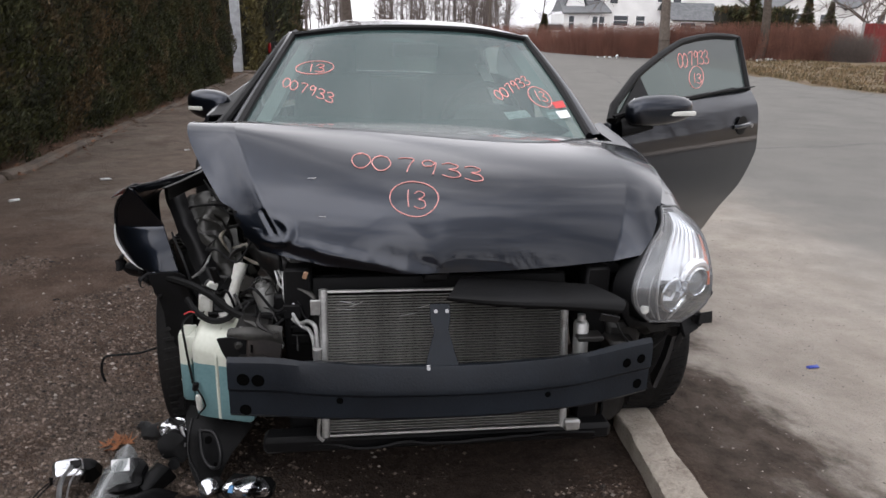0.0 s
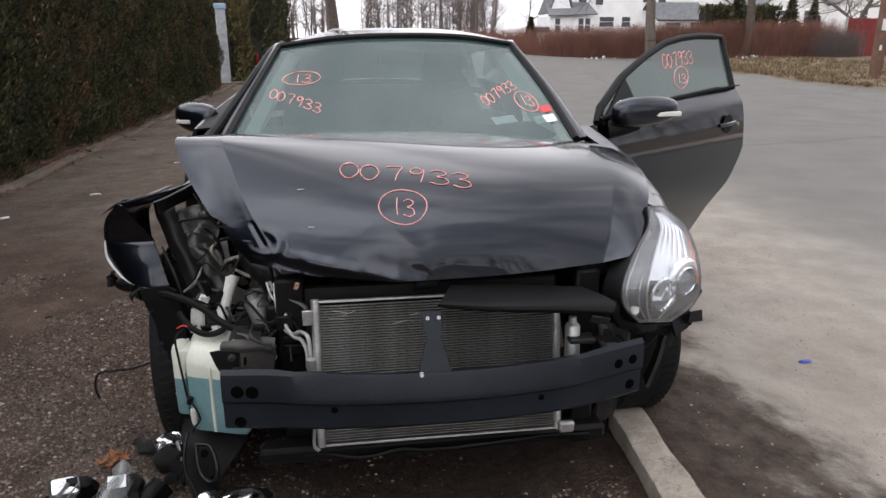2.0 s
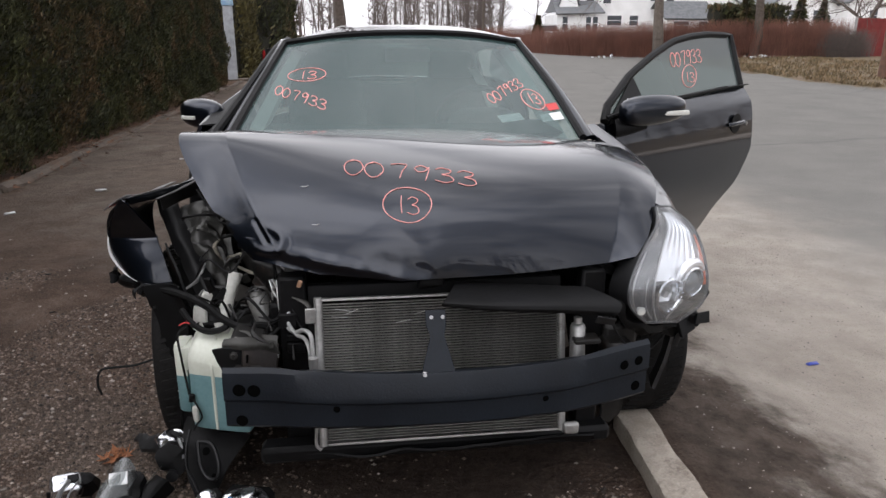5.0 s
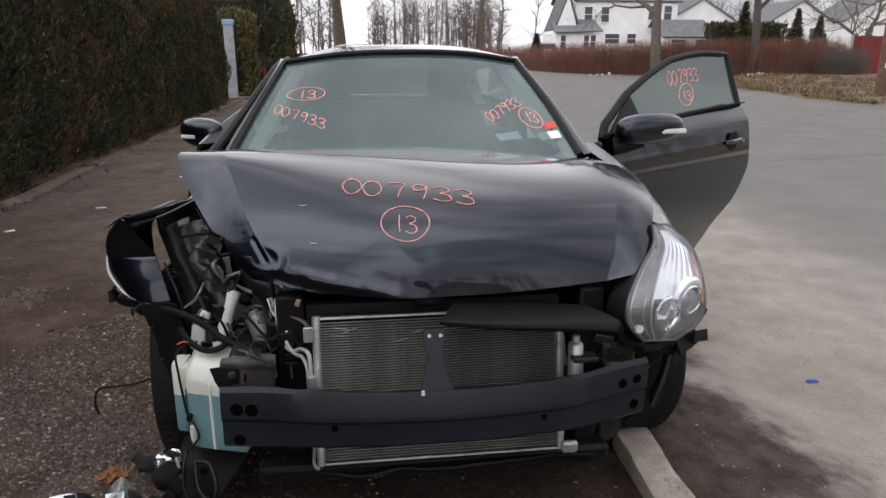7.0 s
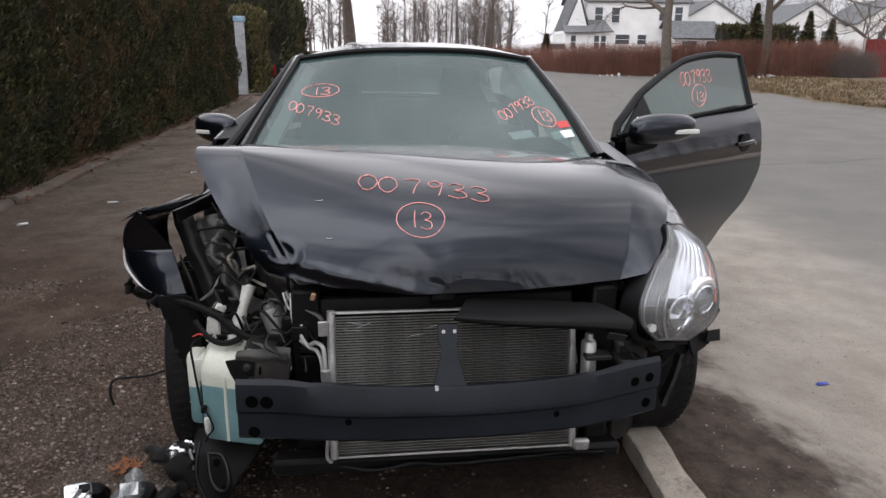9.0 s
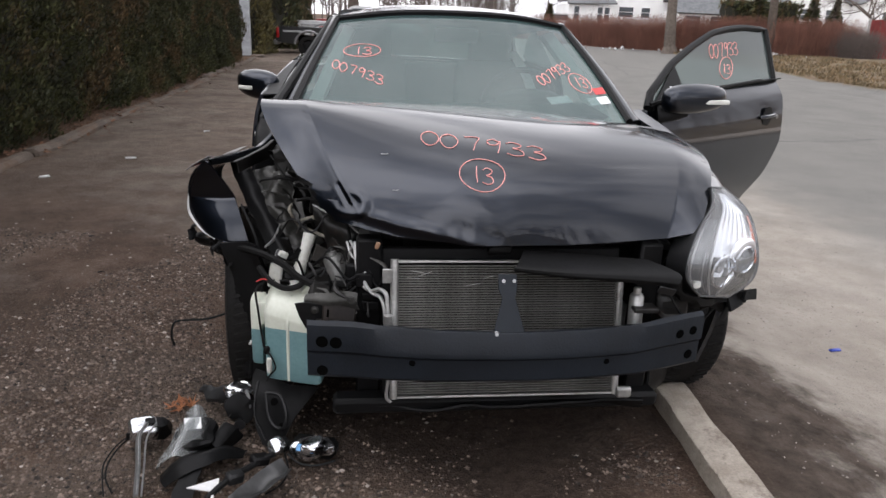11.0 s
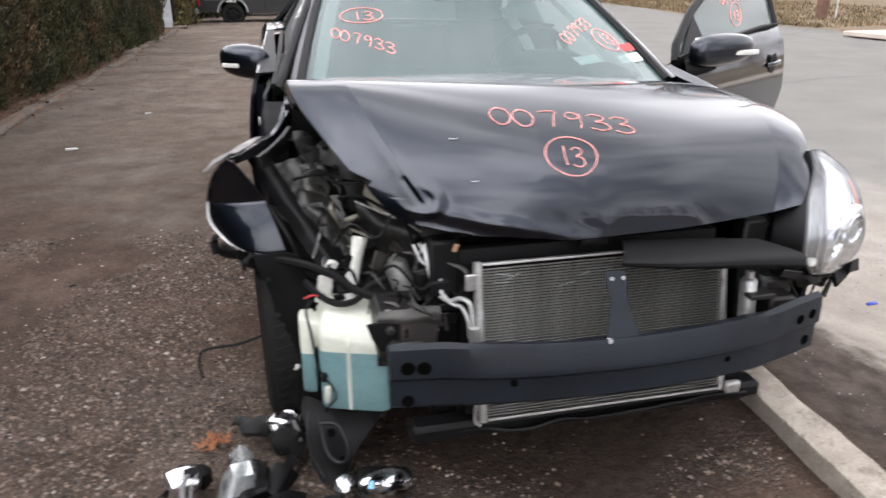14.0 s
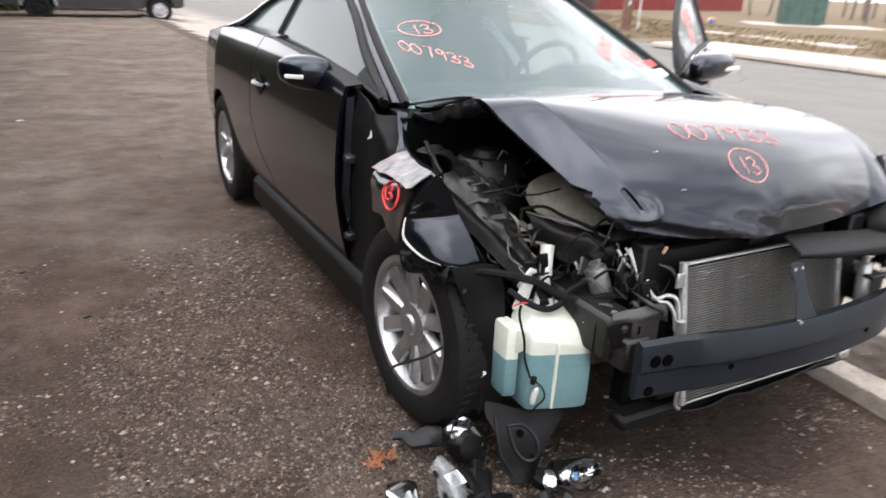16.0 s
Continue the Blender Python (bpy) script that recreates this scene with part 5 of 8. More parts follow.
LIP = [
    [(-0.880, 0.556, 0.888), (-0.876, 0.553, 0.885), (-0.872, 0.551, 0.882), (-0.868, 0.549, 0.880)],
    [(-0.920, 0.578, 0.825), (-0.895, 0.570, 0.828), (-0.865, 0.562, 0.832), (-0.838, 0.555, 0.838)],
    [(-0.942, 0.603, 0.768), (-0.900, 0.594, 0.768), (-0.850, 0.583, 0.768), (-0.800, 0.573, 0.773)],
    [(-0.942, 0.606, 0.750), (-0.899, 0.592, 0.748), (-0.848, 0.578, 0.750), (-0.792, 0.567, 0.753)],
    [(-0.938, 0.605, 0.700), (-0.895, 0.572, 0.695), (-0.840, 0.550, 0.698), (-0.772, 0.540, 0.700)],
    [(-0.900, 0.575, 0.652), (-0.870, 0.547, 0.645), (-0.820, 0.528, 0.642), (-0.755, 0.522, 0.645)],
    [(-0.845, 0.535, 0.632), (-0.825, 0.527, 0.630), (-0.790, 0.521, 0.625), (-0.745, 0.517, 0.622)],
]
part("fender_tip", grid(cage(LIP, 20, 44), 0.006), PAINT, fender_r, "glossy folded fender tip with scraped edge")
part("scraped_edge", tube([(-0.938, 0.598, 0.785), (-0.947, 0.604, 0.745), (-0.944, 0.606, 0.70), (-0.905, 0.577, 0.655), (-0.86, 0.545, 0.634)], [0.001, 0.003, 0.0045, 0.003, 0.001], 6, 26), WHITE, fender_r, "bare pale scrape")
part("top_flange", grid(cage([[(-0.878, 0.556, 0.889), (-0.842, 0.715, 0.874), (-0.806, 0.86, 0.864), (-0.766, 1.0, 0.866), (-0.705, 1.15, 0.925)], [(-0.862, 0.562, 0.887), (-0.826, 0.72, 0.872), (-0.79, 0.865, 0.862), (-0.75, 1.0, 0.864), (-0.69, 1.15, 0.92)], [(-0.858, 0.575, 0.868), (-0.818, 0.725, 0.850), (-0.782, 0.87, 0.842), (-0.742, 1.0, 0.845), (-0.685, 1.15, 0.90)]], 34, 6), 0.004), PAINT, fender_r)
part("inner_flange", crumple(grid(cage([[(-0.812, 0.66, 0.858), (-0.765, 0.80, 0.868), (-0.72, 0.95, 0.885)], [(-0.800, 0.665, 0.856), (-0.752, 0.80, 0.866), (-0.705, 0.95, 0.882)], [(-0.795, 0.67, 0.82), (-0.75, 0.81, 0.83), (-0.70, 0.95, 0.84)]], 26, 8), 0.004), 0.1, 0.008, 3), STEEL, fender_r, "bent inner flange")
part("hinge_pillar", grid(cage([[(-0.70, 1.16, 0.93), (-0.785, 1.18, 0.935), (-0.775, 1.30, 0.965), (-0.765, 1.43, 0.985)], [(-0.72, 1.05, 0.80), (-0.80, 1.07, 0.80), (-0.80, 1.25, 0.80), (-0.80, 1.43, 0.80)], [(-0.72, 1.08, 0.30), (-0.80, 1.09, 0.30), (-0.80, 1.25, 0.30), (-0.80, 1.43, 0.30)]], 20, 14), 0.01), PLASTIC, car, "black hinge pillar bared by the torn fender")
part("fender_stub", crumple(grid(cage([[(-0.694, 1.134, 0.945), (-0.715, 1.085, 0.90), (-0.735, 1.045, 0.855), (-0.748, 1.01, 0.815)], [(-0.715, 1.165, 0.945), (-0.737, 1.115, 0.90), (-0.757, 1.075, 0.855), (-0.770, 1.04, 0.815)]], 16, 5), 0.004), 0.05, 0.006, 2), PAINT, car, "bent strip of the torn fender")
part("hinge", block((0.04, 0.05, 0.03), m=pose(-0.815, 1.36, 0.74), bevel=0.006), GREYSTEEL, car, "bare steel door hinge")
part("hinge", block((0.04, 0.05, 0.03), m=pose(-0.815, 1.36, 0.44), bevel=0.006), STEEL, car)
part("pillar_scrape", slab([(0, 0), (0.03, 0.012), (0.025, 0.035), (0.017, 0.018)], 0.003, pose(-0.808, 1.20, 0.845, 90, 0, -85)), WHITE, car, "pale scrape")
part("bumper_bracket", crumple(tube([(-0.925, 0.63, 0.625), (-0.88, 0.595, 0.60), (-0.82, 0.56, 0.585), (-0.74, 0.52, 0.595)], [0.012, 0.018, 0.016, 0.012], 7, 22), 0.05, 0.02), PLASTIC, fender_r, "broken black plastic bracket")
shred = np.random.default_rng(21)
for i in range(18):
    t = shred.random()
    p = np.array([-0.935 + 0.17 * t, 0.60 - 0.07 * t, 0.655 - 0.05 * t + shred.normal(0, 0.012)])
    q = p + np.array([shred.normal(0.01, 0.03), shred.normal(0, 0.02), -shred.uniform(0.02, 0.07)])
    mid = (p + q) / 2 + shred.normal(0, 0.014, 3)
    part("torn_shred", crumple(tube([p, mid, q], [0.006, shred.uniform(0.006, 0.014), 0.003], 6, 10, flat=0.3), 0.03, 0.012, i), PLASTIC, fender_r, "torn black plastic shred")
liner = grid(cage([[(-0.83, 0.52, 0.62), (-0.80, 0.50, 0.45), (-0.79, 0.50, 0.20)], [(-0.72, 0.47, 0.64), (-0.70, 0.45, 0.45), (-0.70, 0.45, 0.18)]], 12, 10), 0.006)
part("wheel_liner", crumple(liner, 0.12, 0.02, 4), PLASTIC, car, "hanging black wheel liner")

# ---- wheels ----
def wheel(s, y, z=HUB, steer=0.0):
    """Tyre and twin-spoke alloy rim, facing outward on side s."""
    m = pose(XC + s * 0.765, y, z, 0, 0, steer) @ pose(0, 0, 0, 0, 90 * s, 0)
    r = 0.331
    tyre = lathe([(0.226, -0.095), (0.24, -0.107), (0.285, -0.110), (0.315, -0.102), (r - 0.004, -0.086), (r, -0.05), (r, 0.05), (r - 0.004, 0.086), (0.315, 0.102), (0.285, 0.110), (0.24, 0.107), (0.226, 0.095), (0.22, 0.0), (0.226, -0.095)], 64, m)
    w = holder("wheel", "", "")
    w.parent = car
    part("tyre", tyre, RUBBER, w)
    tread = bmesh.new()
    for i in range(64):
        for off in (-0.055, 0.055):
            block((0.026, 0.011, 0.05), m=m @ pose(0, 0, 0, 0, 0, i * 5.625 + off * 20) @ pose(r - 0.009, 0, off, 12 if off > 0 else -12), bevel=0, bm=tread)
    tagged(part("tread", tread, RUBBER, w), kind="stuff")
    part("rim", lathe([(0.226, 0.096), (0.232, 0.099), (0.222, 0.09), (0.205, 0.07), (0.198, 0.0), (0.200, -0.09), (0.19, -0.09), (0.188, 0.0), (0.196, 0.075), (0.21, 0.098), (0.226, 0.099)], 48, m), ALLOY, w)
    part("brake_disc", lathe([(0.0, 0.0), (0.15, 0.0), (0.15, 0.022), (0.0, 0.024)], 36, m @ pose(0, 0, 0.0)), STEEL, w)
    for i in range(5):
        for k in (-1, 1):
            sp = bmesh.new()
            block((0.165, 0.058, 0.030), m=m @ pose(0, 0, 0, 0, 0, 72 * i + 24 + 15 * k) @ pose(0.128, k * 0.004, 0.066, k * 14, -8, k * 6), bevel=0.007, bm=sp, segments=2, taper=0.8)
            part("spoke", sp, ALLOY, w)
    part("hub", lathe([(0.0, 0.095), (0.03, 0.093), (0.036, 0.085), (0.07, 0.08), (0.075, 0.05), (0.0, 0.05)], 30, m), ALLOY, w)
    return w


wheel(-1, AXLE_F, HUB, 4)
wheel(-1, AXLE_R)
wheel(1, AXLE_F, HUB - 0.02, 3)
wheel(1, AXLE_R, HUB - 0.02)

# ---- underbody and cabin ----
part("underbody", block((1.45, 3.3, 0.10), m=pose(XC, 2.75, 0.26), bevel=0.03), PLASTIC, car)
part("firewall", grid(cage([[(-0.72, 1.13, 0.93), (0.03, 1.10, 0.93), (0.77, 1.13, 0.93)], [(-0.72, 1.16, 0.25), (0.03, 1.2, 0.25), (0.77, 1.16, 0.25)]], 14, 12), 0.02), PLASTIC, car)
part("cowl", grid(cage([[(-0.72, 1.22, 0.945), (0.035, 1.05, 0.93), (0.78, 1.23, 0.935)], [(-0.70, 1.13, 0.93), (0.035, 0.98, 0.92), (0.79, 1.10, 0.925)]], 30, 8), 0.012), PLASTIC, car, "black plastic cowl under the windshield")
for x0, x1 in ((-0.10, 0.62), (-0.60, 0.02)):
    a, b = Vector((x1, 1.17, 0.945)), Vector((x0, 1.115, 0.952))
    wp = part("wiper", tube([a, (a + b) / 2 + Vector((0, -0.01, 0.018)), b], [0.012, 0.008, 0.006], 6, 12), PLASTIC, car)
    part("blade", tube([a + Vector((-0.12, -0.01, 0.012)), (a + b) / 2 + Vector((0, 0.0, 0.004)), b + Vector((-0.05, 0, -0.003))], 0.006, 5, 10), RUBBER, wp)
dash = grid(cage([[(-0.62, 1.34, 0.955), (0.035, 1.22, 0.955), (0.69, 1.34, 0.955)], [(-0.64, 1.58, 0.985), (0.035, 1.52, 0.975), (0.71, 1.58, 0.985)], [(-0.64, 1.72, 0.90), (0.035, 1.68, 0.90), (0.71, 1.72, 0.90)], [(-0.62, 1.70, 0.62), (0.035, 1.66, 0.62), (0.69, 1.70, 0.62)]], 20, 18), 0.02)
part("dashboard", dash, TRIM, car, "dark dashboard")
part("instrument_hood", lathe([(0.0, 0.05), (0.10, 0.045), (0.15, 0.02), (0.17, -0.02), (0.0, -0.02)], 24, pose(0.40, 1.62, 0.985) @ Matrix.Diagonal((1.0, 0.8, 1, 1))), TRIM, car)
sw = lathe([(0.172, -0.014), (0.19, -0.014), (0.196, 0.0), (0.19, 0.014), (0.172, 0.014), (0.166, 0.0), (0.172, -0.014)], 40, pose(0.40, 1.86, 0.945, -66))
steering = part("steering_wheel", sw, TRIM, car)
part("spokes", block((0.34, 0.05, 0.02), m=pose(0.40, 1.86, 0.94, -66), bevel=0.008), TRIM, steering)
part("column", tube([(0.40, 1.86, 0.945), (0.40, 1.62, 0.86)], 0.045, 12), TRIM, steering)
for x in (-0.33, 0.40):
    seat = part("seat", block((0.50, 0.52, 0.18), m=pose(x, 2.28, 0.46), bevel=0.06, segments=3), CLOTH, car)
    part("backrest", block((0.50, 0.17, 0.62), m=pose(x, 2.60, 0.80, -18), bevel=0.06, segments=3, taper=0.85), CLOTH, seat)
    part("headrest", block((0.26, 0.11, 0.17), m=pose(x, 2.73, 1.17, -14), bevel=0.04, segments=3), CLOTH, seat)
part("rear_seat", block((1.2, 0.25, 0.60), m=pose(XC, 3.30, 0.72, -22), bevel=0.06, segments=3), CLOTH, car)
part("cabin_floor", block((1.35, 2.2, 0.06), m=pose(XC, 2.4, 0.34), bevel=0.02), TRIM, car)
for k, s in ((0, -1), (-1, 1)):
    col = [Vector(p) for p in ws_pts[:, k]]
    strip = grid([[p + Vector((-s * 0.035, 0.05, -0.025)) for p in col], [p + Vector((-s * 0.075, 0.075, -0.045)) for p in col], [p + Vector((-s * 0.085, 0.13, -0.05)) for p in col]], 0.008)
    part("pillar_trim", strip, PILLARTRIM, car, "pale grey inner pillar trim")
part("seat_belt", grid(cage([[(0.50, 2.66, 1.16), (0.555, 2.66, 1.16)], [(0.56, 2.45, 1.0), (0.62, 2.45, 1.0)], [(0.60, 2.30, 0.80), (0.66, 2.30, 0.80)]], 4, 12), 0.002), PILLARTRIM, car)
part("rear_view_mirror", block((0.22, 0.03, 0.07), m=pose(0.08, 1.93, 1.255, 10), bevel=0.012, segments=2), TRIM, car)
part("headliner", grid(cage([[Vector(p) + Vector((0, 0.03, -0.03)) for p in r] for r in ROOF], 16, 14), 0.008), CLOTH, car)
part("parcel_shelf", block((1.25, 0.45, 0.03), m=pose(XC, 3.62, 1.0), bevel=0.01), CLOTH, car)

# ---- bared front end ----
BX = [-0.545, -0.42, -0.30, 0.0, 0.30, 0.45, 0.571]
BY = [0.072, 0.055, 0.032, -0.012, -0.004, 0.030, 0.066]
BT = [0.553, 0.553, 0.545, 0.545, 0.556, 0.566, 0.568]
BB = [0.388, 0.386, 0.388, 0.400, 0.404, 0.408, 0.412]
beam_curve = spline(np.stack([BX, BY, BT, BB], 1), 60)
rows = []
for x, y, t, b in beam_curve:
    end = max(0.0, min(1.0, (abs(x - 0.013) - 0.33) / 0.08))
    h = t - b
    deep = 0.055 - 0.025 * end
    prof = [(deep, t - 0.012), (0.02, t), (0.004 + 0.012 * (1 - end), t - 0.05 * h), (0.012 * (1 - end), t - 0.20 * h), (0.0, b + 0.62 * h), (0.0, b + 0.52 * h), (0.010, b + 0.45 * h), (0.010, b + 0.06 * h), (0.018, b), (deep, b + 0.012), (deep, t - 0.012)]
    rows.append([(x, y + dy, z) for dy, z in prof])
bb = grid(rows)
for ring in (0, -1):
    bb.faces.new([v for v in bb.verts if (Vector(v.co).x - rows[ring][0][0]) ** 2 < 1e-10][:10])
bmesh.ops.recalc_face_normals(bb, faces=bb.faces)
crumple(bb, 0.25, 0.005, 3)
beam_tree = BVHTree.FromBMesh(bb)
beam = part("bumper_beam", bb, BEAM, car, "bare dark steel bumper beam with bolt holes, scuffed")
HOLE = material("dark_hole", (0.003, 0.003, 0.003), rough=1.0, spec=0.0)
for x, f, r in ((-0.503, 0.67, 0.0165), (-0.466, 0.66, 0.0165), (-0.503, 0.13, 0.015), (-0.262, 0.38, 0.009), (0.27, 0.36, 0.008), (0.49, 0.70, 0.013), (0.535, 0.72, 0.013), (0.535, 0.22, 0.014)):
    t, b = (np.interp(x, beam_curve[:, 0], beam_curve[:, k]) for k in (2, 3))
    hit, nrm, _, _ = beam_tree.ray_cast(Vector((x, -0.5, b + f * (t - b))), Vector((0, 1, 0)))
    if nrm.y > 0:
        nrm = -nrm
    turn = nrm.to_track_quat("Z", "Y").to_matrix().to_4x4()
    part("bolt_hole", lathe([(0.0, 0.0), (r, 0.0), (r, 0.0015), (0.0, 0.0015)], 20, Matrix.Translation(hit + nrm * 0.0002) @ turn), HOLE, beam)
part("end_plate", block((0.10, 0.012, 0.12), m=pose(-0.50, 0.245, 0.47), bevel=0.003), STEEL, beam)
part("end_plate", block((0.10, 0.012, 0.12), m=pose(0.53, 0.245, 0.48), bevel=0.003), STEEL, beam)
part("crash_box", block((0.080, 0.10, 0.095), m=pose(-0.490, 0.19, 0.475), bevel=0.008), STEEL, beam)
part("crash_box", block((0.080, 0.10, 0.095), m=pose(0.52, 0.19, 0.485), bevel=0.008), STEEL, beam)

# condenser: flat tubes with dark fins between them, leaning back at the top
CX0, CX1, CZ0, CZ1 = -0.295, 0.348, 0.294, 0.672
cond_y = lambda z: 0.133 + (z - CZ0) * 0.19
condenser = part("condenser", grid([[(CX0, cond_y(CZ0) + 0.008, CZ0), (CX1, cond_y(CZ0) + 0.008, CZ0)], [(CX0, cond_y(CZ1) + 0.008, CZ1), (CX1, cond_y(CZ1) + 0.008, CZ1)]], 0.012), FIN, car, "dull aluminium condenser with fine horizontal tubes, scraped")
flat = block((CX1 - CX0, 0.010, 0.0030), bevel=0.001)
flat_me = bpy.data.meshes.new("flat_tube")
flat.to_mesh(flat_me)
flat.free()
flat_me.materials.append(TUBEALU)
for i in range(52):
    z = CZ0 + 0.006 + i * (CZ1 - CZ0 - 0.012) / 51
    ob = new("flat_tube", flat_me)
    ob.parent = condenser
    ob.matrix_basis = pose((CX0 + CX1) / 2, cond_y(z) - 0.003, z, -11)
for x in (CX0 - 0.010, CX1 + 0.010):
    part("header", tube([(x, cond_y(CZ0 - 0.01), CZ0 - 0.01), (x, cond_y(CZ1 + 0.012), CZ1 + 0.012)], 0.0115, 12), ALU, condenser)
for z in (CZ0 - 0.006, CZ1 + 0.006):
    part("end_strip", block((CX1 - CX0, 0.018, 0.006), m=pose((CX0 + CX1) / 2, cond_y(z), z, -11), bevel=0.001), ALU, condenser)
scrape = bmesh.new()
for x0, z0, x1, z1 in ((-0.26, 0.655, -0.22, 0.648), (-0.235, 0.640, -0.20, 0.652), (-0.27, 0.635, -0.23, 0.632), (-0.05, 0.632, -0.02, 0.640), (-0.10, 0.612, -0.06, 0.618)):
    tube([(x0, cond_y(z0) - 0.009, z0), (x1, cond_y(z1) - 0.009, z1)], 0.0008, 5, bm=scrape)
tagged(part("scratch", scrape, ALU, condenser), kind="stuff")
part("radiator", block((0.72, 0.03, 0.44), m=pose(0.02, 0.245, 0.48, -11), bevel=0.006), PLASTIC, car)
part("dryer_bottle", lathe([(0.0, 0.0), (0.018, 0.0), (0.0205, 0.01), (0.0205, 0.165), (0.016, 0.172), (0.011, 0.174), (0.011, 0.19), (0.0, 0.191)], 20, pose(0.383, 0.10, 0.440, -6)), ALU, car, "dull silver dryer bottle")
part("dryer_clamp", block((0.070, 0.048, 0.014), m=pose(0.400, 0.098, 0.575), bevel=0.003), STEEL, car)
part("lower_fitting", block((0.045, 0.02, 0.035), m=pose(0.378, 0.11, 0.30), bevel=0.006), ALU, car)
part("side_bracket", block((0.028, 0.008, 0.042), m=pose(-0.325, 0.19, 0.640), bevel=0.002), ALU, car, "pale aluminium bracket")
part("coolant_pipe", tube([(-0.415, 0.30, 0.705), (-0.412, 0.27, 0.655), (-0.398, 0.245, 0.602), (-0.372, 0.222, 0.582), (-0.347, 0.205, 0.594), (-0.328, 0.19, 0.585), (-0.324, 0.18, 0.55), (-0.322, 0.17, 0.50), (-0.322, 0.16, 0.44)], 0.0062, 8, 40), ALU, car, "bent aluminium pipe")
part("coolant_pipe", tube([(-0.392, 0.29, 0.70), (-0.385, 0.26, 0.65), (-0.388, 0.235, 0.605), (-0.366, 0.215, 0.578), (-0.345, 0.20, 0.572), (-0.333, 0.185, 0.545), (-0.331, 0.175, 0.50)], 0.0055, 8, 34), ALU, car, "bent aluminium pipe")
part("pipe_joint", lathe([(0.0, 0.0), (0.012, 0.0), (0.013, 0.045), (0.0, 0.046)], 12, pose(-0.322, 0.168, 0.485)), ALU, car)
part("coolant_pipe", tube([(-0.318, 0.14, 0.36), (-0.325, 0.135, 0.29), (-0.312, 0.13, 0.272)], 0.005, 7, 14), ALU, car)

# centre stay and shroud
stay = slab([(-0.046, 0), (0.044, 0), (0.034, 0.03), (0.016, 0.10), (0.022, 0.125), (0.022, 0.165), (-0.03, 0.165), (-0.03, 0.125), (-0.02, 0.10), (-0.040, 0.03)], 0.004, pose(-0.002, 0.020, 0.532, 66), 0.0012)
stay_ob = part("centre_stay", stay, BEAM, car, "flared dark steel stay with bright bolts")
for x, y, z in ((-0.017, 0.083, 0.664), (0.012, 0.083, 0.664), (-0.040, 0.018, 0.537)):
    part("bolt", lathe([(0.0, 0.008), (0.005, 0.008), (0.0058, 0.003), (0.0085, 0.002), (0.0085, 0.0)], 10, pose(x, y, z, 66)), ALLOY, stay_ob)
SHROUD = [
    [(0.060, 0.190, 0.716), (0.18, 0.185, 0.712), (0.30, 0.175, 0.706), (0.420, 0.16, 0.700)],
    [(0.020, 0.100, 0.704), (0.14, 0.082, 0.702), (0.30, 0.066, 0.699), (0.468, 0.055, 0.696)],
    [(0.010, 0.090, 0.696), (0.14, 0.066, 0.690), (0.30, 0.046, 0.685), (0.462, 0.030, 0.678)],
    [(0.015, 0.094, 0.688), (0.14, 0.070, 0.680), (0.30, 0.050, 0.672), (0.452, 0.034, 0.662)],
]
part("radiator_shroud", crumple(grid(cage(SHROUD, 40, 20), 0.004), 0.16, 0.003, 5), PLASTIC, car, "cracked grey-black plastic shroud over the radiator")
part("shroud_tab", block((0.05, 0.004, 0.022), m=pose(0.425, 0.028, 0.655, 20, 12, 0), bevel=0.001), GREYPLASTIC, car)
part("latch", crumple(block((0.07, 0.05, 0.03), m=pose(0.0, 0.235, 0.712), bevel=0.006), 0.05, 0.012, 2), PLASTIC, car)
part("support_post", block((0.075, 0.06, 0.50), m=pose(-0.375, 0.275, 0.48), bevel=0.008), PLASTIC, car)
part("support_post", block((0.07, 0.06, 0.50), m=pose(0.455, 0.24, 0.48), bevel=0.008), PLASTIC, car)
part("lower_support", block((1.0, 0.07, 0.05), m=pose(0.02, 0.20, 0.235), bevel=0.012), PLASTIC, car)
part("upper_support", tube([(-0.40, 0.40, 0.70), (-0.30, 0.36, 0.715), (0.0, 0.30, 0.72), (0.45, 0.32, 0.72), (0.62, 0.40, 0.74)], 0.022, 8, 24, flat=0.6), STEEL, car)
for x, z, h in ((-0.37, 0.53, 0.03), (-0.37, 0.56, 0.02), (-0.39, 0.61, 0.04)):
    part("support_rib", block((0.05, 0.012, h), m=pose(x, 0.238, z), bevel=0.003), PLASTIC, car)
part("air_dam", crumple(grid(cage([[(-0.36, 0.17, 0.24), (0.0, 0.13, 0.245), (0.46, 0.16, 0.25)], [(-0.38, 0.20, 0.205), (0.0, 0.18, 0.225), (0.48, 0.19, 0.205)]], 30, 6), 0.006), 0.1, 0.015, 7), PLASTIC, car, "broken black plastic air dam")

# frame rails, aprons and engine
part("frame_rail", block((0.10, 0.85, 0.13), m=pose(-0.50, 0.62, 0.50), bevel=0.012), STEEL, car)
part("frame_rail", block((0.10, 0.85, 0.13), m=pose(0.54, 0.62, 0.50), bevel=0.012), STEEL, car)
RUSTPLATE = material("rust_stained_steel", (0.042, 0.033, 0.029), (0.020, 0.017, 0.016), rough=0.55, metal=0.2, scale=16, bump=0.0006, wear=(0.090, 0.050, 0.036), wear_at=0.55)
rail_plate = part("rail_plate", crumple(block((0.092, 0.012, 0.115), m=pose(-0.462, 0.158, 0.528, -6, 4, 0), bevel=0.004), 0.06, 0.010, 3), RUSTPLATE, car, "stained rust-brown steel plate")
part("plate_slot", block((0.006, 0.004, 0.022), m=pose(-0.490, 0.150, 0.545, -6, 4, 0), bevel=0.001), HOLE, rail_plate)
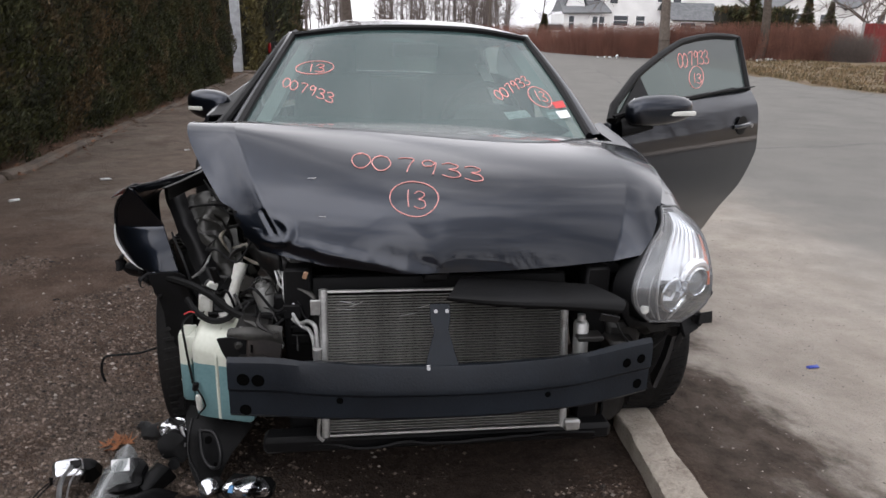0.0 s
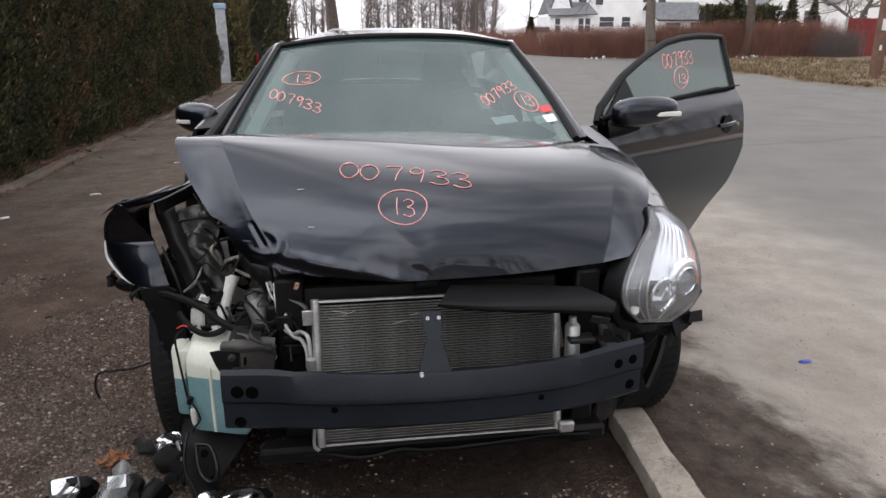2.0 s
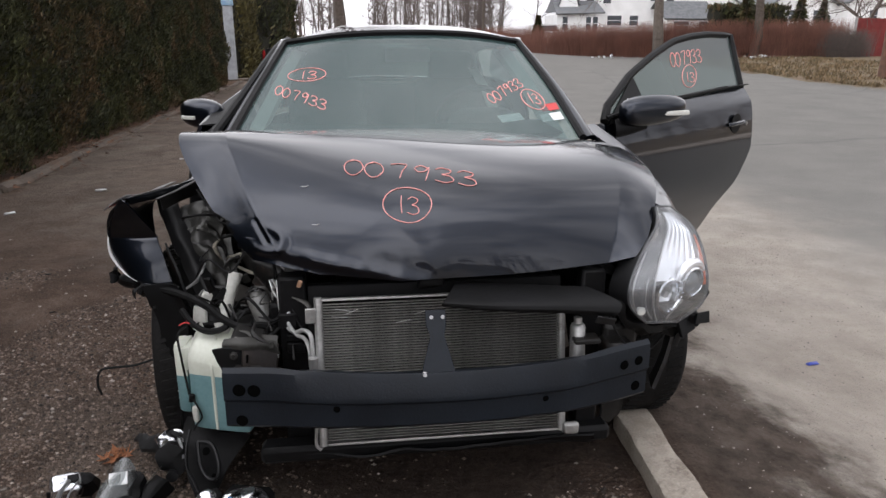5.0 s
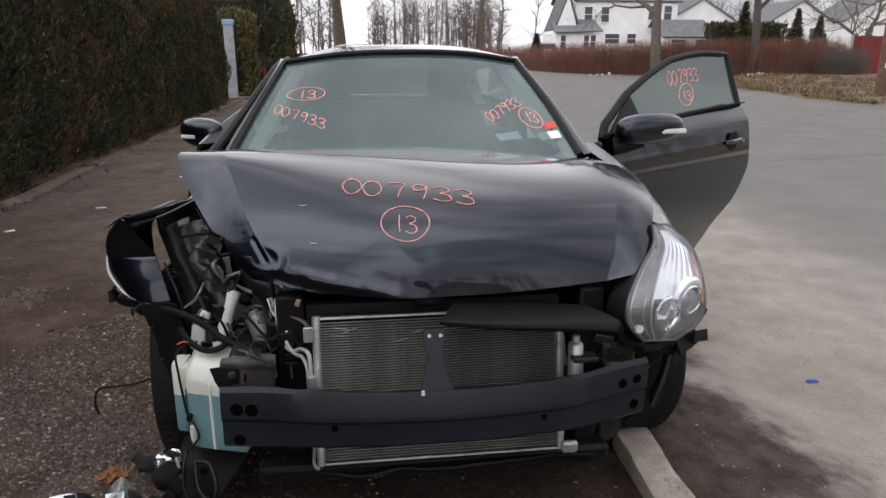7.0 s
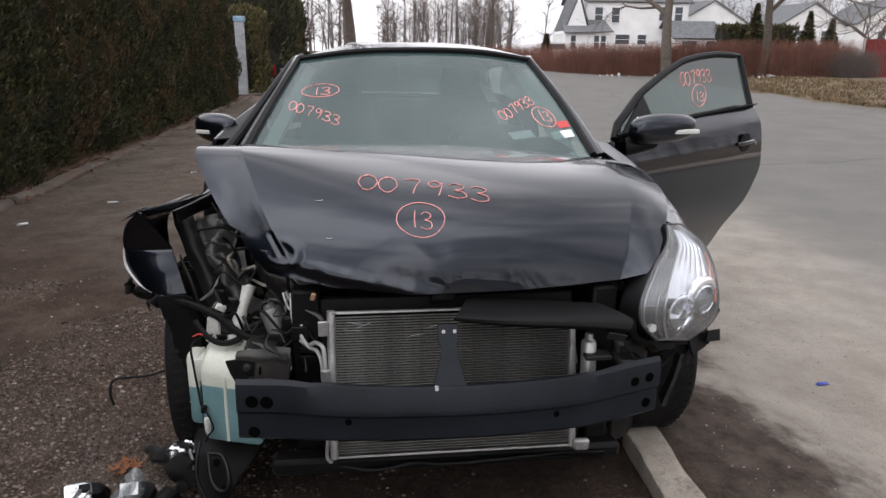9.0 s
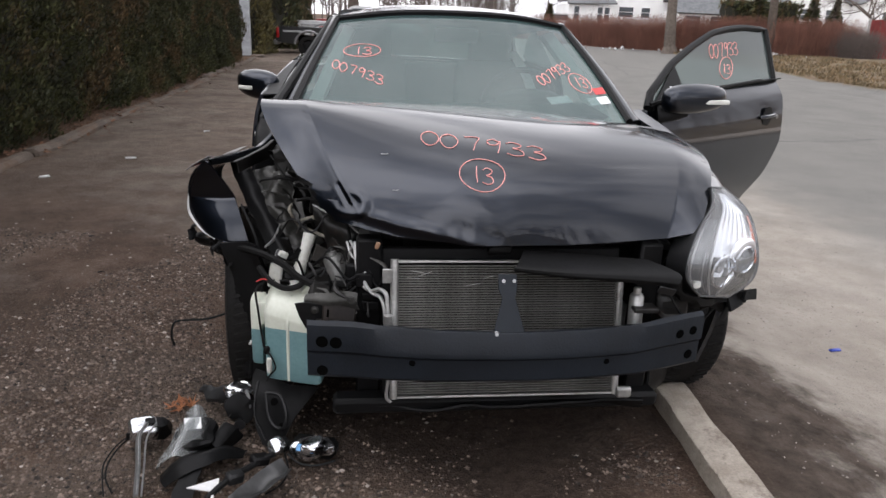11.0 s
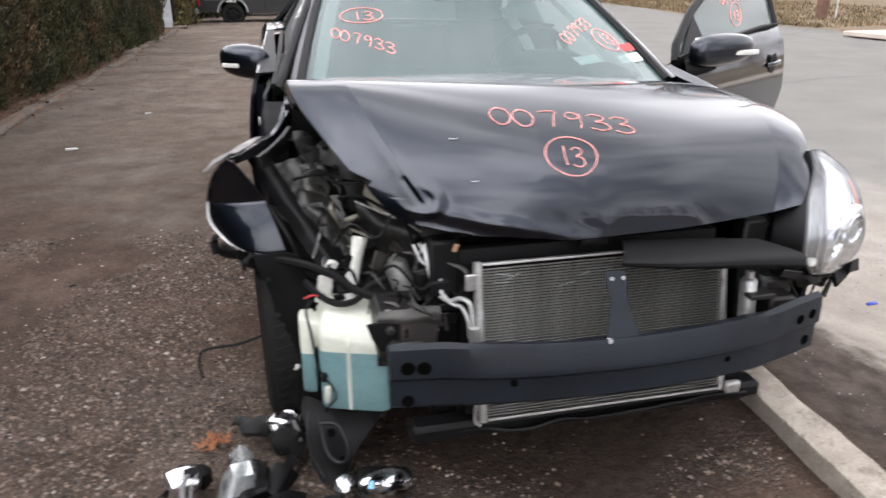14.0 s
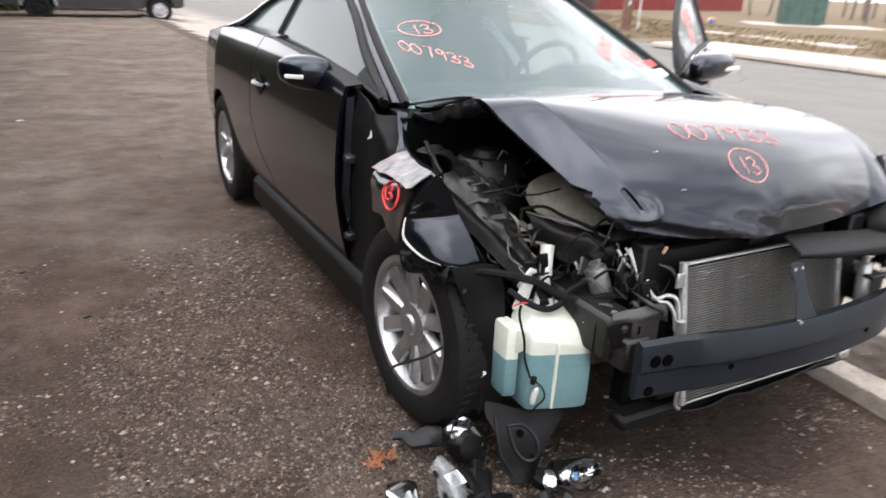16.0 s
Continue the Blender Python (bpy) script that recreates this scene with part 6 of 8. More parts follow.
part("plate_slot", block((0.006, 0.004, 0.016), m=pose(-0.488, 0.153, 0.515, -6, 4, 0), bevel=0.001), HOLE, rail_plate)
arm = grid(cage([[(-0.548, 0.185, 0.592), (-0.50, 0.172, 0.602), (-0.455, 0.160, 0.612), (-0.408, 0.150, 0.606)], [(-0.552, 0.172, 0.575), (-0.50, 0.158, 0.580), (-0.455, 0.146, 0.586), (-0.405, 0.140, 0.582)], [(-0.545, 0.170, 0.560), (-0.50, 0.156, 0.566), (-0.455, 0.146, 0.570), (-0.400, 0.140, 0.556)]], 30, 9), 0.005)
arm_ob = part("bracket_arm", crumple(arm, 0.06, 0.010, 5), GREYSTEEL, car, "bent grey steel bracket with a washer")
part("plate_bolt", lathe([(0.0, 0.008), (0.007, 0.008), (0.008, 0.003), (0.013, 0.002), (0.013, 0.0)], 14, pose(-0.425, 0.142, 0.586, 82)), GREYSTEEL, arm_ob)
plate = part("bracket_plate", slab([(-0.042, 0.032), (-0.010, 0.036), (0.036, 0.030), (0.036, -0.040), (-0.012, -0.042), (-0.030, -0.005)], 0.006, pose(-0.540, 0.172, 0.535, 86), 0.002), PLASTIC, car, "black bracket plate")
part("plate_bolt", lathe([(0.0, 0.008), (0.006, 0.008), (0.007, 0.003), (0.011, 0.002), (0.011, 0.0)], 12, pose(-0.526, 0.166, 0.548, 86)), GREYSTEEL, plate)
crumple_rail = grid(cage([[(-0.79, 0.82, 0.79), (-0.765, 0.65, 0.735), (-0.71, 0.56, 0.66), (-0.655, 0.50, 0.585), (-0.625, 0.46, 0.53)], [(-0.70, 0.80, 0.825), (-0.690, 0.64, 0.775), (-0.642, 0.55, 0.69), (-0.602, 0.48, 0.60), (-0.575, 0.44, 0.54)], [(-0.635, 0.80, 0.822), (-0.625, 0.66, 0.765), (-0.592, 0.56, 0.67), (-0.562, 0.49, 0.58), (-0.54, 0.45, 0.52)]], 60, 22), 0.006)
link("upper_rail", buckle(crumple(crumple_rail, 0.10, 0.03, 9), 0.06, 0.018, 4), GREYSTEEL, car, "crumpled bare grey upper rail", angle=24)
part("apron_sheet", buckle(grid(cage([[(-0.735, 0.95, 0.87), (-0.70, 0.80, 0.85), (-0.68, 0.70, 0.80)], [(-0.66, 0.95, 0.86), (-0.63, 0.80, 0.84), (-0.61, 0.70, 0.785)], [(-0.60, 0.95, 0.72), (-0.58, 0.80, 0.72), (-0.56, 0.70, 0.68)]], 34, 24), 0.004), 0.12, 0.06, 12), STEEL, car, "torn dark inner apron sheet")
part("black_liner_bar", crumple(grid(cage([[(-0.845, 0.80, 0.835), (-0.805, 0.70, 0.775), (-0.735, 0.57, 0.680), (-0.655, 0.445, 0.580)], [(-0.815, 0.79, 0.850), (-0.775, 0.69, 0.795), (-0.705, 0.56, 0.705), (-0.625, 0.44, 0.598)], [(-0.785, 0.81, 0.845), (-0.745, 0.71, 0.790), (-0.672, 0.58, 0.700), (-0.598, 0.46, 0.595)]], 34, 12), 0.006), 0.06, 0.006, 3), PLASTIC, car, "black plastic strip beside the crumpled rail")
part("grey_stay", crumple(grid(cage([[(-0.640, 0.66, 0.735), (-0.612, 0.59, 0.665), (-0.588, 0.50, 0.580)], [(-0.595, 0.65, 0.742), (-0.572, 0.58, 0.668), (-0.550, 0.49, 0.582)]], 6, 16), 0.005), 0.06, 0.004, 5), GREYSTEEL, car, "flat grey steel stay")
part("inner_liner", crumple(grid(cage([[(-0.78, 0.62, 0.72), (-0.745, 0.56, 0.66), (-0.70, 0.50, 0.57)], [(-0.77, 0.64, 0.60), (-0.74, 0.58, 0.55), (-0.69, 0.52, 0.48)]], 20, 10), 0.006), 0.12, 0.02, 3), PLASTIC, car)
for k, (p, q) in enumerate((((-0.73, 0.66, 0.765), (-0.63, 0.60, 0.755)), ((-0.70, 0.60, 0.73), (-0.60, 0.55, 0.70)), ((-0.64, 0.57, 0.74), (-0.575, 0.50, 0.655)), ((-0.68, 0.70, 0.80), (-0.60, 0.66, 0.80)))):
    p, q = Vector(p), Vector(q)
    part("folded_edge", crumple(tube([p, (p + q) / 2 + Vector((0.01, -0.01, 0.02)), q], [0.002, 0.009, 0.003], 5, 14, flat=0.35), 0.03, 0.012, k), (GREYSTEEL, STEEL)[k % 2], car)
part("prop_rod", tube([(-0.715, 0.58, 0.815), (-0.70, 0.535, 0.832), (-0.65, 0.535, 0.838), (-0.595, 0.545, 0.832)], 0.0045, 6, 20), PLASTIC, car, "thin black rod")
part("strut_tower", lathe([(0.0, 0.92), (0.04, 0.92), (0.05, 0.90), (0.09, 0.90), (0.115, 0.87), (0.125, 0.75), (0.13, 0.5)], 28, pose(-0.54, AXLE_F + 0.05, -0.05)), STEEL, car)
part("strut_tower", lathe([(0.0, 0.92), (0.04, 0.92), (0.05, 0.90), (0.09, 0.90), (0.115, 0.87), (0.125, 0.75), (0.13, 0.5)], 28, pose(0.58, AXLE_F + 0.05, -0.05)), STEEL, car)
part("apron", grid(cage([[(-0.66, 0.50, 0.50), (-0.66, 0.8, 0.68), (-0.66, 1.12, 0.6)], [(-0.62, 0.50, 0.30), (-0.62, 0.8, 0.30), (-0.62, 1.12, 0.3)]], 14, 8), 0.008), PLASTIC, car)
part("apron", grid(cage([[(0.70, 0.42, 0.80), (0.70, 0.8, 0.86), (0.70, 1.12, 0.86)], [(0.66, 0.42, 0.30), (0.66, 0.8, 0.30), (0.66, 1.12, 0.3)]], 14, 8), 0.008), PLASTIC, car)
engine = part("engine", crumple(block((0.70, 0.46, 0.46), m=pose(0.08, 0.72, 0.60), bevel=0.05, segments=2), 0.15, 0.03, 5), STEEL, car, "grimy dark engine block")
part("engine_cover", crumple(block((0.52, 0.34, 0.06), m=pose(0.08, 0.74, 0.86), bevel=0.02, segments=2), 0.2, 0.02), PLASTIC, engine)
part("intake_hose", tube([(-0.30, 0.46, 0.66), (-0.33, 0.52, 0.76), (-0.25, 0.62, 0.82), (-0.10, 0.68, 0.82)], 0.035, 12, 24), PLASTIC, engine)
KHAKI = material("dull_khaki_plastic", (0.25, 0.23, 0.185), (0.13, 0.12, 0.09), rough=0.55, scale=9, wear=(0.08, 0.07, 0.055), wear_at=0.6)
cover = grid(cage([[(-0.515, 0.66, 0.765), (-0.505, 0.665, 0.80), (-0.44, 0.66, 0.83), (-0.34, 0.62, 0.845)], [(-0.525, 0.61, 0.745), (-0.505, 0.605, 0.785), (-0.435, 0.575, 0.81), (-0.335, 0.54, 0.82)], [(-0.505, 0.56, 0.722), (-0.475, 0.535, 0.745), (-0.415, 0.495, 0.765), (-0.335, 0.46, 0.775)], [(-0.47, 0.515, 0.70), (-0.445, 0.49, 0.712), (-0.40, 0.455, 0.72), (-0.335, 0.42, 0.73)]], 26, 24), 0.008)
base_box = grid(cage([[(-0.545, 0.60, 0.735), (-0.50, 0.535, 0.725), (-0.43, 0.465, 0.712), (-0.375, 0.40, 0.695)], [(-0.550, 0.575, 0.715), (-0.51, 0.505, 0.70), (-0.445, 0.435, 0.685), (-0.39, 0.375, 0.665)], [(-0.535, 0.57, 0.64), (-0.50, 0.50, 0.62), (-0.44, 0.44, 0.60), (-0.39, 0.39, 0.59)]], 30, 16), 0.006)
part("air_box_base", crumple(base_box, 0.09, 0.016, 8), STEEL, car, "cracked dark lower half of the air box")
# bright strip painted in for the light along the box's top edge
part("lit_edge", crumple(tube([(-0.552, 0.60, 0.738), (-0.50, 0.52, 0.727), (-0.44, 0.45, 0.715), (-0.392, 0.385, 0.690), (-0.388, 0.365, 0.63)], [0.002, 0.004, 0.003, 0.004, 0.002], 6, 30), 0.05, 0.008, 2), ALU, car, "pale strip for the air box base's lit edge")
part("air_box", crumple(cover, 0.14, 0.010, 4), KHAKI, car, "dull khaki plastic air box, cracked")
GREYALU = material("grey_cast_metal", (0.24, 0.24, 0.23), (0.13, 0.13, 0.125), rough=0.45, metal=0.5, scale=18)
part("canister", lathe([(0.0, 0.0), (0.029, 0.0), (0.031, 0.004), (0.031, 0.10), (0.027, 0.106), (0.018, 0.107), (0.016, 0.118), (0.0, 0.118)], 20, pose(-0.448, 0.338, 0.545, -8, -20)), GREYALU, car, "small grey metal canister")
part("canister_bolt", lathe([(0.0, 0.012), (0.009, 0.012), (0.012, 0.0), (0.016, 0.0)], 10, pose(-0.458, 0.325, 0.575, 80)), CHROME, car)
part("relay_box", crumple(block((0.075, 0.05, 0.07), m=pose(-0.405, 0.30, 0.61), bevel=0.008), 0.06, 0.01), PLASTIC, car)
for k, pts in enumerate([
    [(-0.44, 0.32, 0.70), (-0.425, 0.295, 0.665), (-0.405, 0.29, 0.655), (-0.39, 0.295, 0.68), (-0.405, 0.30, 0.705), (-0.425, 0.30, 0.69), (-0.44, 0.31, 0.63)],
    [(-0.43, 0.30, 0.71), (-0.415, 0.285, 0.68), (-0.41, 0.28, 0.64)],
]):
    part("steel_line", tube(pts, 0.004, 6, 30), ALU, car)
part("broken_clip", block((0.012, 0.006, 0.022), m=pose(-0.352, 0.235, 0.715, 10, 20, 0), bevel=0.002), material("tan_plastic", (0.45, 0.27, 0.17), rough=0.5), car)

# crumpled bits of steel and plastic between hood edge and fender
r = np.random.default_rng(5)
for i in range(46):
    p = np.array([r.uniform(-0.70, -0.46), r.uniform(0.42, 0.78), 0.0])
    p[2] = 0.56 + 0.26 * (p[1] - 0.42) / 0.36 + r.normal(0, 0.03)
    q = p + r.normal(0, 0.06, 3)
    m = (p + q) / 2 + r.normal(0, 0.02, 3)
    part("bent_strip", tube([p, m, q], [0.003, r.uniform(0.004, 0.010), 0.003], 5, 9, flat=r.uniform(0.2, 0.8)), (GREYSTEEL, PLASTIC, STEEL, ALU, KHAKI)[i % 5], car)
for i in range(16):
    p = Vector((r.uniform(-0.64, -0.40), r.uniform(0.34, 0.60), r.uniform(0.55, 0.68)))
    b = crumple(block((r.uniform(0.015, 0.05), r.uniform(0.004, 0.012), r.uniform(0.015, 0.05)), m=Matrix.Translation(p) @ Euler(r.uniform(-0.6, 0.6, 3)).to_matrix().to_4x4(), bevel=0.0015), 0.025, 0.014, i)
    part("broken_bracket", b, (PLASTIC, STEEL, GREYSTEEL, PLASTIC)[i % 4], car)

for i in range(26):
    p = np.array([r.uniform(-0.53, -0.37), r.uniform(0.21, 0.33), r.uniform(0.50, 0.70)])
    q = p + r.normal(0, 0.035, 3)
    part("bent_strip", tube([p, (p + q) / 2 + r.normal(0, 0.012, 3), q], [0.002, r.uniform(0.003, 0.008), 0.002], 5, 8, flat=r.uniform(0.25, 0.9)), (PLASTIC, GREYSTEEL, STEEL, PLASTIC, ALU, STEEL)[i % 6], car)
for i in range(7):
    p = np.array([r.uniform(-0.66, -0.40), r.uniform(0.30, 0.52), r.uniform(0.56, 0.72)])
    q = p + np.array([r.uniform(0.06, 0.16), r.normal(0, 0.05), r.normal(0, 0.06)])
    part("loose_wire", tube([p, p * 0.7 + q * 0.3 + [0, -0.02, 0.035], p * 0.3 + q * 0.7 + [0, -0.02, -0.03], q], r.uniform(0.0022, 0.0042), 6, 22), PLASTIC, car)

# washer tank, white above and blue-green with fluid below
PLAN = [(-0.688, 0.45), (-0.690, 0.336), (-0.620, 0.310), (-0.517, 0.275), (-0.505, 0.37), (-0.535, 0.44), (-0.60, 0.46)]


def plan_ring(z, k=1.0, cx=-0.615, cy=0.385, drop=0.0):
    out = []
    for x, y in PLAN:
        px, py = cx + (x - cx) * k, cy + (y - cy) * k
        out.append((px, py, z - drop * max(0.0, (0.40 - py) / 0.1)))
    return [Vector(p) for p in out]


def smooth_ring(r, n=60):
    for k in (0.10, 0.25):
        r = [p for a, b in zip(r, r[1:] + r[:1]) for p in (a.lerp(b, k), a.lerp(b, 1 - k))]
    return r


def solid(rings):
    b = grid([smooth_ring(r) + [smooth_ring(r)[0]] for r in rings])
    bmesh.ops.remove_doubles(b, verts=b.verts[:], dist=1e-5)
    bmesh.ops.holes_fill(b, edges=b.edges[:], sides=0)
    bmesh.ops.recalc_face_normals(b, faces=b.faces)
    return b


tank = part("washer_tank", solid([plan_ring(0.246, 0.93), plan_ring(0.254, 1.0), plan_ring(0.34, 1.01), plan_ring(0.420, 1.0)]), TANKLOW, car, "milky plastic washer tank, blue-green fluid inside")
part("tank_top", solid([plan_ring(0.4205, 1.0), plan_ring(0.440, 1.0), plan_ring(0.492, 0.995, drop=0.045), plan_ring(0.500, 0.985, drop=0.047), plan_ring(0.524, 0.80, cy=0.41, drop=0.05), plan_ring(0.530, 0.66, cy=0.425, drop=0.045)]), TANKTOP, tank, "milky white upper half")
lobe = lambda z, k=1.0: [Vector((-0.712 + (x + 0.712) * k, 0.42 + (y - 0.42) * k, z)) for x, y in ((-0.690, 0.455), (-0.734, 0.455), (-0.736, 0.380), (-0.699, 0.368))]
part("tank_lobe", solid([lobe(0.275, 0.85), lobe(0.285), lobe(0.395)]), TANKLOW, tank)
part("lobe_top", solid([lobe(0.3955), lobe(0.478), lobe(0.490, 0.9)]), TANKTOP, tank, "milky white upper half")
part("lobe_bridge", block((0.05, 0.075, 0.075), m=pose(-0.690, 0.405, 0.450), bevel=0.012, segments=2), TANKTOP, tank)
part("tank_seam", tube([(-0.617, 0.312, 0.250), (-0.617, 0.309, 0.33), (-0.616, 0.309, 0.42), (-0.616, 0.310, 0.448), (-0.614, 0.335, 0.482), (-0.61, 0.37, 0.510)], 0.0055, 6, 24), TANKTOP, tank)
part("filler_neck", tube([(-0.604, 0.405, 0.515), (-0.596, 0.42, 0.55), (-0.585, 0.435, 0.58), (-0.570, 0.455, 0.625), (-0.556, 0.477, 0.673)], [0.034, 0.026, 0.019, 0.017, 0.021], 14, 26), WHITEPLASTIC, tank, "white plastic filler neck")
part("hanger", crumple(block((0.035, 0.014, 0.085), m=pose(-0.662, 0.43, 0.555, 10, 10, 0), bevel=0.005), 0.05, 0.008, 2), WHITEPLASTIC, tank)
part("hanger", block((0.03, 0.012, 0.07), m=pose(-0.645, 0.44, 0.60, 15, 25, 0), bevel=0.005), WHITEPLASTIC, tank)
part("pump", lathe([(0.0, 0.0), (0.007, 0.0), (0.009, 0.012), (0.009, 0.035), (0.005, 0.042), (0.0, 0.042)], 14, pose(-0.676, 0.322, 0.275, 8)), WHITEPLASTIC, tank, "white washer pump")
part("connector", block((0.016, 0.014, 0.024), m=pose(-0.682, 0.318, 0.352, 0, 12, 20), bevel=0.003), PLASTIC, tank)
part("connector", block((0.016, 0.012, 0.022), m=pose(-0.675, 0.312, 0.318, 0, 8, 10), bevel=0.003), WHITEPLASTIC, tank)
part("tank_bracket", crumple(block((0.045, 0.02, 0.03), m=pose(-0.525, 0.295, 0.51, 0, 20, 0), bevel=0.004), 0.04, 0.01), TANKTOP, tank)

# wiring
WIRE = material("black_wire_sleeve", (0.007, 0.007, 0.007), rough=0.6, spec=0.15, scale=60, bump=0.001, bump_scale=300)
for name, rad, pts in (
    ("wiring_loom", 0.011, [(-0.83, 0.55, 0.615), (-0.72, 0.46, 0.62), (-0.64, 0.40, 0.605), (-0.585, 0.37, 0.57), (-0.53, 0.34, 0.555), (-0.47, 0.31, 0.57), (-0.42, 0.28, 0.575)]),
    ("wiring_loom", 0.009, [(-0.71, 0.43, 0.58), (-0.675, 0.385, 0.555), (-0.63, 0.362, 0.538), (-0.585, 0.36, 0.545), (-0.55, 0.37, 0.575), (-0.50, 0.36, 0.60)]),
    ("wire", 0.0035, [(-0.69, 0.395, 0.545), (-0.713, 0.365, 0.53), (-0.706, 0.345, 0.47), (-0.700, 0.342, 0.41), (-0.690, 0.325, 0.36)]),
    ("wire", 0.0025, [(-0.690, 0.325, 0.36), (-0.665, 0.300, 0.335), (-0.655, 0.298, 0.30), (-0.672, 0.305, 0.275), (-0.685, 0.315, 0.25)]),
    ("wire", 0.004, [(-0.53, 0.28, 0.545), (-0.49, 0.235, 0.535), (-0.465, 0.215, 0.565), (-0.43, 0.225, 0.58), (-0.40, 0.25, 0.60)]),
    ("wire", 0.003, [(-0.745, 0.49, 0.60), (-0.757, 0.495, 0.45), (-0.75, 0.47, 0.30), (-0.76, 0.46, 0.18)]),
    ("wire", 0.004, [(-0.82, 0.55, 0.38), (-0.90, 0.55, 0.355), (-0.96, 0.548, 0.352), (-1.005, 0.545, 0.345), (-1.018, 0.543, 0.30), (-1.012, 0.545, 0.262)]),
    ("wire", 0.003, [(-0.70, 0.74, 0.87), (-0.62, 0.62, 0.80), (-0.56, 0.56, 0.80), (-0.48, 0.54, 0.815)]),
    ("wire", 0.005, [(-0.60, 0.56, 0.76), (-0.55, 0.52, 0.775), (-0.49, 0.50, 0.745), (-0.44, 0.42, 0.72), (-0.43, 0.37, 0.65)]),
    ("wire", 0.003, [(0.45, 0.10, 0.66), (0.49, 0.08, 0.58), (0.56, 0.11, 0.52), (0.63, 0.18, 0.50), (0.70, 0.24, 0.52)]),
):
    part(name, tube(pts, rad, 7, 40), WIRE, car)
part("red_wire", tube([(-0.715, 0.40, 0.545), (-0.69, 0.385, 0.558), (-0.65, 0.37, 0.548)], 0.0022, 5, 14), RED, car)
for x, y, z, a in ((-0.76, 0.50, 0.285, 10), (-0.748, 0.47, 0.305, 40), (-0.755, 0.50, 0.245, 70)):
    part("white_connector", block((0.022, 0.012, 0.020), m=pose(x, y, z, a, 20, a), bevel=0.003), WHITEPLASTIC, car)

# ---- remaining headlamp and its corner ----
LAMP = [
    [(0.659, 0.300, 0.879), (0.671, 0.299, 0.879), (0.689, 0.308, 0.877), (0.710, 0.325, 0.873)],
    [(0.647, 0.260, 0.833), (0.681, 0.259, 0.833), (0.719, 0.268, 0.830), (0.763, 0.285, 0.825)],
    [(0.590, 0.200, 0.786), (0.647, 0.202, 0.785), (0.710, 0.216, 0.779), (0.781, 0.240, 0.770)],
    [(0.516, 0.100, 0.725), (0.592, 0.112, 0.719), (0.683, 0.148, 0.703), (0.790, 0.205, 0.680)],
    [(0.521, 0.100, 0.660), (0.591, 0.110, 0.654), (0.675, 0.143, 0.639), (0.772, 0.195, 0.615)],
    [(0.582, 0.130, 0.596), (0.614, 0.133, 0.594), (0.653, 0.151, 0.585), (0.699, 0.180, 0.571)],
]
lamp_pts = cage(LAMP, 30, 40)
LAMPGREY = material("grey_lamp_bezel", (0.07, 0.072, 0.075), (0.04, 0.042, 0.045), rough=0.35, scale=14, coat=0.3)
LAMPWHITE = material("bright_lamp_reflector", (0.88, 0.89, 0.91), (0.78, 0.79, 0.81), rough=0.22, metal=0.55, scale=20)


def inside(k, j, deep, sway=0.0):
    """A point behind the lens: row, column and how deep it lies."""
    return Vector(lamp_pts[k][j]) + Vector((0.53 * deep + sway, deep, -0.37 * deep))


headlamp = part("headlamp", grid([[inside(k, j, 0.105) for j in range(1, 29)] for k in range(1, 39)], 0.006), LAMPGREY, car, "clear headlamp with chrome projector, still in place")
lens = part("lens", grid(lamp_pts, 0.004), LENS, headlamp, "clear scuffed plastic lens")
lens.visible_shadow = False
rimb = bmesh.new()
loop = [*lamp_pts[0], *lamp_pts[1:, -1], *lamp_pts[-1][::-1][1:], *lamp_pts[::-1, 0][1:]]
tube([Vector(p) + Vector((0, 0.006, 0)) for p in loop], 0.0045, 6, bm=rimb)
part("lens_rim", rimb, LAMPGREY, headlamp)
sidewall = bmesh.new()
for edge in (lamp_pts[:, 0], lamp_pts[:, -1], lamp_pts[0], lamp_pts[-1]):
    grid([[Vector(p) + Vector((0, 0.008, 0)) for p in edge], [Vector(p) + Vector((-0.01, 0.11, -0.03)) for p in edge]], 0.004, sidewall)
part("housing", sidewall, GREYPLASTIC, headlamp)
# grey fairing towards the grille with a bright edge and a small reflector
part("inner_panel", grid([[inside(k, j, 0.014 + 0.004 * math.sin(j)) for j in range(0, 10)] for k in range(13, 40)], 0.004), LAMPGREY, headlamp, "grey inner fairing of the lamp")
part("chrome_rib", tube([inside(k, 9, 0.008) for k in range(2, 39)], 0.003, 6), ALLOY, headlamp)
part("chrome_rib", tube([inside(k, 1, 0.010) for k in range(16, 37)], 0.0025, 6), ALLOY, headlamp)
part("chrome_rib", tube([inside(k, 6, 0.008) for k in range(22, 38)], 0.002, 6), ALLOY, headlamp)
part("small_reflector", lathe([(0.0, 0.012), (0.011, 0.008), (0.014, 0.0), (0.0, 0.0)], 14, Matrix.Translation(inside(33, 3, 0.012)) @ pose(0, 0, 0, 90)), WHITEPLASTIC, headlamp)
# fluted bright bowl above the projector
bowl = []
for k in range(2, 24):
    bowl.append([inside(k, j, 0.022 + 0.022 * math.sin(math.pi * (j - 9) / 20.0) + 0.0022 * math.sin(j * 2.2 + k * 0.1)) for j in range(9, 28)])
part("bowl", grid(bowl, 0.004), LAMPWHITE, headlamp, "fluted bright reflector bowl")
part("lower_bezel", grid([[inside(k, j, 0.045) for j in range(9, 29)] for k in range(30, 40)], 0.004), LAMPGREY, headlamp)
part("lower_rib", tube([inside(k, 20 - (k - 29) // 2, 0.03) for k in range(29, 39)], 0.003, 6), ALLOY, headlamp)
aim = Matrix.Rotation(radians(24), 4, "Z")
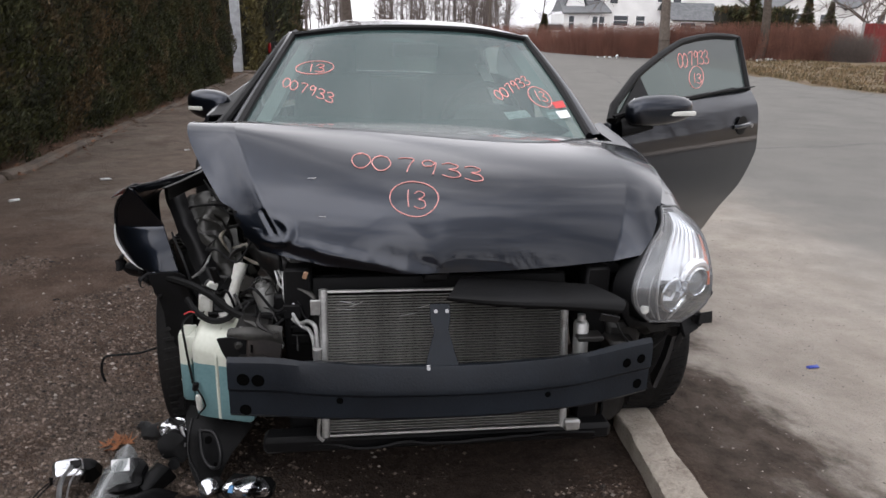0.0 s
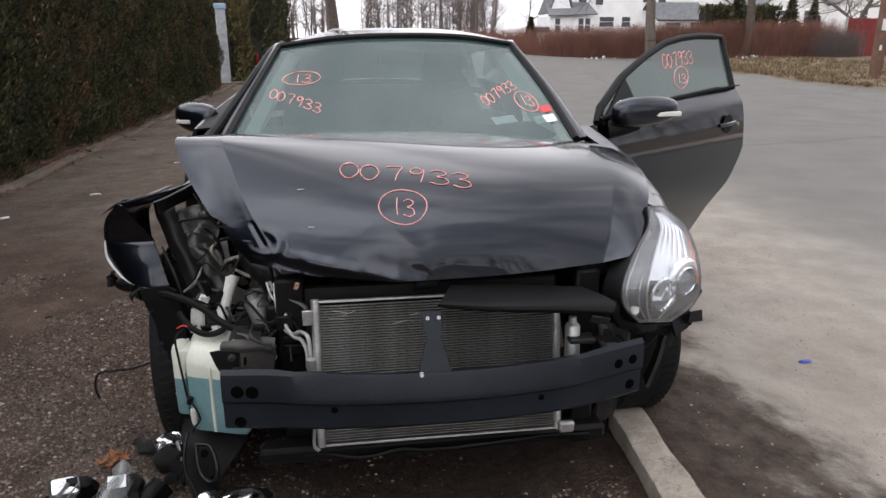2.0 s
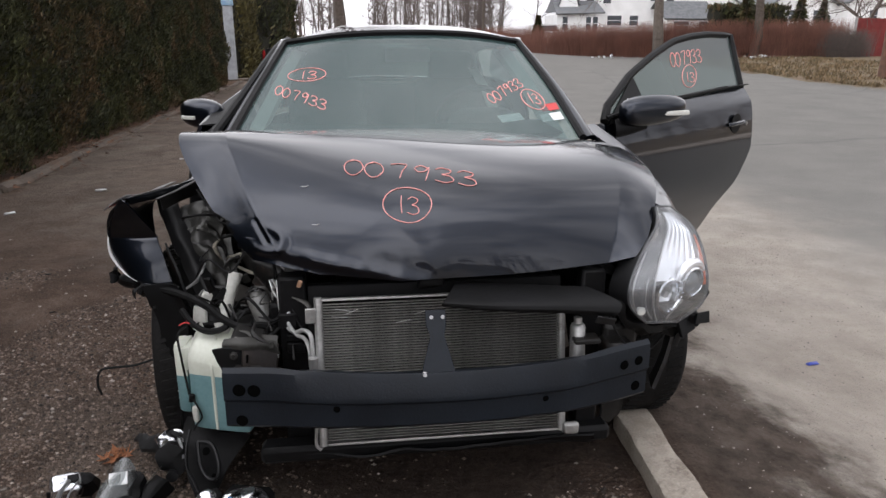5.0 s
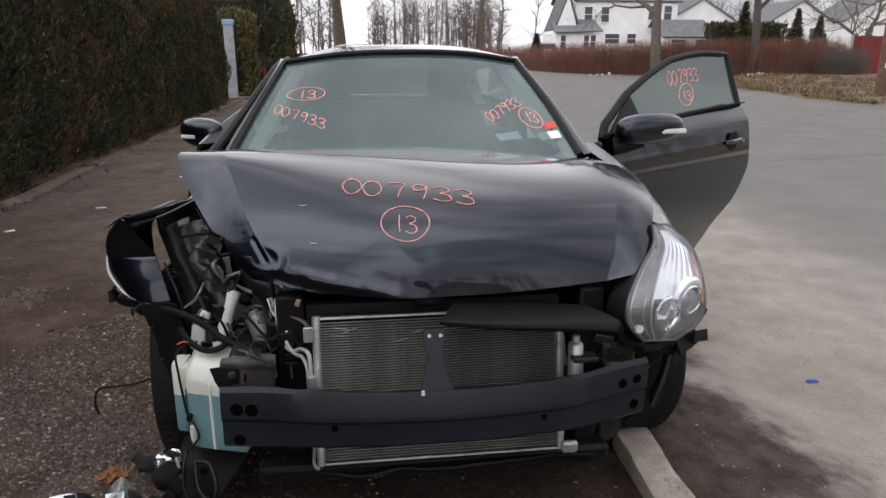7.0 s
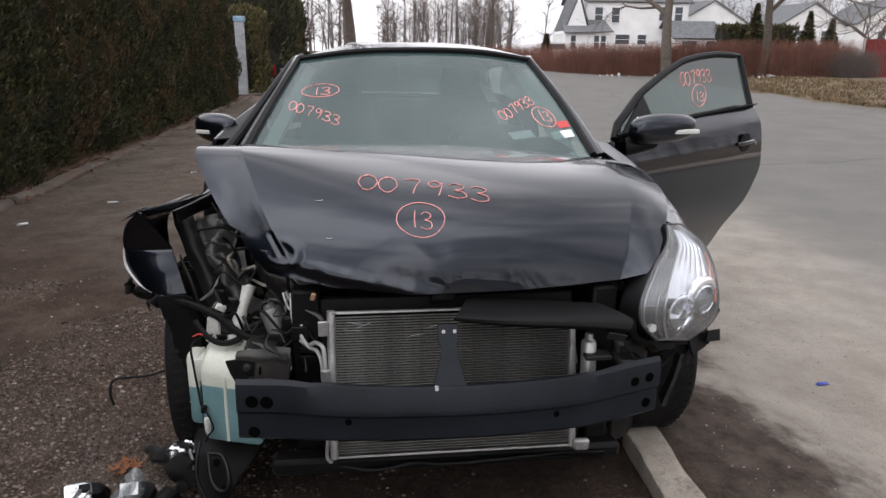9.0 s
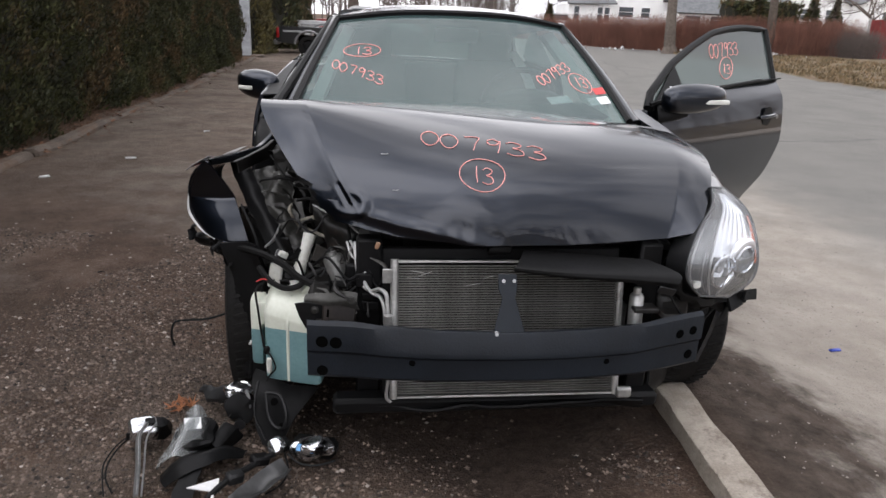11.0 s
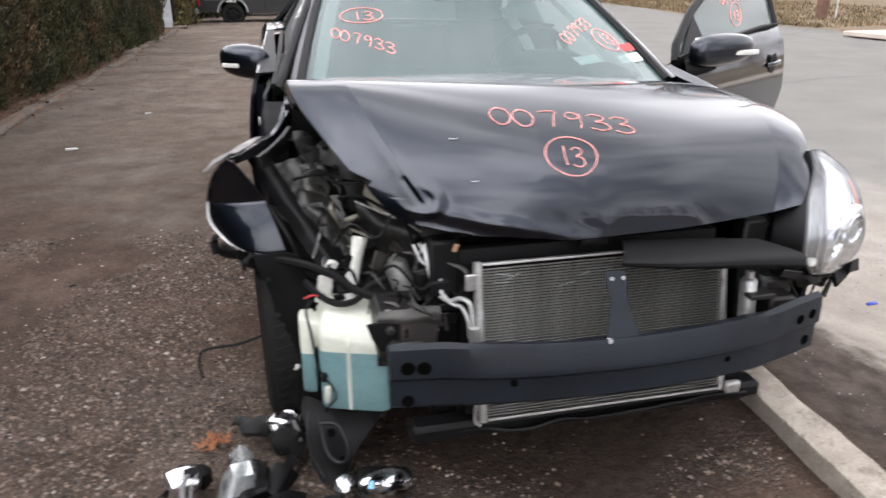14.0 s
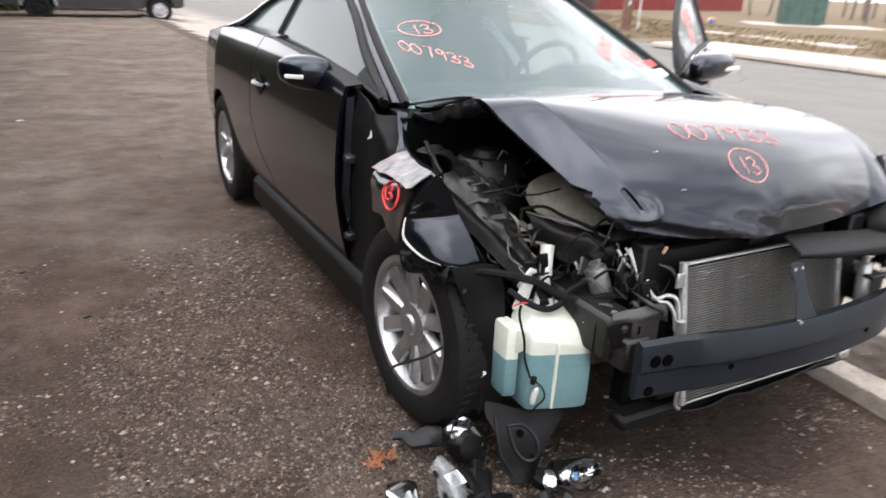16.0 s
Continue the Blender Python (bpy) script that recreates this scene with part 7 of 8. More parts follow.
for c, rad, nm in (((0.716, 0.225, 0.690), 0.041, "projector"), ((0.641, 0.205, 0.660), 0.050, "high_beam")):
    base = Matrix.Translation(c) @ aim @ pose(0, 0, 0, 90)
    ob = part(nm, lathe([(rad * 1.08, 0.030), (rad * 1.04, 0.045), (rad * 0.94, 0.048), (rad * 0.80, 0.036), (rad * 0.76, 0.0), (rad * 1.08, -0.02)], 36, base), CHROME, headlamp, "chrome ring")
    if nm == "projector":
        part("bulb_glass", lathe([(rad * 0.80, 0.030), (rad * 0.66, 0.040), (rad * 0.4, 0.049), (0.0, 0.053)], 28, base), material("projector_glass", (0.16, 0.165, 0.17), (0.10, 0.105, 0.11), rough=0.12, coat=0.6, spec=0.5), ob)
        part("brow", tube([base @ Vector((rad * 1.32 * math.cos(a), rad * 1.32 * math.sin(a), 0.036)) for a in np.linspace(0.15 * math.pi, 0.95 * math.pi, 16)], [0.004, 0.013, 0.013, 0.005], 8), LAMPWHITE, ob)
    else:
        part("reflector", lathe([(rad * 0.95, 0.035), (rad * 0.7, 0.01), (rad * 0.3, -0.01), (0.0, -0.015)], 28, base), LAMPWHITE, ob)
        part("bulb", lathe([(0.0, 0.035), (0.010, 0.032), (0.012, 0.0), (0.012, -0.02)], 14, base), ALLOY, ob)
part("amber_reflector", grid([[inside(k, j, 0.010) for j in (27, 28, 29)] for k in range(11, 25)], 0.004), AMBER, headlamp, "amber side marker")
part("lamp_bracket", crumple(tube([(0.50, 0.13, 0.66), (0.53, 0.14, 0.60), (0.60, 0.17, 0.565), (0.70, 0.22, 0.560), (0.80, 0.28, 0.585), (0.835, 0.30, 0.615)], [0.012, 0.016, 0.018, 0.020, 0.015, 0.010], 7, 30), 0.05, 0.016, 6), PLASTIC, car, "broken black bracket under the headlamp")
for p, sz in (((0.755, 0.25, 0.535), (0.05, 0.03, 0.05)), ((0.79, 0.275, 0.555), (0.04, 0.012, 0.03)), ((0.70, 0.24, 0.53), (0.06, 0.03, 0.035)), ((0.56, 0.27, 0.68), (0.05, 0.03, 0.06)), ((0.50, 0.27, 0.71), (0.06, 0.03, 0.03)), ((0.53, 0.26, 0.655), (0.04, 0.02, 0.03)), ((0.46, 0.26, 0.695), (0.05, 0.02, 0.015))):
    part("broken_bracket", crumple(block(sz, m=pose(*p, 10, 15, 20), bevel=0.005), 0.05, 0.015, int(p[0] * 100)), PLASTIC, car)
for i, (x, z, w, h) in enumerate(((0.738, 0.548, 0.055, 0.05), (0.790, 0.572, 0.06, 0.03), (0.728, 0.510, 0.02, 0.06), (0.660, 0.545, 0.07, 0.03), (0.765, 0.560, 0.03, 0.045), (0.70, 0.535, 0.05, 0.04))):
    piece = crumple(block((w, 0.008, h), m=pose(x, 0.205 + 0.01 * (i % 3), z, 8 * i - 15, 14 * (i % 3) - 12, 20), bevel=0.002), 0.03, 0.018, i + 40)
    part("broken_bracket", piece, PLASTIC, car, "jagged broken black bracket")
part("wheel_liner", crumple(grid(cage([[(0.52, 0.22, 0.62), (0.60, 0.27, 0.58), (0.66, 0.33, 0.56)], [(0.55, 0.27, 0.42), (0.60, 0.32, 0.40), (0.655, 0.37, 0.40)], [(0.50, 0.26, 0.22), (0.57, 0.33, 0.18), (0.63, 0.38, 0.16)]], 16, 14), 0.006), 0.14, 0.03, 8), PLASTIC, car, "torn black wheel liner")
guard = grid(cage([[(-0.735, 0.46, 0.215), (-0.635, 0.395, 0.20), (-0.535, 0.335, 0.205)], [(-0.745, 0.375, 0.09), (-0.67, 0.355, 0.085), (-0.598, 0.335, 0.11)], [(-0.716, 0.325, 0.012), (-0.690, 0.318, 0.013), (-0.662, 0.315, 0.014)]], 26, 26))
guard = crumple(guard, 0.09, 0.016, 2)
guard_tree = BVHTree.FromBMesh(guard)
bmesh.ops.solidify(guard, geom=guard.faces[:], thickness=0.004)
guard_ob = part("splash_guard", guard, PLASTIC, car, "black plastic splash guard hanging to the ground")
on_guard = lambda x, z: (guard_tree.ray_cast(Vector((x, 0, z)), Vector((0, 1, 0)))[0] or Vector((x, 0.36, z))) + Vector((0, -0.003, 0.002))
part("guard_edge", tube([on_guard(x, z) for x, z in ((-0.727, 0.185), (-0.736, 0.135), (-0.733, 0.085), (-0.715, 0.050), (-0.700, 0.022))], 0.0035, 6, 30), GREYPLASTIC, guard_ob)
part("guard_rib", tube([on_guard(x, z) for x, z in ((-0.700, 0.160), (-0.655, 0.160), (-0.632, 0.120), (-0.638, 0.075), (-0.665, 0.065), (-0.690, 0.095), (-0.700, 0.160))], 0.0055, 6, 50), GREYPLASTIC, guard_ob)
for x, z, r in ((-0.672, 0.140, 0.012), (-0.648, 0.078, 0.006)):
    part("guard_hole", lathe([(0.0, 0.0), (r, 0.0), (r, 0.002), (0.0, 0.002)], 16, Matrix.Translation(on_guard(x, z)) @ pose(0, 0, 0, 52, 0, -25)), HOLE, guard_ob)
part("torn_flap", crumple(grid(cage([[(-0.800, 0.905, 0.868), (-0.835, 0.77, 0.872), (-0.862, 0.655, 0.881), (-0.882, 0.575, 0.889)], [(-0.868, 0.93, 0.842), (-0.888, 0.80, 0.850), (-0.912, 0.68, 0.858), (-0.930, 0.585, 0.855)], [(-0.900, 0.95, 0.818), (-0.915, 0.83, 0.832), (-0.935, 0.70, 0.845), (-0.942, 0.60, 0.847)]], 20, 12), 0.003), 0.06, 0.006, 4), material("bare_scraped_metal", (0.33, 0.32, 0.32), (0.12, 0.115, 0.115), rough=0.4, metal=0.3, scale=22, wear=(0.45, 0.10, 0.09), wear_at=0.56), fender_r, "bare scraped metal flap")

# ---- marker writing ----
GLYPH = {
    "0": [[(0.5, 1), (0.15, 0.8), (0.05, 0.4), (0.3, 0.02), (0.65, 0.05), (0.92, 0.45), (0.8, 0.85), (0.5, 1), (0.3, 0.95)]],
    "7": [[(0.1, 0.9), (0.5, 1.0), (0.85, 0.95), (0.65, 0.5), (0.5, 0.0)]],
    "9": [[(0.8, 0.85), (0.5, 1.0), (0.2, 0.8), (0.3, 0.55), (0.65, 0.6), (0.85, 0.9), (0.8, 0.5), (0.65, 0.0)]],
    "3": [[(0.1, 0.85), (0.45, 1.0), (0.85, 0.85), (0.7, 0.62), (0.4, 0.52), (0.8, 0.42), (0.9, 0.15), (0.5, 0.0), (0.05, 0.1)]],
    "1": [[(0.5, 1.0), (0.45, 0.5), (0.5, 0.0)]],
}


def write(text, origin, u, v, surface, parent, width=0.0027, mat=CHALK, gap=1.03, drop=None, lift=0.0015, name="marker_writing"):
    """Hand-written figures laid on a surface: u along the line, v up a figure."""
    o, u, v = Vector(origin), Vector(u), Vector(v)
    nrm = u.cross(v).normalized()
    b = bmesh.new()
    jig = np.random.default_rng(len(text))
    for i, ch in enumerate(text):
        dx, dy = i * gap, (drop or (lambda k: 0.0))(i)
        lines = GLYPH[ch] if ch in GLYPH else []
        wob = jig.normal(0, 0.03, 2)
        for line in lines:
            pts = []
            for a, c in spline(line, 10 * len(line)):
                p = o + u * (dx + a * 0.97 + wob[0]) + v * (dy + c + wob[1])
                hit = surface.ray_cast(p + nrm * 0.25, -nrm)
                if hit[0] is not None:
                    pts.append(hit[0] + nrm * lift)
            if len(pts) > 3:
                tube(pts, width / 2, 5, bm=b)
    return part(name, b, mat, parent, "pink-red hand-drawn figures")


def ring_mark(centre, u, v, surface, parent, width=0.0029, mat=CHALK, lift=0.0015):
    o, u, v = Vector(centre), Vector(u), Vector(v)
    nrm = u.cross(v).normalized()
    pts = []
    for k in range(46):
        a = 2 * math.pi * k / 44 + 0.3
        hit = surface.ray_cast(o + u * math.cos(a) * (1 + 0.03 * math.sin(2 * a)) + v * math.sin(a) + nrm * 0.25, -nrm)
        if hit[0] is not None:
            pts.append(hit[0] + nrm * lift)
    return part("marker_ring", tube(pts, width / 2, 5), mat, parent, "pink-red hand-drawn ring")


write("007933", (-0.230, 0.366, 0.974), (0.0608, -0.0093, -0.0024), (0.004, 0.070, 0.032), hood_tree, hood)
ring_mark((-0.060, 0.255, 0.924), (0.064, -0.008, 0.002), (0.004, 0.047, 0.034), hood_tree, hood)
write("13", (-0.094, 0.236, 0.905), (0.036, -0.005, 0.001), (0.003, 0.046, 0.033), hood_tree, hood, gap=0.85)
ring_mark((-0.386, 1.679, 1.179), (0.084, -0.020, 0.005), (-0.003, 0.060, 0.025), ws_tree, windshield, width=0.0042)
write("13", (-0.425, 1.650, 1.168), (0.046, -0.011, 0.003), (0.004, 0.066, 0.027), ws_tree, windshield, width=0.0042, gap=0.85)
write("007933", (-0.524, 1.551, 1.106), (0.0365, -0.0316, -0.0083), (0.009, 0.076, 0.031), ws_tree, windshield, width=0.0042)
write("007933", (0.396, 1.390, 1.067), (0.0298, 0.0345, 0.0100), (-0.022, 0.066, 0.028), ws_tree, windshield, width=0.0042)
ring_mark((0.592, 1.486, 1.079), (0.052, 0.010, 0.002), (-0.006, 0.085, 0.035), ws_tree, windshield, width=0.0042)
write("13", (0.570, 1.450, 1.065), (0.032, 0.006, 0.001), (-0.006, 0.085, 0.035), ws_tree, windshield, width=0.0042, gap=0.85)
pane = [o for o in door_l.children if o.name.startswith("window") and "frame" not in o.name][0]
pane_tree = BVHTree.FromPolygons([v.co for v in pane.data.vertices], [p.vertices for p in pane.data.polygons])
write("007933", (1.4648, 2.0257, 1.1841), (0.0490, 0.0394, 0.0039), (0.0040, 0.0440, 0.0700), pane_tree, pane, width=0.0042, gap=0.97)
ring_mark((1.610, 2.1063, 1.1378), (0.0630, 0.0462, -0.0021), (0.0150, 0.0460, 0.0560), pane_tree, pane, width=0.0042)
write("13", (1.5700, 2.0570, 1.1120), (0.0450, 0.0340, -0.0010), (0.0080, 0.0340, 0.0480), pane_tree, pane, width=0.0042, gap=0.85)
ring_mark((-0.938, 0.735, 0.79), (-0.006, -0.055, 0.018), (0.010, 0.028, 0.034), fend_tree, fender_r, 0.008, RED)
write("13", (-0.938, 0.775, 0.765), (-0.004, -0.036, 0.012), (0.010, 0.026, 0.034), fend_tree, fender_r, 0.008, RED, gap=0.9)
part("window_sticker", block((0.075, 0.055, 0.002), m=pose(0.655, 1.44, 1.045, 24, -8, 0) @ pose(0, 0, 0.006), bevel=0.0005), material("red_sticker", (0.6, 0.05, 0.05), rough=0.5), windshield, "red sticker")
part("window_sticker", block((0.09, 0.06, 0.002), m=pose(0.645, 1.36, 1.012, 24, -8, 0) @ pose(0, 0, 0.006), bevel=0.0005), PAPER, windshield, "white sticker")
part("paper_slip", block((0.10, 0.07, 0.002), m=pose(0.47, 1.37, 1.015, 18, -6, 6), bevel=0.0005), PAPER, car, "white paper slip on the dashboard")
# fine scratches in the hood paint
for x, y in ((-0.33, 0.42), (-0.30, 0.30)):
    hit = hood_tree.ray_cast(Vector((x, y - 0.2, 1.3)), Vector((0, 0.35, -1)).normalized())
    if hit[0] is not None:
        part("scratch", tube([hit[0] + Vector((-0.012, 0.0, 0.002)), hit[0] + Vector((0.002, -0.003, 0.0015)), hit[0] + Vector((0.008, 0.003, 0.003))], 0.0008, 5), WHITE, hood, "small pale scratch")

# ---- loose debris on the ground ----
def thing(name, label, category):
    return holder(name, label, category)


def dome(w, h, d, m, seg=22):
    """A half-ellipsoid shell, open at the back."""
    pts = []
    for j in range(10):
        a = math.pi / 2 * j / 9
        pts.append([(w * math.cos(b) * math.sin(a), h * math.sin(b) * math.sin(a), d * math.cos(a)) for b in (2 * math.pi * k / seg for k in range(seg + 1))])
    return_bm = grid(pts, 0.003)
    bmesh.ops.remove_doubles(return_bm, verts=return_bm.verts[:], dist=1e-5)
    bmesh.ops.transform(return_bm, matrix=m, verts=return_bm.verts)
    return return_bm


refl = thing("lamp_reflector", "broken chrome lamp reflector lying on the dirt", "car debris")
part("bowl", crumple(block((0.088, 0.070, 0.056), m=pose(-1.070, 0.335, 0.078, 18, 8, 22), bevel=0.022, segments=5), 0.06, 0.006, 3), BOWL, refl)
part("black_insert", block((0.030, 0.026, 0.004), m=pose(-1.046, 0.334, 0.1065, 18, 8, 22), bevel=0.0018), PLASTIC, refl, "glossy black insert")
part("black_insert", block((0.014, 0.004, 0.030), m=pose(-1.104, 0.300, 0.075, 18, 8, 10), bevel=0.001), PLASTIC, refl, "glossy black insert")
part("chrome_strip", tube([(-1.055, 0.32, 0.105), (-1.062, 0.26, 0.095), (-1.045, 0.18, 0.055), (-1.03, 0.09, 0.015)], 0.010, 7, 22, flat=0.6), ALLOY, refl, "bent chrome strip")
part("chrome_strip", tube([(-1.03, 0.33, 0.10), (-1.042, 0.27, 0.085), (-1.028, 0.18, 0.05), (-1.015, 0.09, 0.014)], 0.004, 7, 22, flat=0.6), ALLOY, refl, "bent chrome strip")
part("back_shell", crumple(block((0.10, 0.05, 0.09), m=pose(-1.055, 0.375, 0.055, 20, 0, 15), bevel=0.015), 0.06, 0.02, 3), PLASTIC, refl)
loopw = thing("wire_loop", "thin dark wire loop on the dirt", "wire")
part("strand", tube([(-1.08, 0.37, 0.05), (-1.13, 0.33, 0.035), (-1.155, 0.26, 0.016), (-1.14, 0.18, 0.014), (-1.10, 0.11, 0.013)], 0.003, 6, 30), WIRE, loopw)
part("strand", tube([(-1.085, 0.365, 0.055), (-1.14, 0.32, 0.04), (-1.165, 0.25, 0.018), (-1.145, 0.17, 0.014), (-1.12, 0.10, 0.013)], 0.0025, 6, 30), WIRE, loopw)
CLEAR = glass("scratched_clear_plastic", (0.78, 0.80, 0.80), 0.15, 0.35, (0.35, 0.36, 0.36))
shard = thing("lens_shard", "cracked clear plastic lamp cover fragment", "car debris")
part("cover", crumple(grid(cage([[(-0.945, 0.40, 0.10), (-0.915, 0.41, 0.115), (-0.89, 0.39, 0.085)], [(-0.97, 0.31, 0.08), (-0.925, 0.31, 0.115), (-0.88, 0.31, 0.07)], [(-1.0, 0.20, 0.02), (-0.95, 0.205, 0.06), (-0.90, 0.235, 0.03)]], 18, 18), 0.004), 0.07, 0.012, 3), CLEAR, shard)
part("label_patch", block((0.05, 0.045, 0.003), m=pose(-0.915, 0.315, 0.105, 20, 5, 15), bevel=0.001), PAPER, shard, "small white label")
foam = thing("torn_trim", "torn black plastic trim and foam in a heap", "car debris")
corner = [Vector(p) for p in ((-0.940, 0.378, 0.085), (-0.868, 0.355, 0.080), (-0.858, 0.272, 0.062), (-0.955, 0.240, 0.058))]
for k in range(4):
    a, b = corner[k], corner[(k + 1) % 4]
    part("rib", crumple(tube([a, (a + b) / 2 + Vector((0, 0, 0.006)), b], [0.011, 0.014, 0.011], 6, 14, flat=1.5), 0.04, 0.012, k), PLASTIC, foam)
for a, b in ((0, 2), (1, 3)):
    part("rib", tube([corner[a], (corner[a] + corner[b]) / 2 + Vector((0, 0, -0.004)), corner[b]], 0.006, 6, 14, flat=1.6), GREYPLASTIC, foam)
part("web", crumple(grid([[corner[0] + Vector((0, 0, -0.022)), corner[1] + Vector((0, 0, -0.022))], [corner[3] + Vector((0, 0, -0.022)), corner[2] + Vector((0, 0, -0.022))]], 0.006), 0.06, 0.008, 2), PLASTIC, foam)
part("piece", crumple(block((0.08, 0.10, 0.05), m=pose(-0.835, 0.320, 0.038, 0, -10, -30), bevel=0.015, segments=2), 0.05, 0.03, 9), PLASTIC, foam)
part("piece", crumple(block((0.12, 0.12, 0.03), m=pose(-0.895, 0.30, 0.024, 0, 6, 15), bevel=0.008), 0.05, 0.02, 1), PLASTIC, foam)
part("loose_thread", tube([(-0.845, 0.33, 0.07), (-0.825, 0.36, 0.085), (-0.812, 0.385, 0.09)], 0.0012, 5, 10), GREYSTEEL, foam)
bar = thing("trim_bar", "bent black plastic trim bar lying across debris", "car debris")
part("bar", crumple(grid(cage([[(-0.985, 0.175, 0.020), (-0.93, 0.205, 0.05), (-0.87, 0.235, 0.065), (-0.81, 0.27, 0.05), (-0.745, 0.285, 0.022)], [(-0.975, 0.145, 0.018), (-0.925, 0.165, 0.062), (-0.86, 0.195, 0.078), (-0.80, 0.24, 0.058), (-0.75, 0.265, 0.028)], [(-0.96, 0.125, 0.014), (-0.905, 0.135, 0.045), (-0.845, 0.165, 0.055), (-0.79, 0.22, 0.04), (-0.755, 0.25, 0.020)]], 30, 10), 0.005), 0.06, 0.008, 3), PLASTIC, bar)
part("leg", crumple(grid(cage([[(-0.915, 0.17, 0.05), (-0.925, 0.11, 0.03), (-0.93, 0.05, 0.014)], [(-0.86, 0.19, 0.06), (-0.865, 0.12, 0.035), (-0.87, 0.055, 0.014)]], 8, 12), 0.004), 0.04, 0.006, 5), PLASTIC, bar)
tag = thing("plastic_chip", "sharp white plastic chip", "car debris")
part("chip", slab([(-0.055, -0.01), (0.03, -0.03), (0.032, 0.022)], 0.004, pose(-0.835, 0.10, 0.035, 12, 6, 8)), WHITE, tag)
part("stem", block((0.008, 0.04, 0.012), m=pose(-0.815, 0.07, 0.022, 0, 0, 5), bevel=0.002), WHITE, tag)
clip = thing("clip_block", "black plastic clip block with cable", "car debris")
part("block", block((0.05, 0.035, 0.035), m=pose(-0.762, 0.125, 0.04, 5, 10, 35), bevel=0.006), GREYPLASTIC, clip)
part("block", block((0.055, 0.04, 0.03), m=pose(-0.70, 0.20, 0.045, 0, 15, 30), bevel=0.006), PLASTIC, clip)
part("arm", tube([(-0.83, 0.06, 0.02), (-0.78, 0.11, 0.04), (-0.72, 0.17, 0.045), (-0.66, 0.22, 0.05)], 0.010, 7, 18), PLASTIC, clip)
part("cable", tube([(-0.63, 0.24, 0.04), (-0.615, 0.18, 0.02), (-0.63, 0.12, 0.014), (-0.67, 0.08, 0.012)], 0.003, 6, 22), WIRE, clip)
cup = thing("lamp_shell", "smoky curved lamp shell fragment", "car debris")
part("shell", crumple(grid(cage([[(-0.775, 0.055, 0.018), (-0.735, 0.10, 0.03), (-0.68, 0.15, 0.05), (-0.635, 0.185, 0.06)], [(-0.745, 0.045, 0.015), (-0.705, 0.085, 0.012), (-0.655, 0.125, 0.018), (-0.615, 0.17, 0.03)], [(-0.70, 0.03, 0.03), (-0.665, 0.055, 0.045), (-0.625, 0.095, 0.05), (-0.60, 0.15, 0.045)]], 20, 16), 0.003), 0.05, 0.008, 6), material("smoky_black_plastic", (0.03, 0.03, 0.03), (0.015, 0.015, 0.015), rough=0.4, scale=12, coat=0.25), cup)
fogs = thing("fog_lamp", "broken chrome fog lamp, glass shining", "car debris")
part("bowl", crumple(dome(0.075, 0.035, 0.04, pose(-0.545, 0.235, 0.055, 55, -10, -12)), 0.04, 0.014, 5), BOWL, fogs)
part("rim", tube([(-0.62, 0.225, 0.045), (-0.58, 0.195, 0.03), (-0.53, 0.185, 0.028), (-0.475, 0.20, 0.032)], 0.0035, 7, 20, flat=0.6), PLASTIC, fogs)
part("shell", crumple(block((0.15, 0.07, 0.05), m=pose(-0.545, 0.27, 0.035, 0, 0, -10), bevel=0.015), 0.06, 0.02, 4), PLASTIC, fogs)
part("blue_lens", block((0.055, 0.004, 0.022), m=pose(-0.565, 0.208, 0.073, -35, 8, -10), bevel=0.001), material("blue_tinted_reflector", (0.12, 0.25, 0.42), rough=0.1, metal=0.8), fogs)
small = thing("chrome_cap", "small chrome lamp cap among debris", "car debris")
part("cap", crumple(dome(0.03, 0.026, 0.025, pose(-0.655, 0.245, 0.06, 60, 10, 30)), 0.03, 0.010, 2), BOWL, small)
part("collar", crumple(block((0.06, 0.04, 0.045), m=pose(-0.65, 0.275, 0.04, 10, 0, 20), bevel=0.01), 0.05, 0.012), PLASTIC, small)
fog2 = thing("lamp_unit", "smashed fog lamp unit with bright reflector beside wheel", "car debris")
part("housing", crumple(lathe([(0.0, 0.0), (0.04, 0.0), (0.05, 0.02), (0.045, 0.07), (0.0, 0.075)], 22, pose(-0.80, 0.49, 0.06, 70, 0, 10)), 0.04, 0.015, 5), PLASTIC, fog2)
part("reflector", crumple(dome(0.055, 0.032, 0.04, pose(-0.80, 0.50, 0.105, 20, 10, 20)), 0.025, 0.014, 8), BOWL, fog2)
part("arm", crumple(tube([(-0.84, 0.53, 0.08), (-0.90, 0.58, 0.06), (-0.955, 0.63, 0.045)], [0.03, 0.032, 0.016], 8, 16, flat=0.55), 0.05, 0.015, 2), GREYPLASTIC, fog2)
part("nozzle", lathe([(0.0, 0.0), (0.016, 0.0), (0.018, 0.05), (0.0, 0.05)], 14, pose(-0.795, 0.445, 0.035, 80, 0, 8)), GREYPLASTIC, fog2)
part("strap", tube([(-0.775, 0.47, 0.13), (-0.76, 0.44, 0.10), (-0.765, 0.43, 0.05)], 0.006, 6, 12), ALLOY, fog2)

r = np.random.default_rng(8)
scrap = thing("maple_leaves", "curled orange-brown maple leaves on the dirt", "leaf")


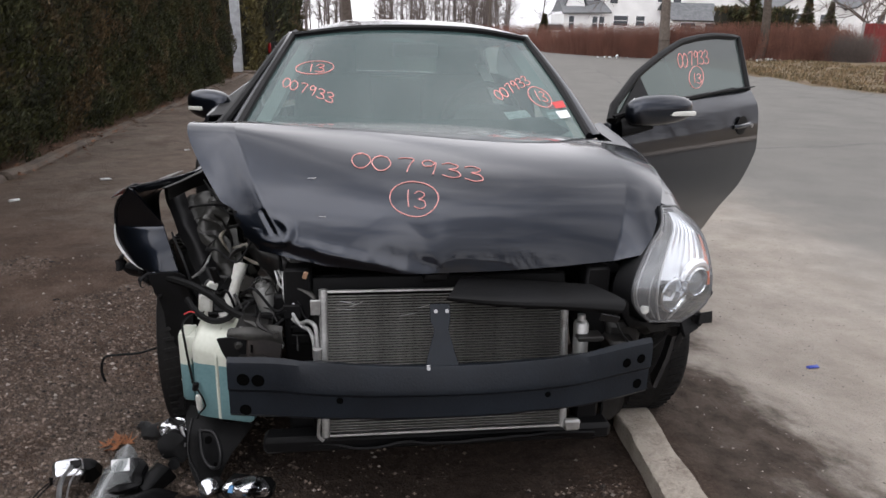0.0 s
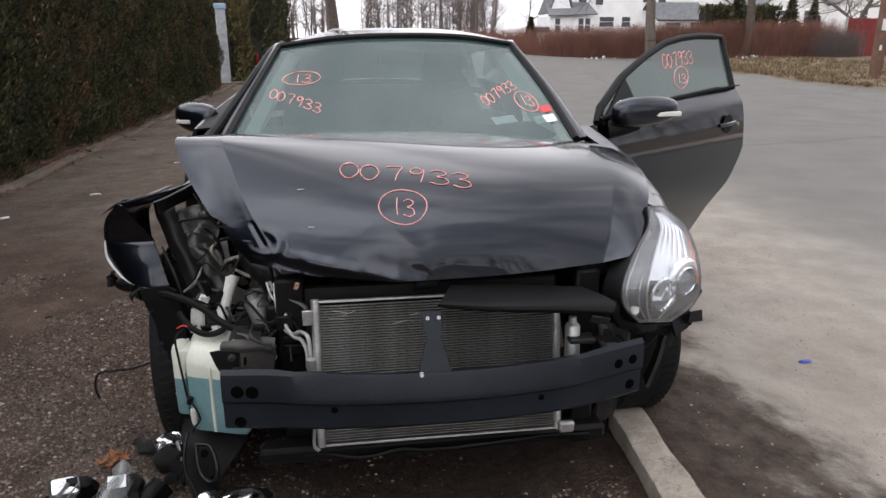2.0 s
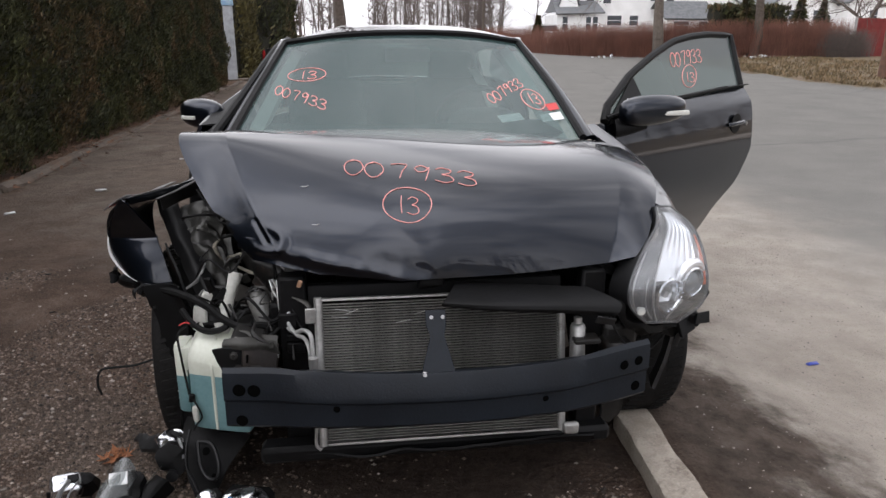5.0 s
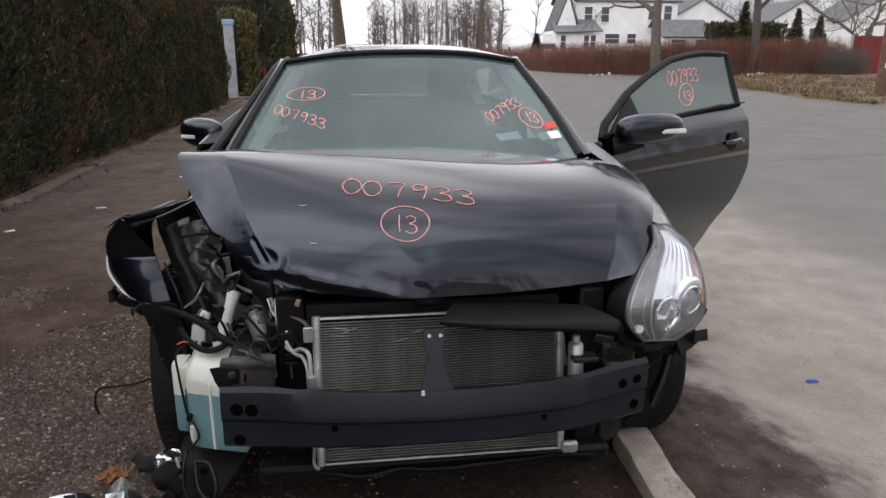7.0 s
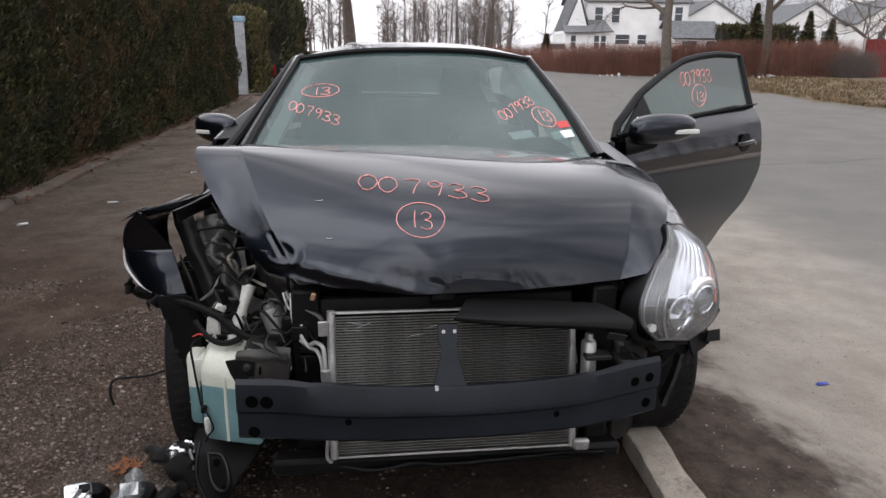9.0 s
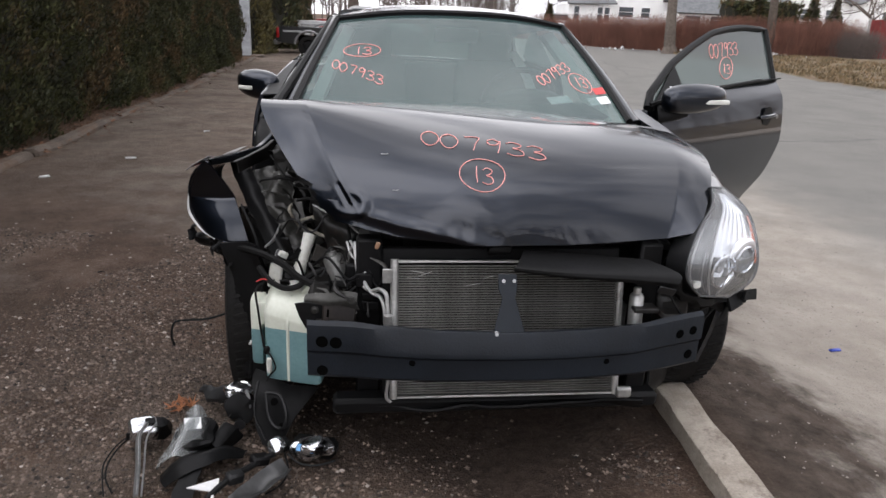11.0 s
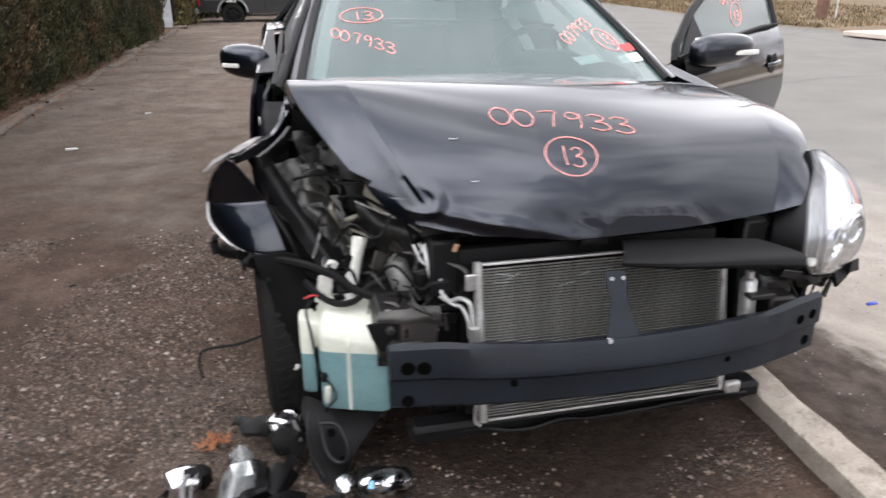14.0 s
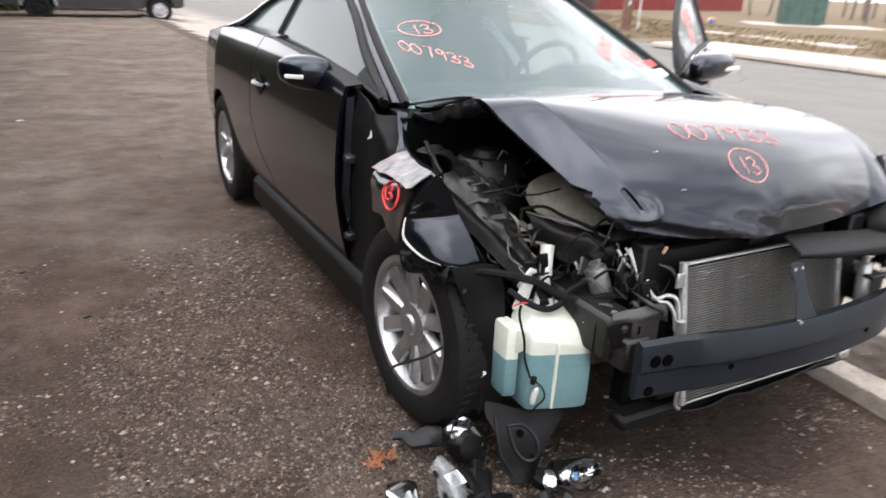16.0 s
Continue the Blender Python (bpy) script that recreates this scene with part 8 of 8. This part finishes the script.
def lobed_leaf(size, curl):
    """A lobed leaf of five fingers, curled up at its tips."""
    rim = []
    for k in range(11):
        a = math.radians(-150 + 30 * k)
        rad = size * ((0.30, 0.95, 0.34, 0.85, 0.36, 1.0, 0.36, 0.85, 0.34, 0.95, 0.30)[k]) * r.uniform(0.85, 1.15)
        rim.append((a, rad))
    own = bmesh.new()
    mid = own.verts.new((0, 0, 0))
    ring = [own.verts.new((rad * math.sin(a), rad * math.cos(a), curl * rad * rad / size + r.normal(0, 0.08) * rad)) for a, rad in rim]
    for a, b in zip(ring, ring[1:]):
        own.faces.new((mid, b, a))
    bmesh.ops.subdivide_edges(own, edges=own.edges[:], cuts=2, use_grid_fill=True)
    bmesh.ops.solidify(own, geom=own.faces[:], thickness=0.0012)
    return own


for i, (dx, dy, size) in enumerate(((0.0, 0.0, 0.042), (0.030, 0.012, 0.034), (-0.028, -0.010, 0.036), (0.008, 0.026, 0.030), (-0.012, 0.020, 0.028), (0.040, -0.012, 0.026))):
    x, y = -1.018 + dx, 0.590 + dy
    leaf = lobed_leaf(size, r.uniform(0.2, 0.9))
    bmesh.ops.transform(leaf, matrix=pose(x, y, ground_z(x, y) + 0.012 + 0.004 * i, r.uniform(-25, 25), r.uniform(-25, 25), r.uniform(0, 360)), verts=leaf.verts)
    part("leaf", leaf, LEAFDRY, scrap)
for i in range(290):
    y = r.uniform(0.5, 15) if i < 150 else r.uniform(2.5, 8)
    x = -3.42 + r.normal(0, 0.14)
    leaf = grid([[(-0.03, -0.015, 0.0), (0.03, -0.012, 0.004)], [(-0.03, 0.015, 0.006), (0.03, 0.014, 0.0)]], 0.0015)
    bmesh.ops.transform(leaf, matrix=pose(x, y, ground_z(x, y) + 0.012 + 0.03 * r.random(), *r.uniform(-30, 30, 2), r.uniform(0, 360)), verts=leaf.verts)
    tagged(link("dry_leaf", leaf, LEAFBROWN, smooth=False), "brown dry leaf along the hedge edging", "leaf", "dry leaves")
for x, y, s, mt, lb in ((-2.46, 5.0, 0.05, WHITE, "crushed pale paper scrap on the lot"), (-2.1, 6.6, 0.03, WHITE, "crushed pale paper scrap on the lot"), (-2.9, 4.2, 0.04, PAPER, "crushed pale paper scrap on the lot"), (1.879, 1.139, 0.035, material("blue_plastic_scrap", (0.05, 0.08, 0.42), rough=0.4), "small blue plastic scrap on the road"), (-2.0, 2.6, 0.018, PLASTIC, "small dark scrap on the lot"), (-1.75, 2.0, 0.015, PLASTIC, "small dark scrap on the lot")):
    b = crumple(block((s * 1.9, s * 0.6, s * 0.35), m=pose(x, y, ground_z(x, y) + s * 0.2, 0, 0, 15), bevel=s * 0.08), s, s * 0.5, int(y * 10))
    tagged(link("litter", b, mt), lb, "litter")
twig = tube([(1.15, 0.93, -0.015), (1.22, 0.95, -0.01), (1.30, 0.93, -0.03), (1.36, 0.95, -0.035)], [0.006, 0.008, 0.005, 0.003], 6, 16)
tagged(link("twig", twig, BARK), "short dark twig on the road's edge", "twig")
for i in range(40):
    t = r.random()
    x, y = 15.6 + 9.5 * t + r.normal(0, 0.6), 44.0 - 8.2 * t + r.normal(0, 0.5)
    s = r.uniform(0.05, 0.17)
    b = crumple(block((s * 1.6, s, s), m=pose(x, y, ground_z(x, y) + s * 0.45, *r.uniform(0, 60, 3)), bevel=s * 0.2), s, s * 0.35, i)
    tagged(link("litter", b, (WHITE, PAPER, KERB)[i % 3]), "pale rubbish along the verge under the shrubs", "litter", "verge litter")


# ---- vehicles in the distance ----
def car_wheel(parent, x, y, z, rad, width=0.22, axis=90, face=None):
    w = holder("wheel", "", "")
    w.parent = parent
    m = pose(x, y, z, axis, 0, 0)
    part("tyre", lathe([(rad * 0.62, -width / 2), (rad * 0.95, -width / 2), (rad, -width / 3), (rad, width / 3), (rad * 0.95, width / 2), (rad * 0.62, width / 2)], 30, m), RUBBER, w)
    part("rim", lathe([(0.0, width * 0.30), (rad * 0.2, width * 0.36), (rad * 0.5, width * 0.28), (rad * 0.6, width * 0.46), (rad * 0.64, width * 0.46)], 30, m), face or ALLOY, w)
    for i in range(5):
        part("spoke", block((rad * 0.5, rad * 0.16, 0.03), m=m @ pose(0, 0, width * 0.38, 0, 0, 72 * i) @ pose(rad * 0.32, 0, 0), bevel=0.006), face or ALLOY, w)


def pickup(x0, y0, flip, paint, label, trim_arch=True, wheels=True, low=0.0):
    """A crew pickup seen from its side, tail at x0, its near side at y0."""
    t = holder("pickup_truck", label, "truck")
    s = flip
    X = lambda a: x0 + s * a
    side = [(0.0, 0.48), (0.05, 0.98), (1.95, 0.96), (1.98, 0.98), (2.05, 1.50), (2.25, 1.60), (3.15, 1.60), (3.45, 1.45), (3.85, 1.05), (4.9, 0.98), (5.05, 0.80), (5.08, 0.45)]
    bottom = [(4.75, 0.40), (4.72, 0.62), (4.50, 0.80), (4.20, 0.80), (3.98, 0.62), (3.95, 0.38), (1.50, 0.38), (1.47, 0.62), (1.25, 0.80), (0.93, 0.80), (0.71, 0.62), (0.68, 0.42)]
    out = [(X(a), b - low) for a, b in side + bottom]
    body = slab(out, 1.75, pose(0, y0 + 1.75, 0, 90))
    bmesh.ops.bevel(body, geom=[e for e in body.edges if abs(e.verts[0].co.y - e.verts[1].co.y) > 1], offset=0.05, segments=2, affect="EDGES")
    part("body", body, paint, t, smooth=True)
    for a0, a1, b0, b1 in ((2.16, 2.62, 1.05, 1.50), (2.68, 3.40, 1.05, 1.50)):
        win = slab([(X(a0), b0), (X(a1), b0), (X(a1 - (0.22 if a1 > 3 else 0.0)), b1), (X(a0 + 0.03), b1)], 0.02, pose(0, y0 - 0.002, -low, 90))
        part("side_window", win, DARKGLASS, t)
    for a in (1.08, 4.35):
        if trim_arch:
            arc = [(X(a) + 0.46 * math.cos(k), y0 - 0.015, 0.40 - low + 0.46 * math.sin(k)) for k in np.linspace(0.05, math.pi - 0.05, 18)]
            part("arch_trim", tube(arc, 0.035, 6), paint if a > 3 else material("silver_arch_trim", (0.35, 0.35, 0.36), rough=0.4, metal=0.5), t)
        part("wheel_well", block((0.72, 0.3, 0.5), m=pose(X(a), y0 + 0.35, 0.45 - low), bevel=0.05), HOLE, t)
        if wheels:
            car_wheel(t, X(a), y0 + 0.10, 0.35 - low, 0.36, face=PLASTIC if a < 3 else None)
    part("tail_lamp", block((0.10, 0.12, 0.34), m=pose(X(0.06), y0 + 0.03, 0.78 - low), bevel=0.02), material("truck_red_lens", (0.30, 0.015, 0.015), rough=0.2), t)
    part("rear_bumper", block((0.16, 1.6, 0.16), m=pose(X(-0.02), y0 + 0.87, 0.46 - low), bevel=0.03), ALLOY, t)
    part("rub_strip", block((0.62, 0.015, 0.06), m=pose(X(0.55), y0 - 0.006, 0.83 - low), bevel=0.004), ALLOY, t)
    part("door_seam", block((0.012, 0.01, 0.75), m=pose(X(2.10), y0 - 0.001, 0.85 - low), bevel=0), HOLE, t)
    part("door_seam", block((0.012, 0.01, 0.75), m=pose(X(3.45), y0 - 0.001, 0.80 - low), bevel=0), HOLE, t)
    part("door_handle", block((0.16, 0.03, 0.03), m=pose(X(2.25), y0 - 0.012, 0.98 - low), bevel=0.008), PLASTIC, t)
    part("mirror", block((0.10, 0.20, 0.18), m=pose(X(3.35), y0 - 0.10, 1.12 - low), bevel=0.03), PLASTIC, t)
    return t


pickup(-3.05, 23.2, 1, TRUCKBLACK, "dusty black pickup truck parked across the lot", low=0.12)
pickup(-2.75, 27.2, 1, WHITE, "white pickup truck parked behind the black one", low=-0.05)
REDPAINT = material("red_truck_paint", (0.42, 0.03, 0.03), rough=0.35, coat=0.6)
pickup(-2.2, 31.5, 1, REDPAINT, "red pickup truck parked farther back", low=-0.1)

suv = holder("suv", "white sport utility vehicle parked by the far road", "car")
body = slab([(-0.95, 0.45), (0.95, 0.45), (0.97, 1.0), (0.78, 1.65), (-0.78, 1.65), (-0.97, 1.0)], 4.4, pose(17.6, 66.4, 0.55, 90))
bmesh.ops.bevel(body, geom=body.edges[:], offset=0.08, segments=2, affect="EDGES")
part("body", body, WHITE, suv)
part("rear_window", slab([(-0.80, 1.05), (0.80, 1.05), (0.68, 1.52), (-0.68, 1.52)], 0.03, pose(17.6, 62.0, 0.55, 90)), DARKGLASS, suv)
for x in (16.95, 18.25):
    car_wheel(suv, x, 63.0, 0.7, 0.36, 0.22, 0)

post = holder("street_pole", "thin grey street pole with a transformer arm", "pole")
part("shaft", tube([(13.2, 70, 0), (13.1, 70, 10)], [0.16, 0.11], 10), BARK, post)
part("arm", tube([(13.1, 70, 6.2), (13.9, 70, 6.1)], 0.06, 6), BARK, post)

# ---- bins and toys across the road ----
for x, y, lid in ((30.8, 22.8, 0), (32.6, 23.8, 1)):
    d = holder("dumpster", "green steel dumpster standing on a concrete pad", "dumpster", group="dumpsters")
    m = pose(x, y, 0, 0, 0, -38)
    GREEN = material("dark_green_steel", (0.045, 0.09, 0.07), (0.03, 0.06, 0.05), rough=0.5, scale=3, wear=(0.1, 0.08, 0.06))
    part("body", block((1.8, 1.1, 1.35), m=m @ pose(0, 0, 0.75), bevel=0.03), GREEN, d)
    part("lid", block((1.85, 1.15, 0.07), m=m @ pose(0, 0, 1.46, 4), bevel=0.02), PLASTIC, d)
    for k in (-0.6, 0, 0.6):
        part("rib", block((0.08, 0.06, 1.25), m=m @ pose(k, -0.57, 0.75), bevel=0.01), GREEN, d)
pad = holder("dumpster_pad", "pale concrete pad under the dumpsters", "pavement", "structure")
part("slab", block((6, 3, 0.12), m=pose(31.5, 22.6, 0.06, 0, 0, -38), bevel=0.02), CONCRETE, pad)
for x, y, c, s in ((25.3, 24.0, (0.5, 0.02, 0.03), 0.34), (25.7, 23.6, (0.03, 0.12, 0.5), 0.2), (26.1, 24.0, (0.65, 0.4, 0.03), 0.24), (26.6, 24.3, (0.6, 0.2, 0.03), 0.2)):
    toy = crumple(block((s, s, s), m=pose(x, y, s / 2 + 0.06, 0, 0, 20), bevel=s * 0.25, segments=2), s * 2, s * 0.3, 2)
    tagged(link("toy", toy, material("bright_toy_plastic", c, rough=0.4)), "bright plastic toy on the verge", "toy", "toys on the verge")
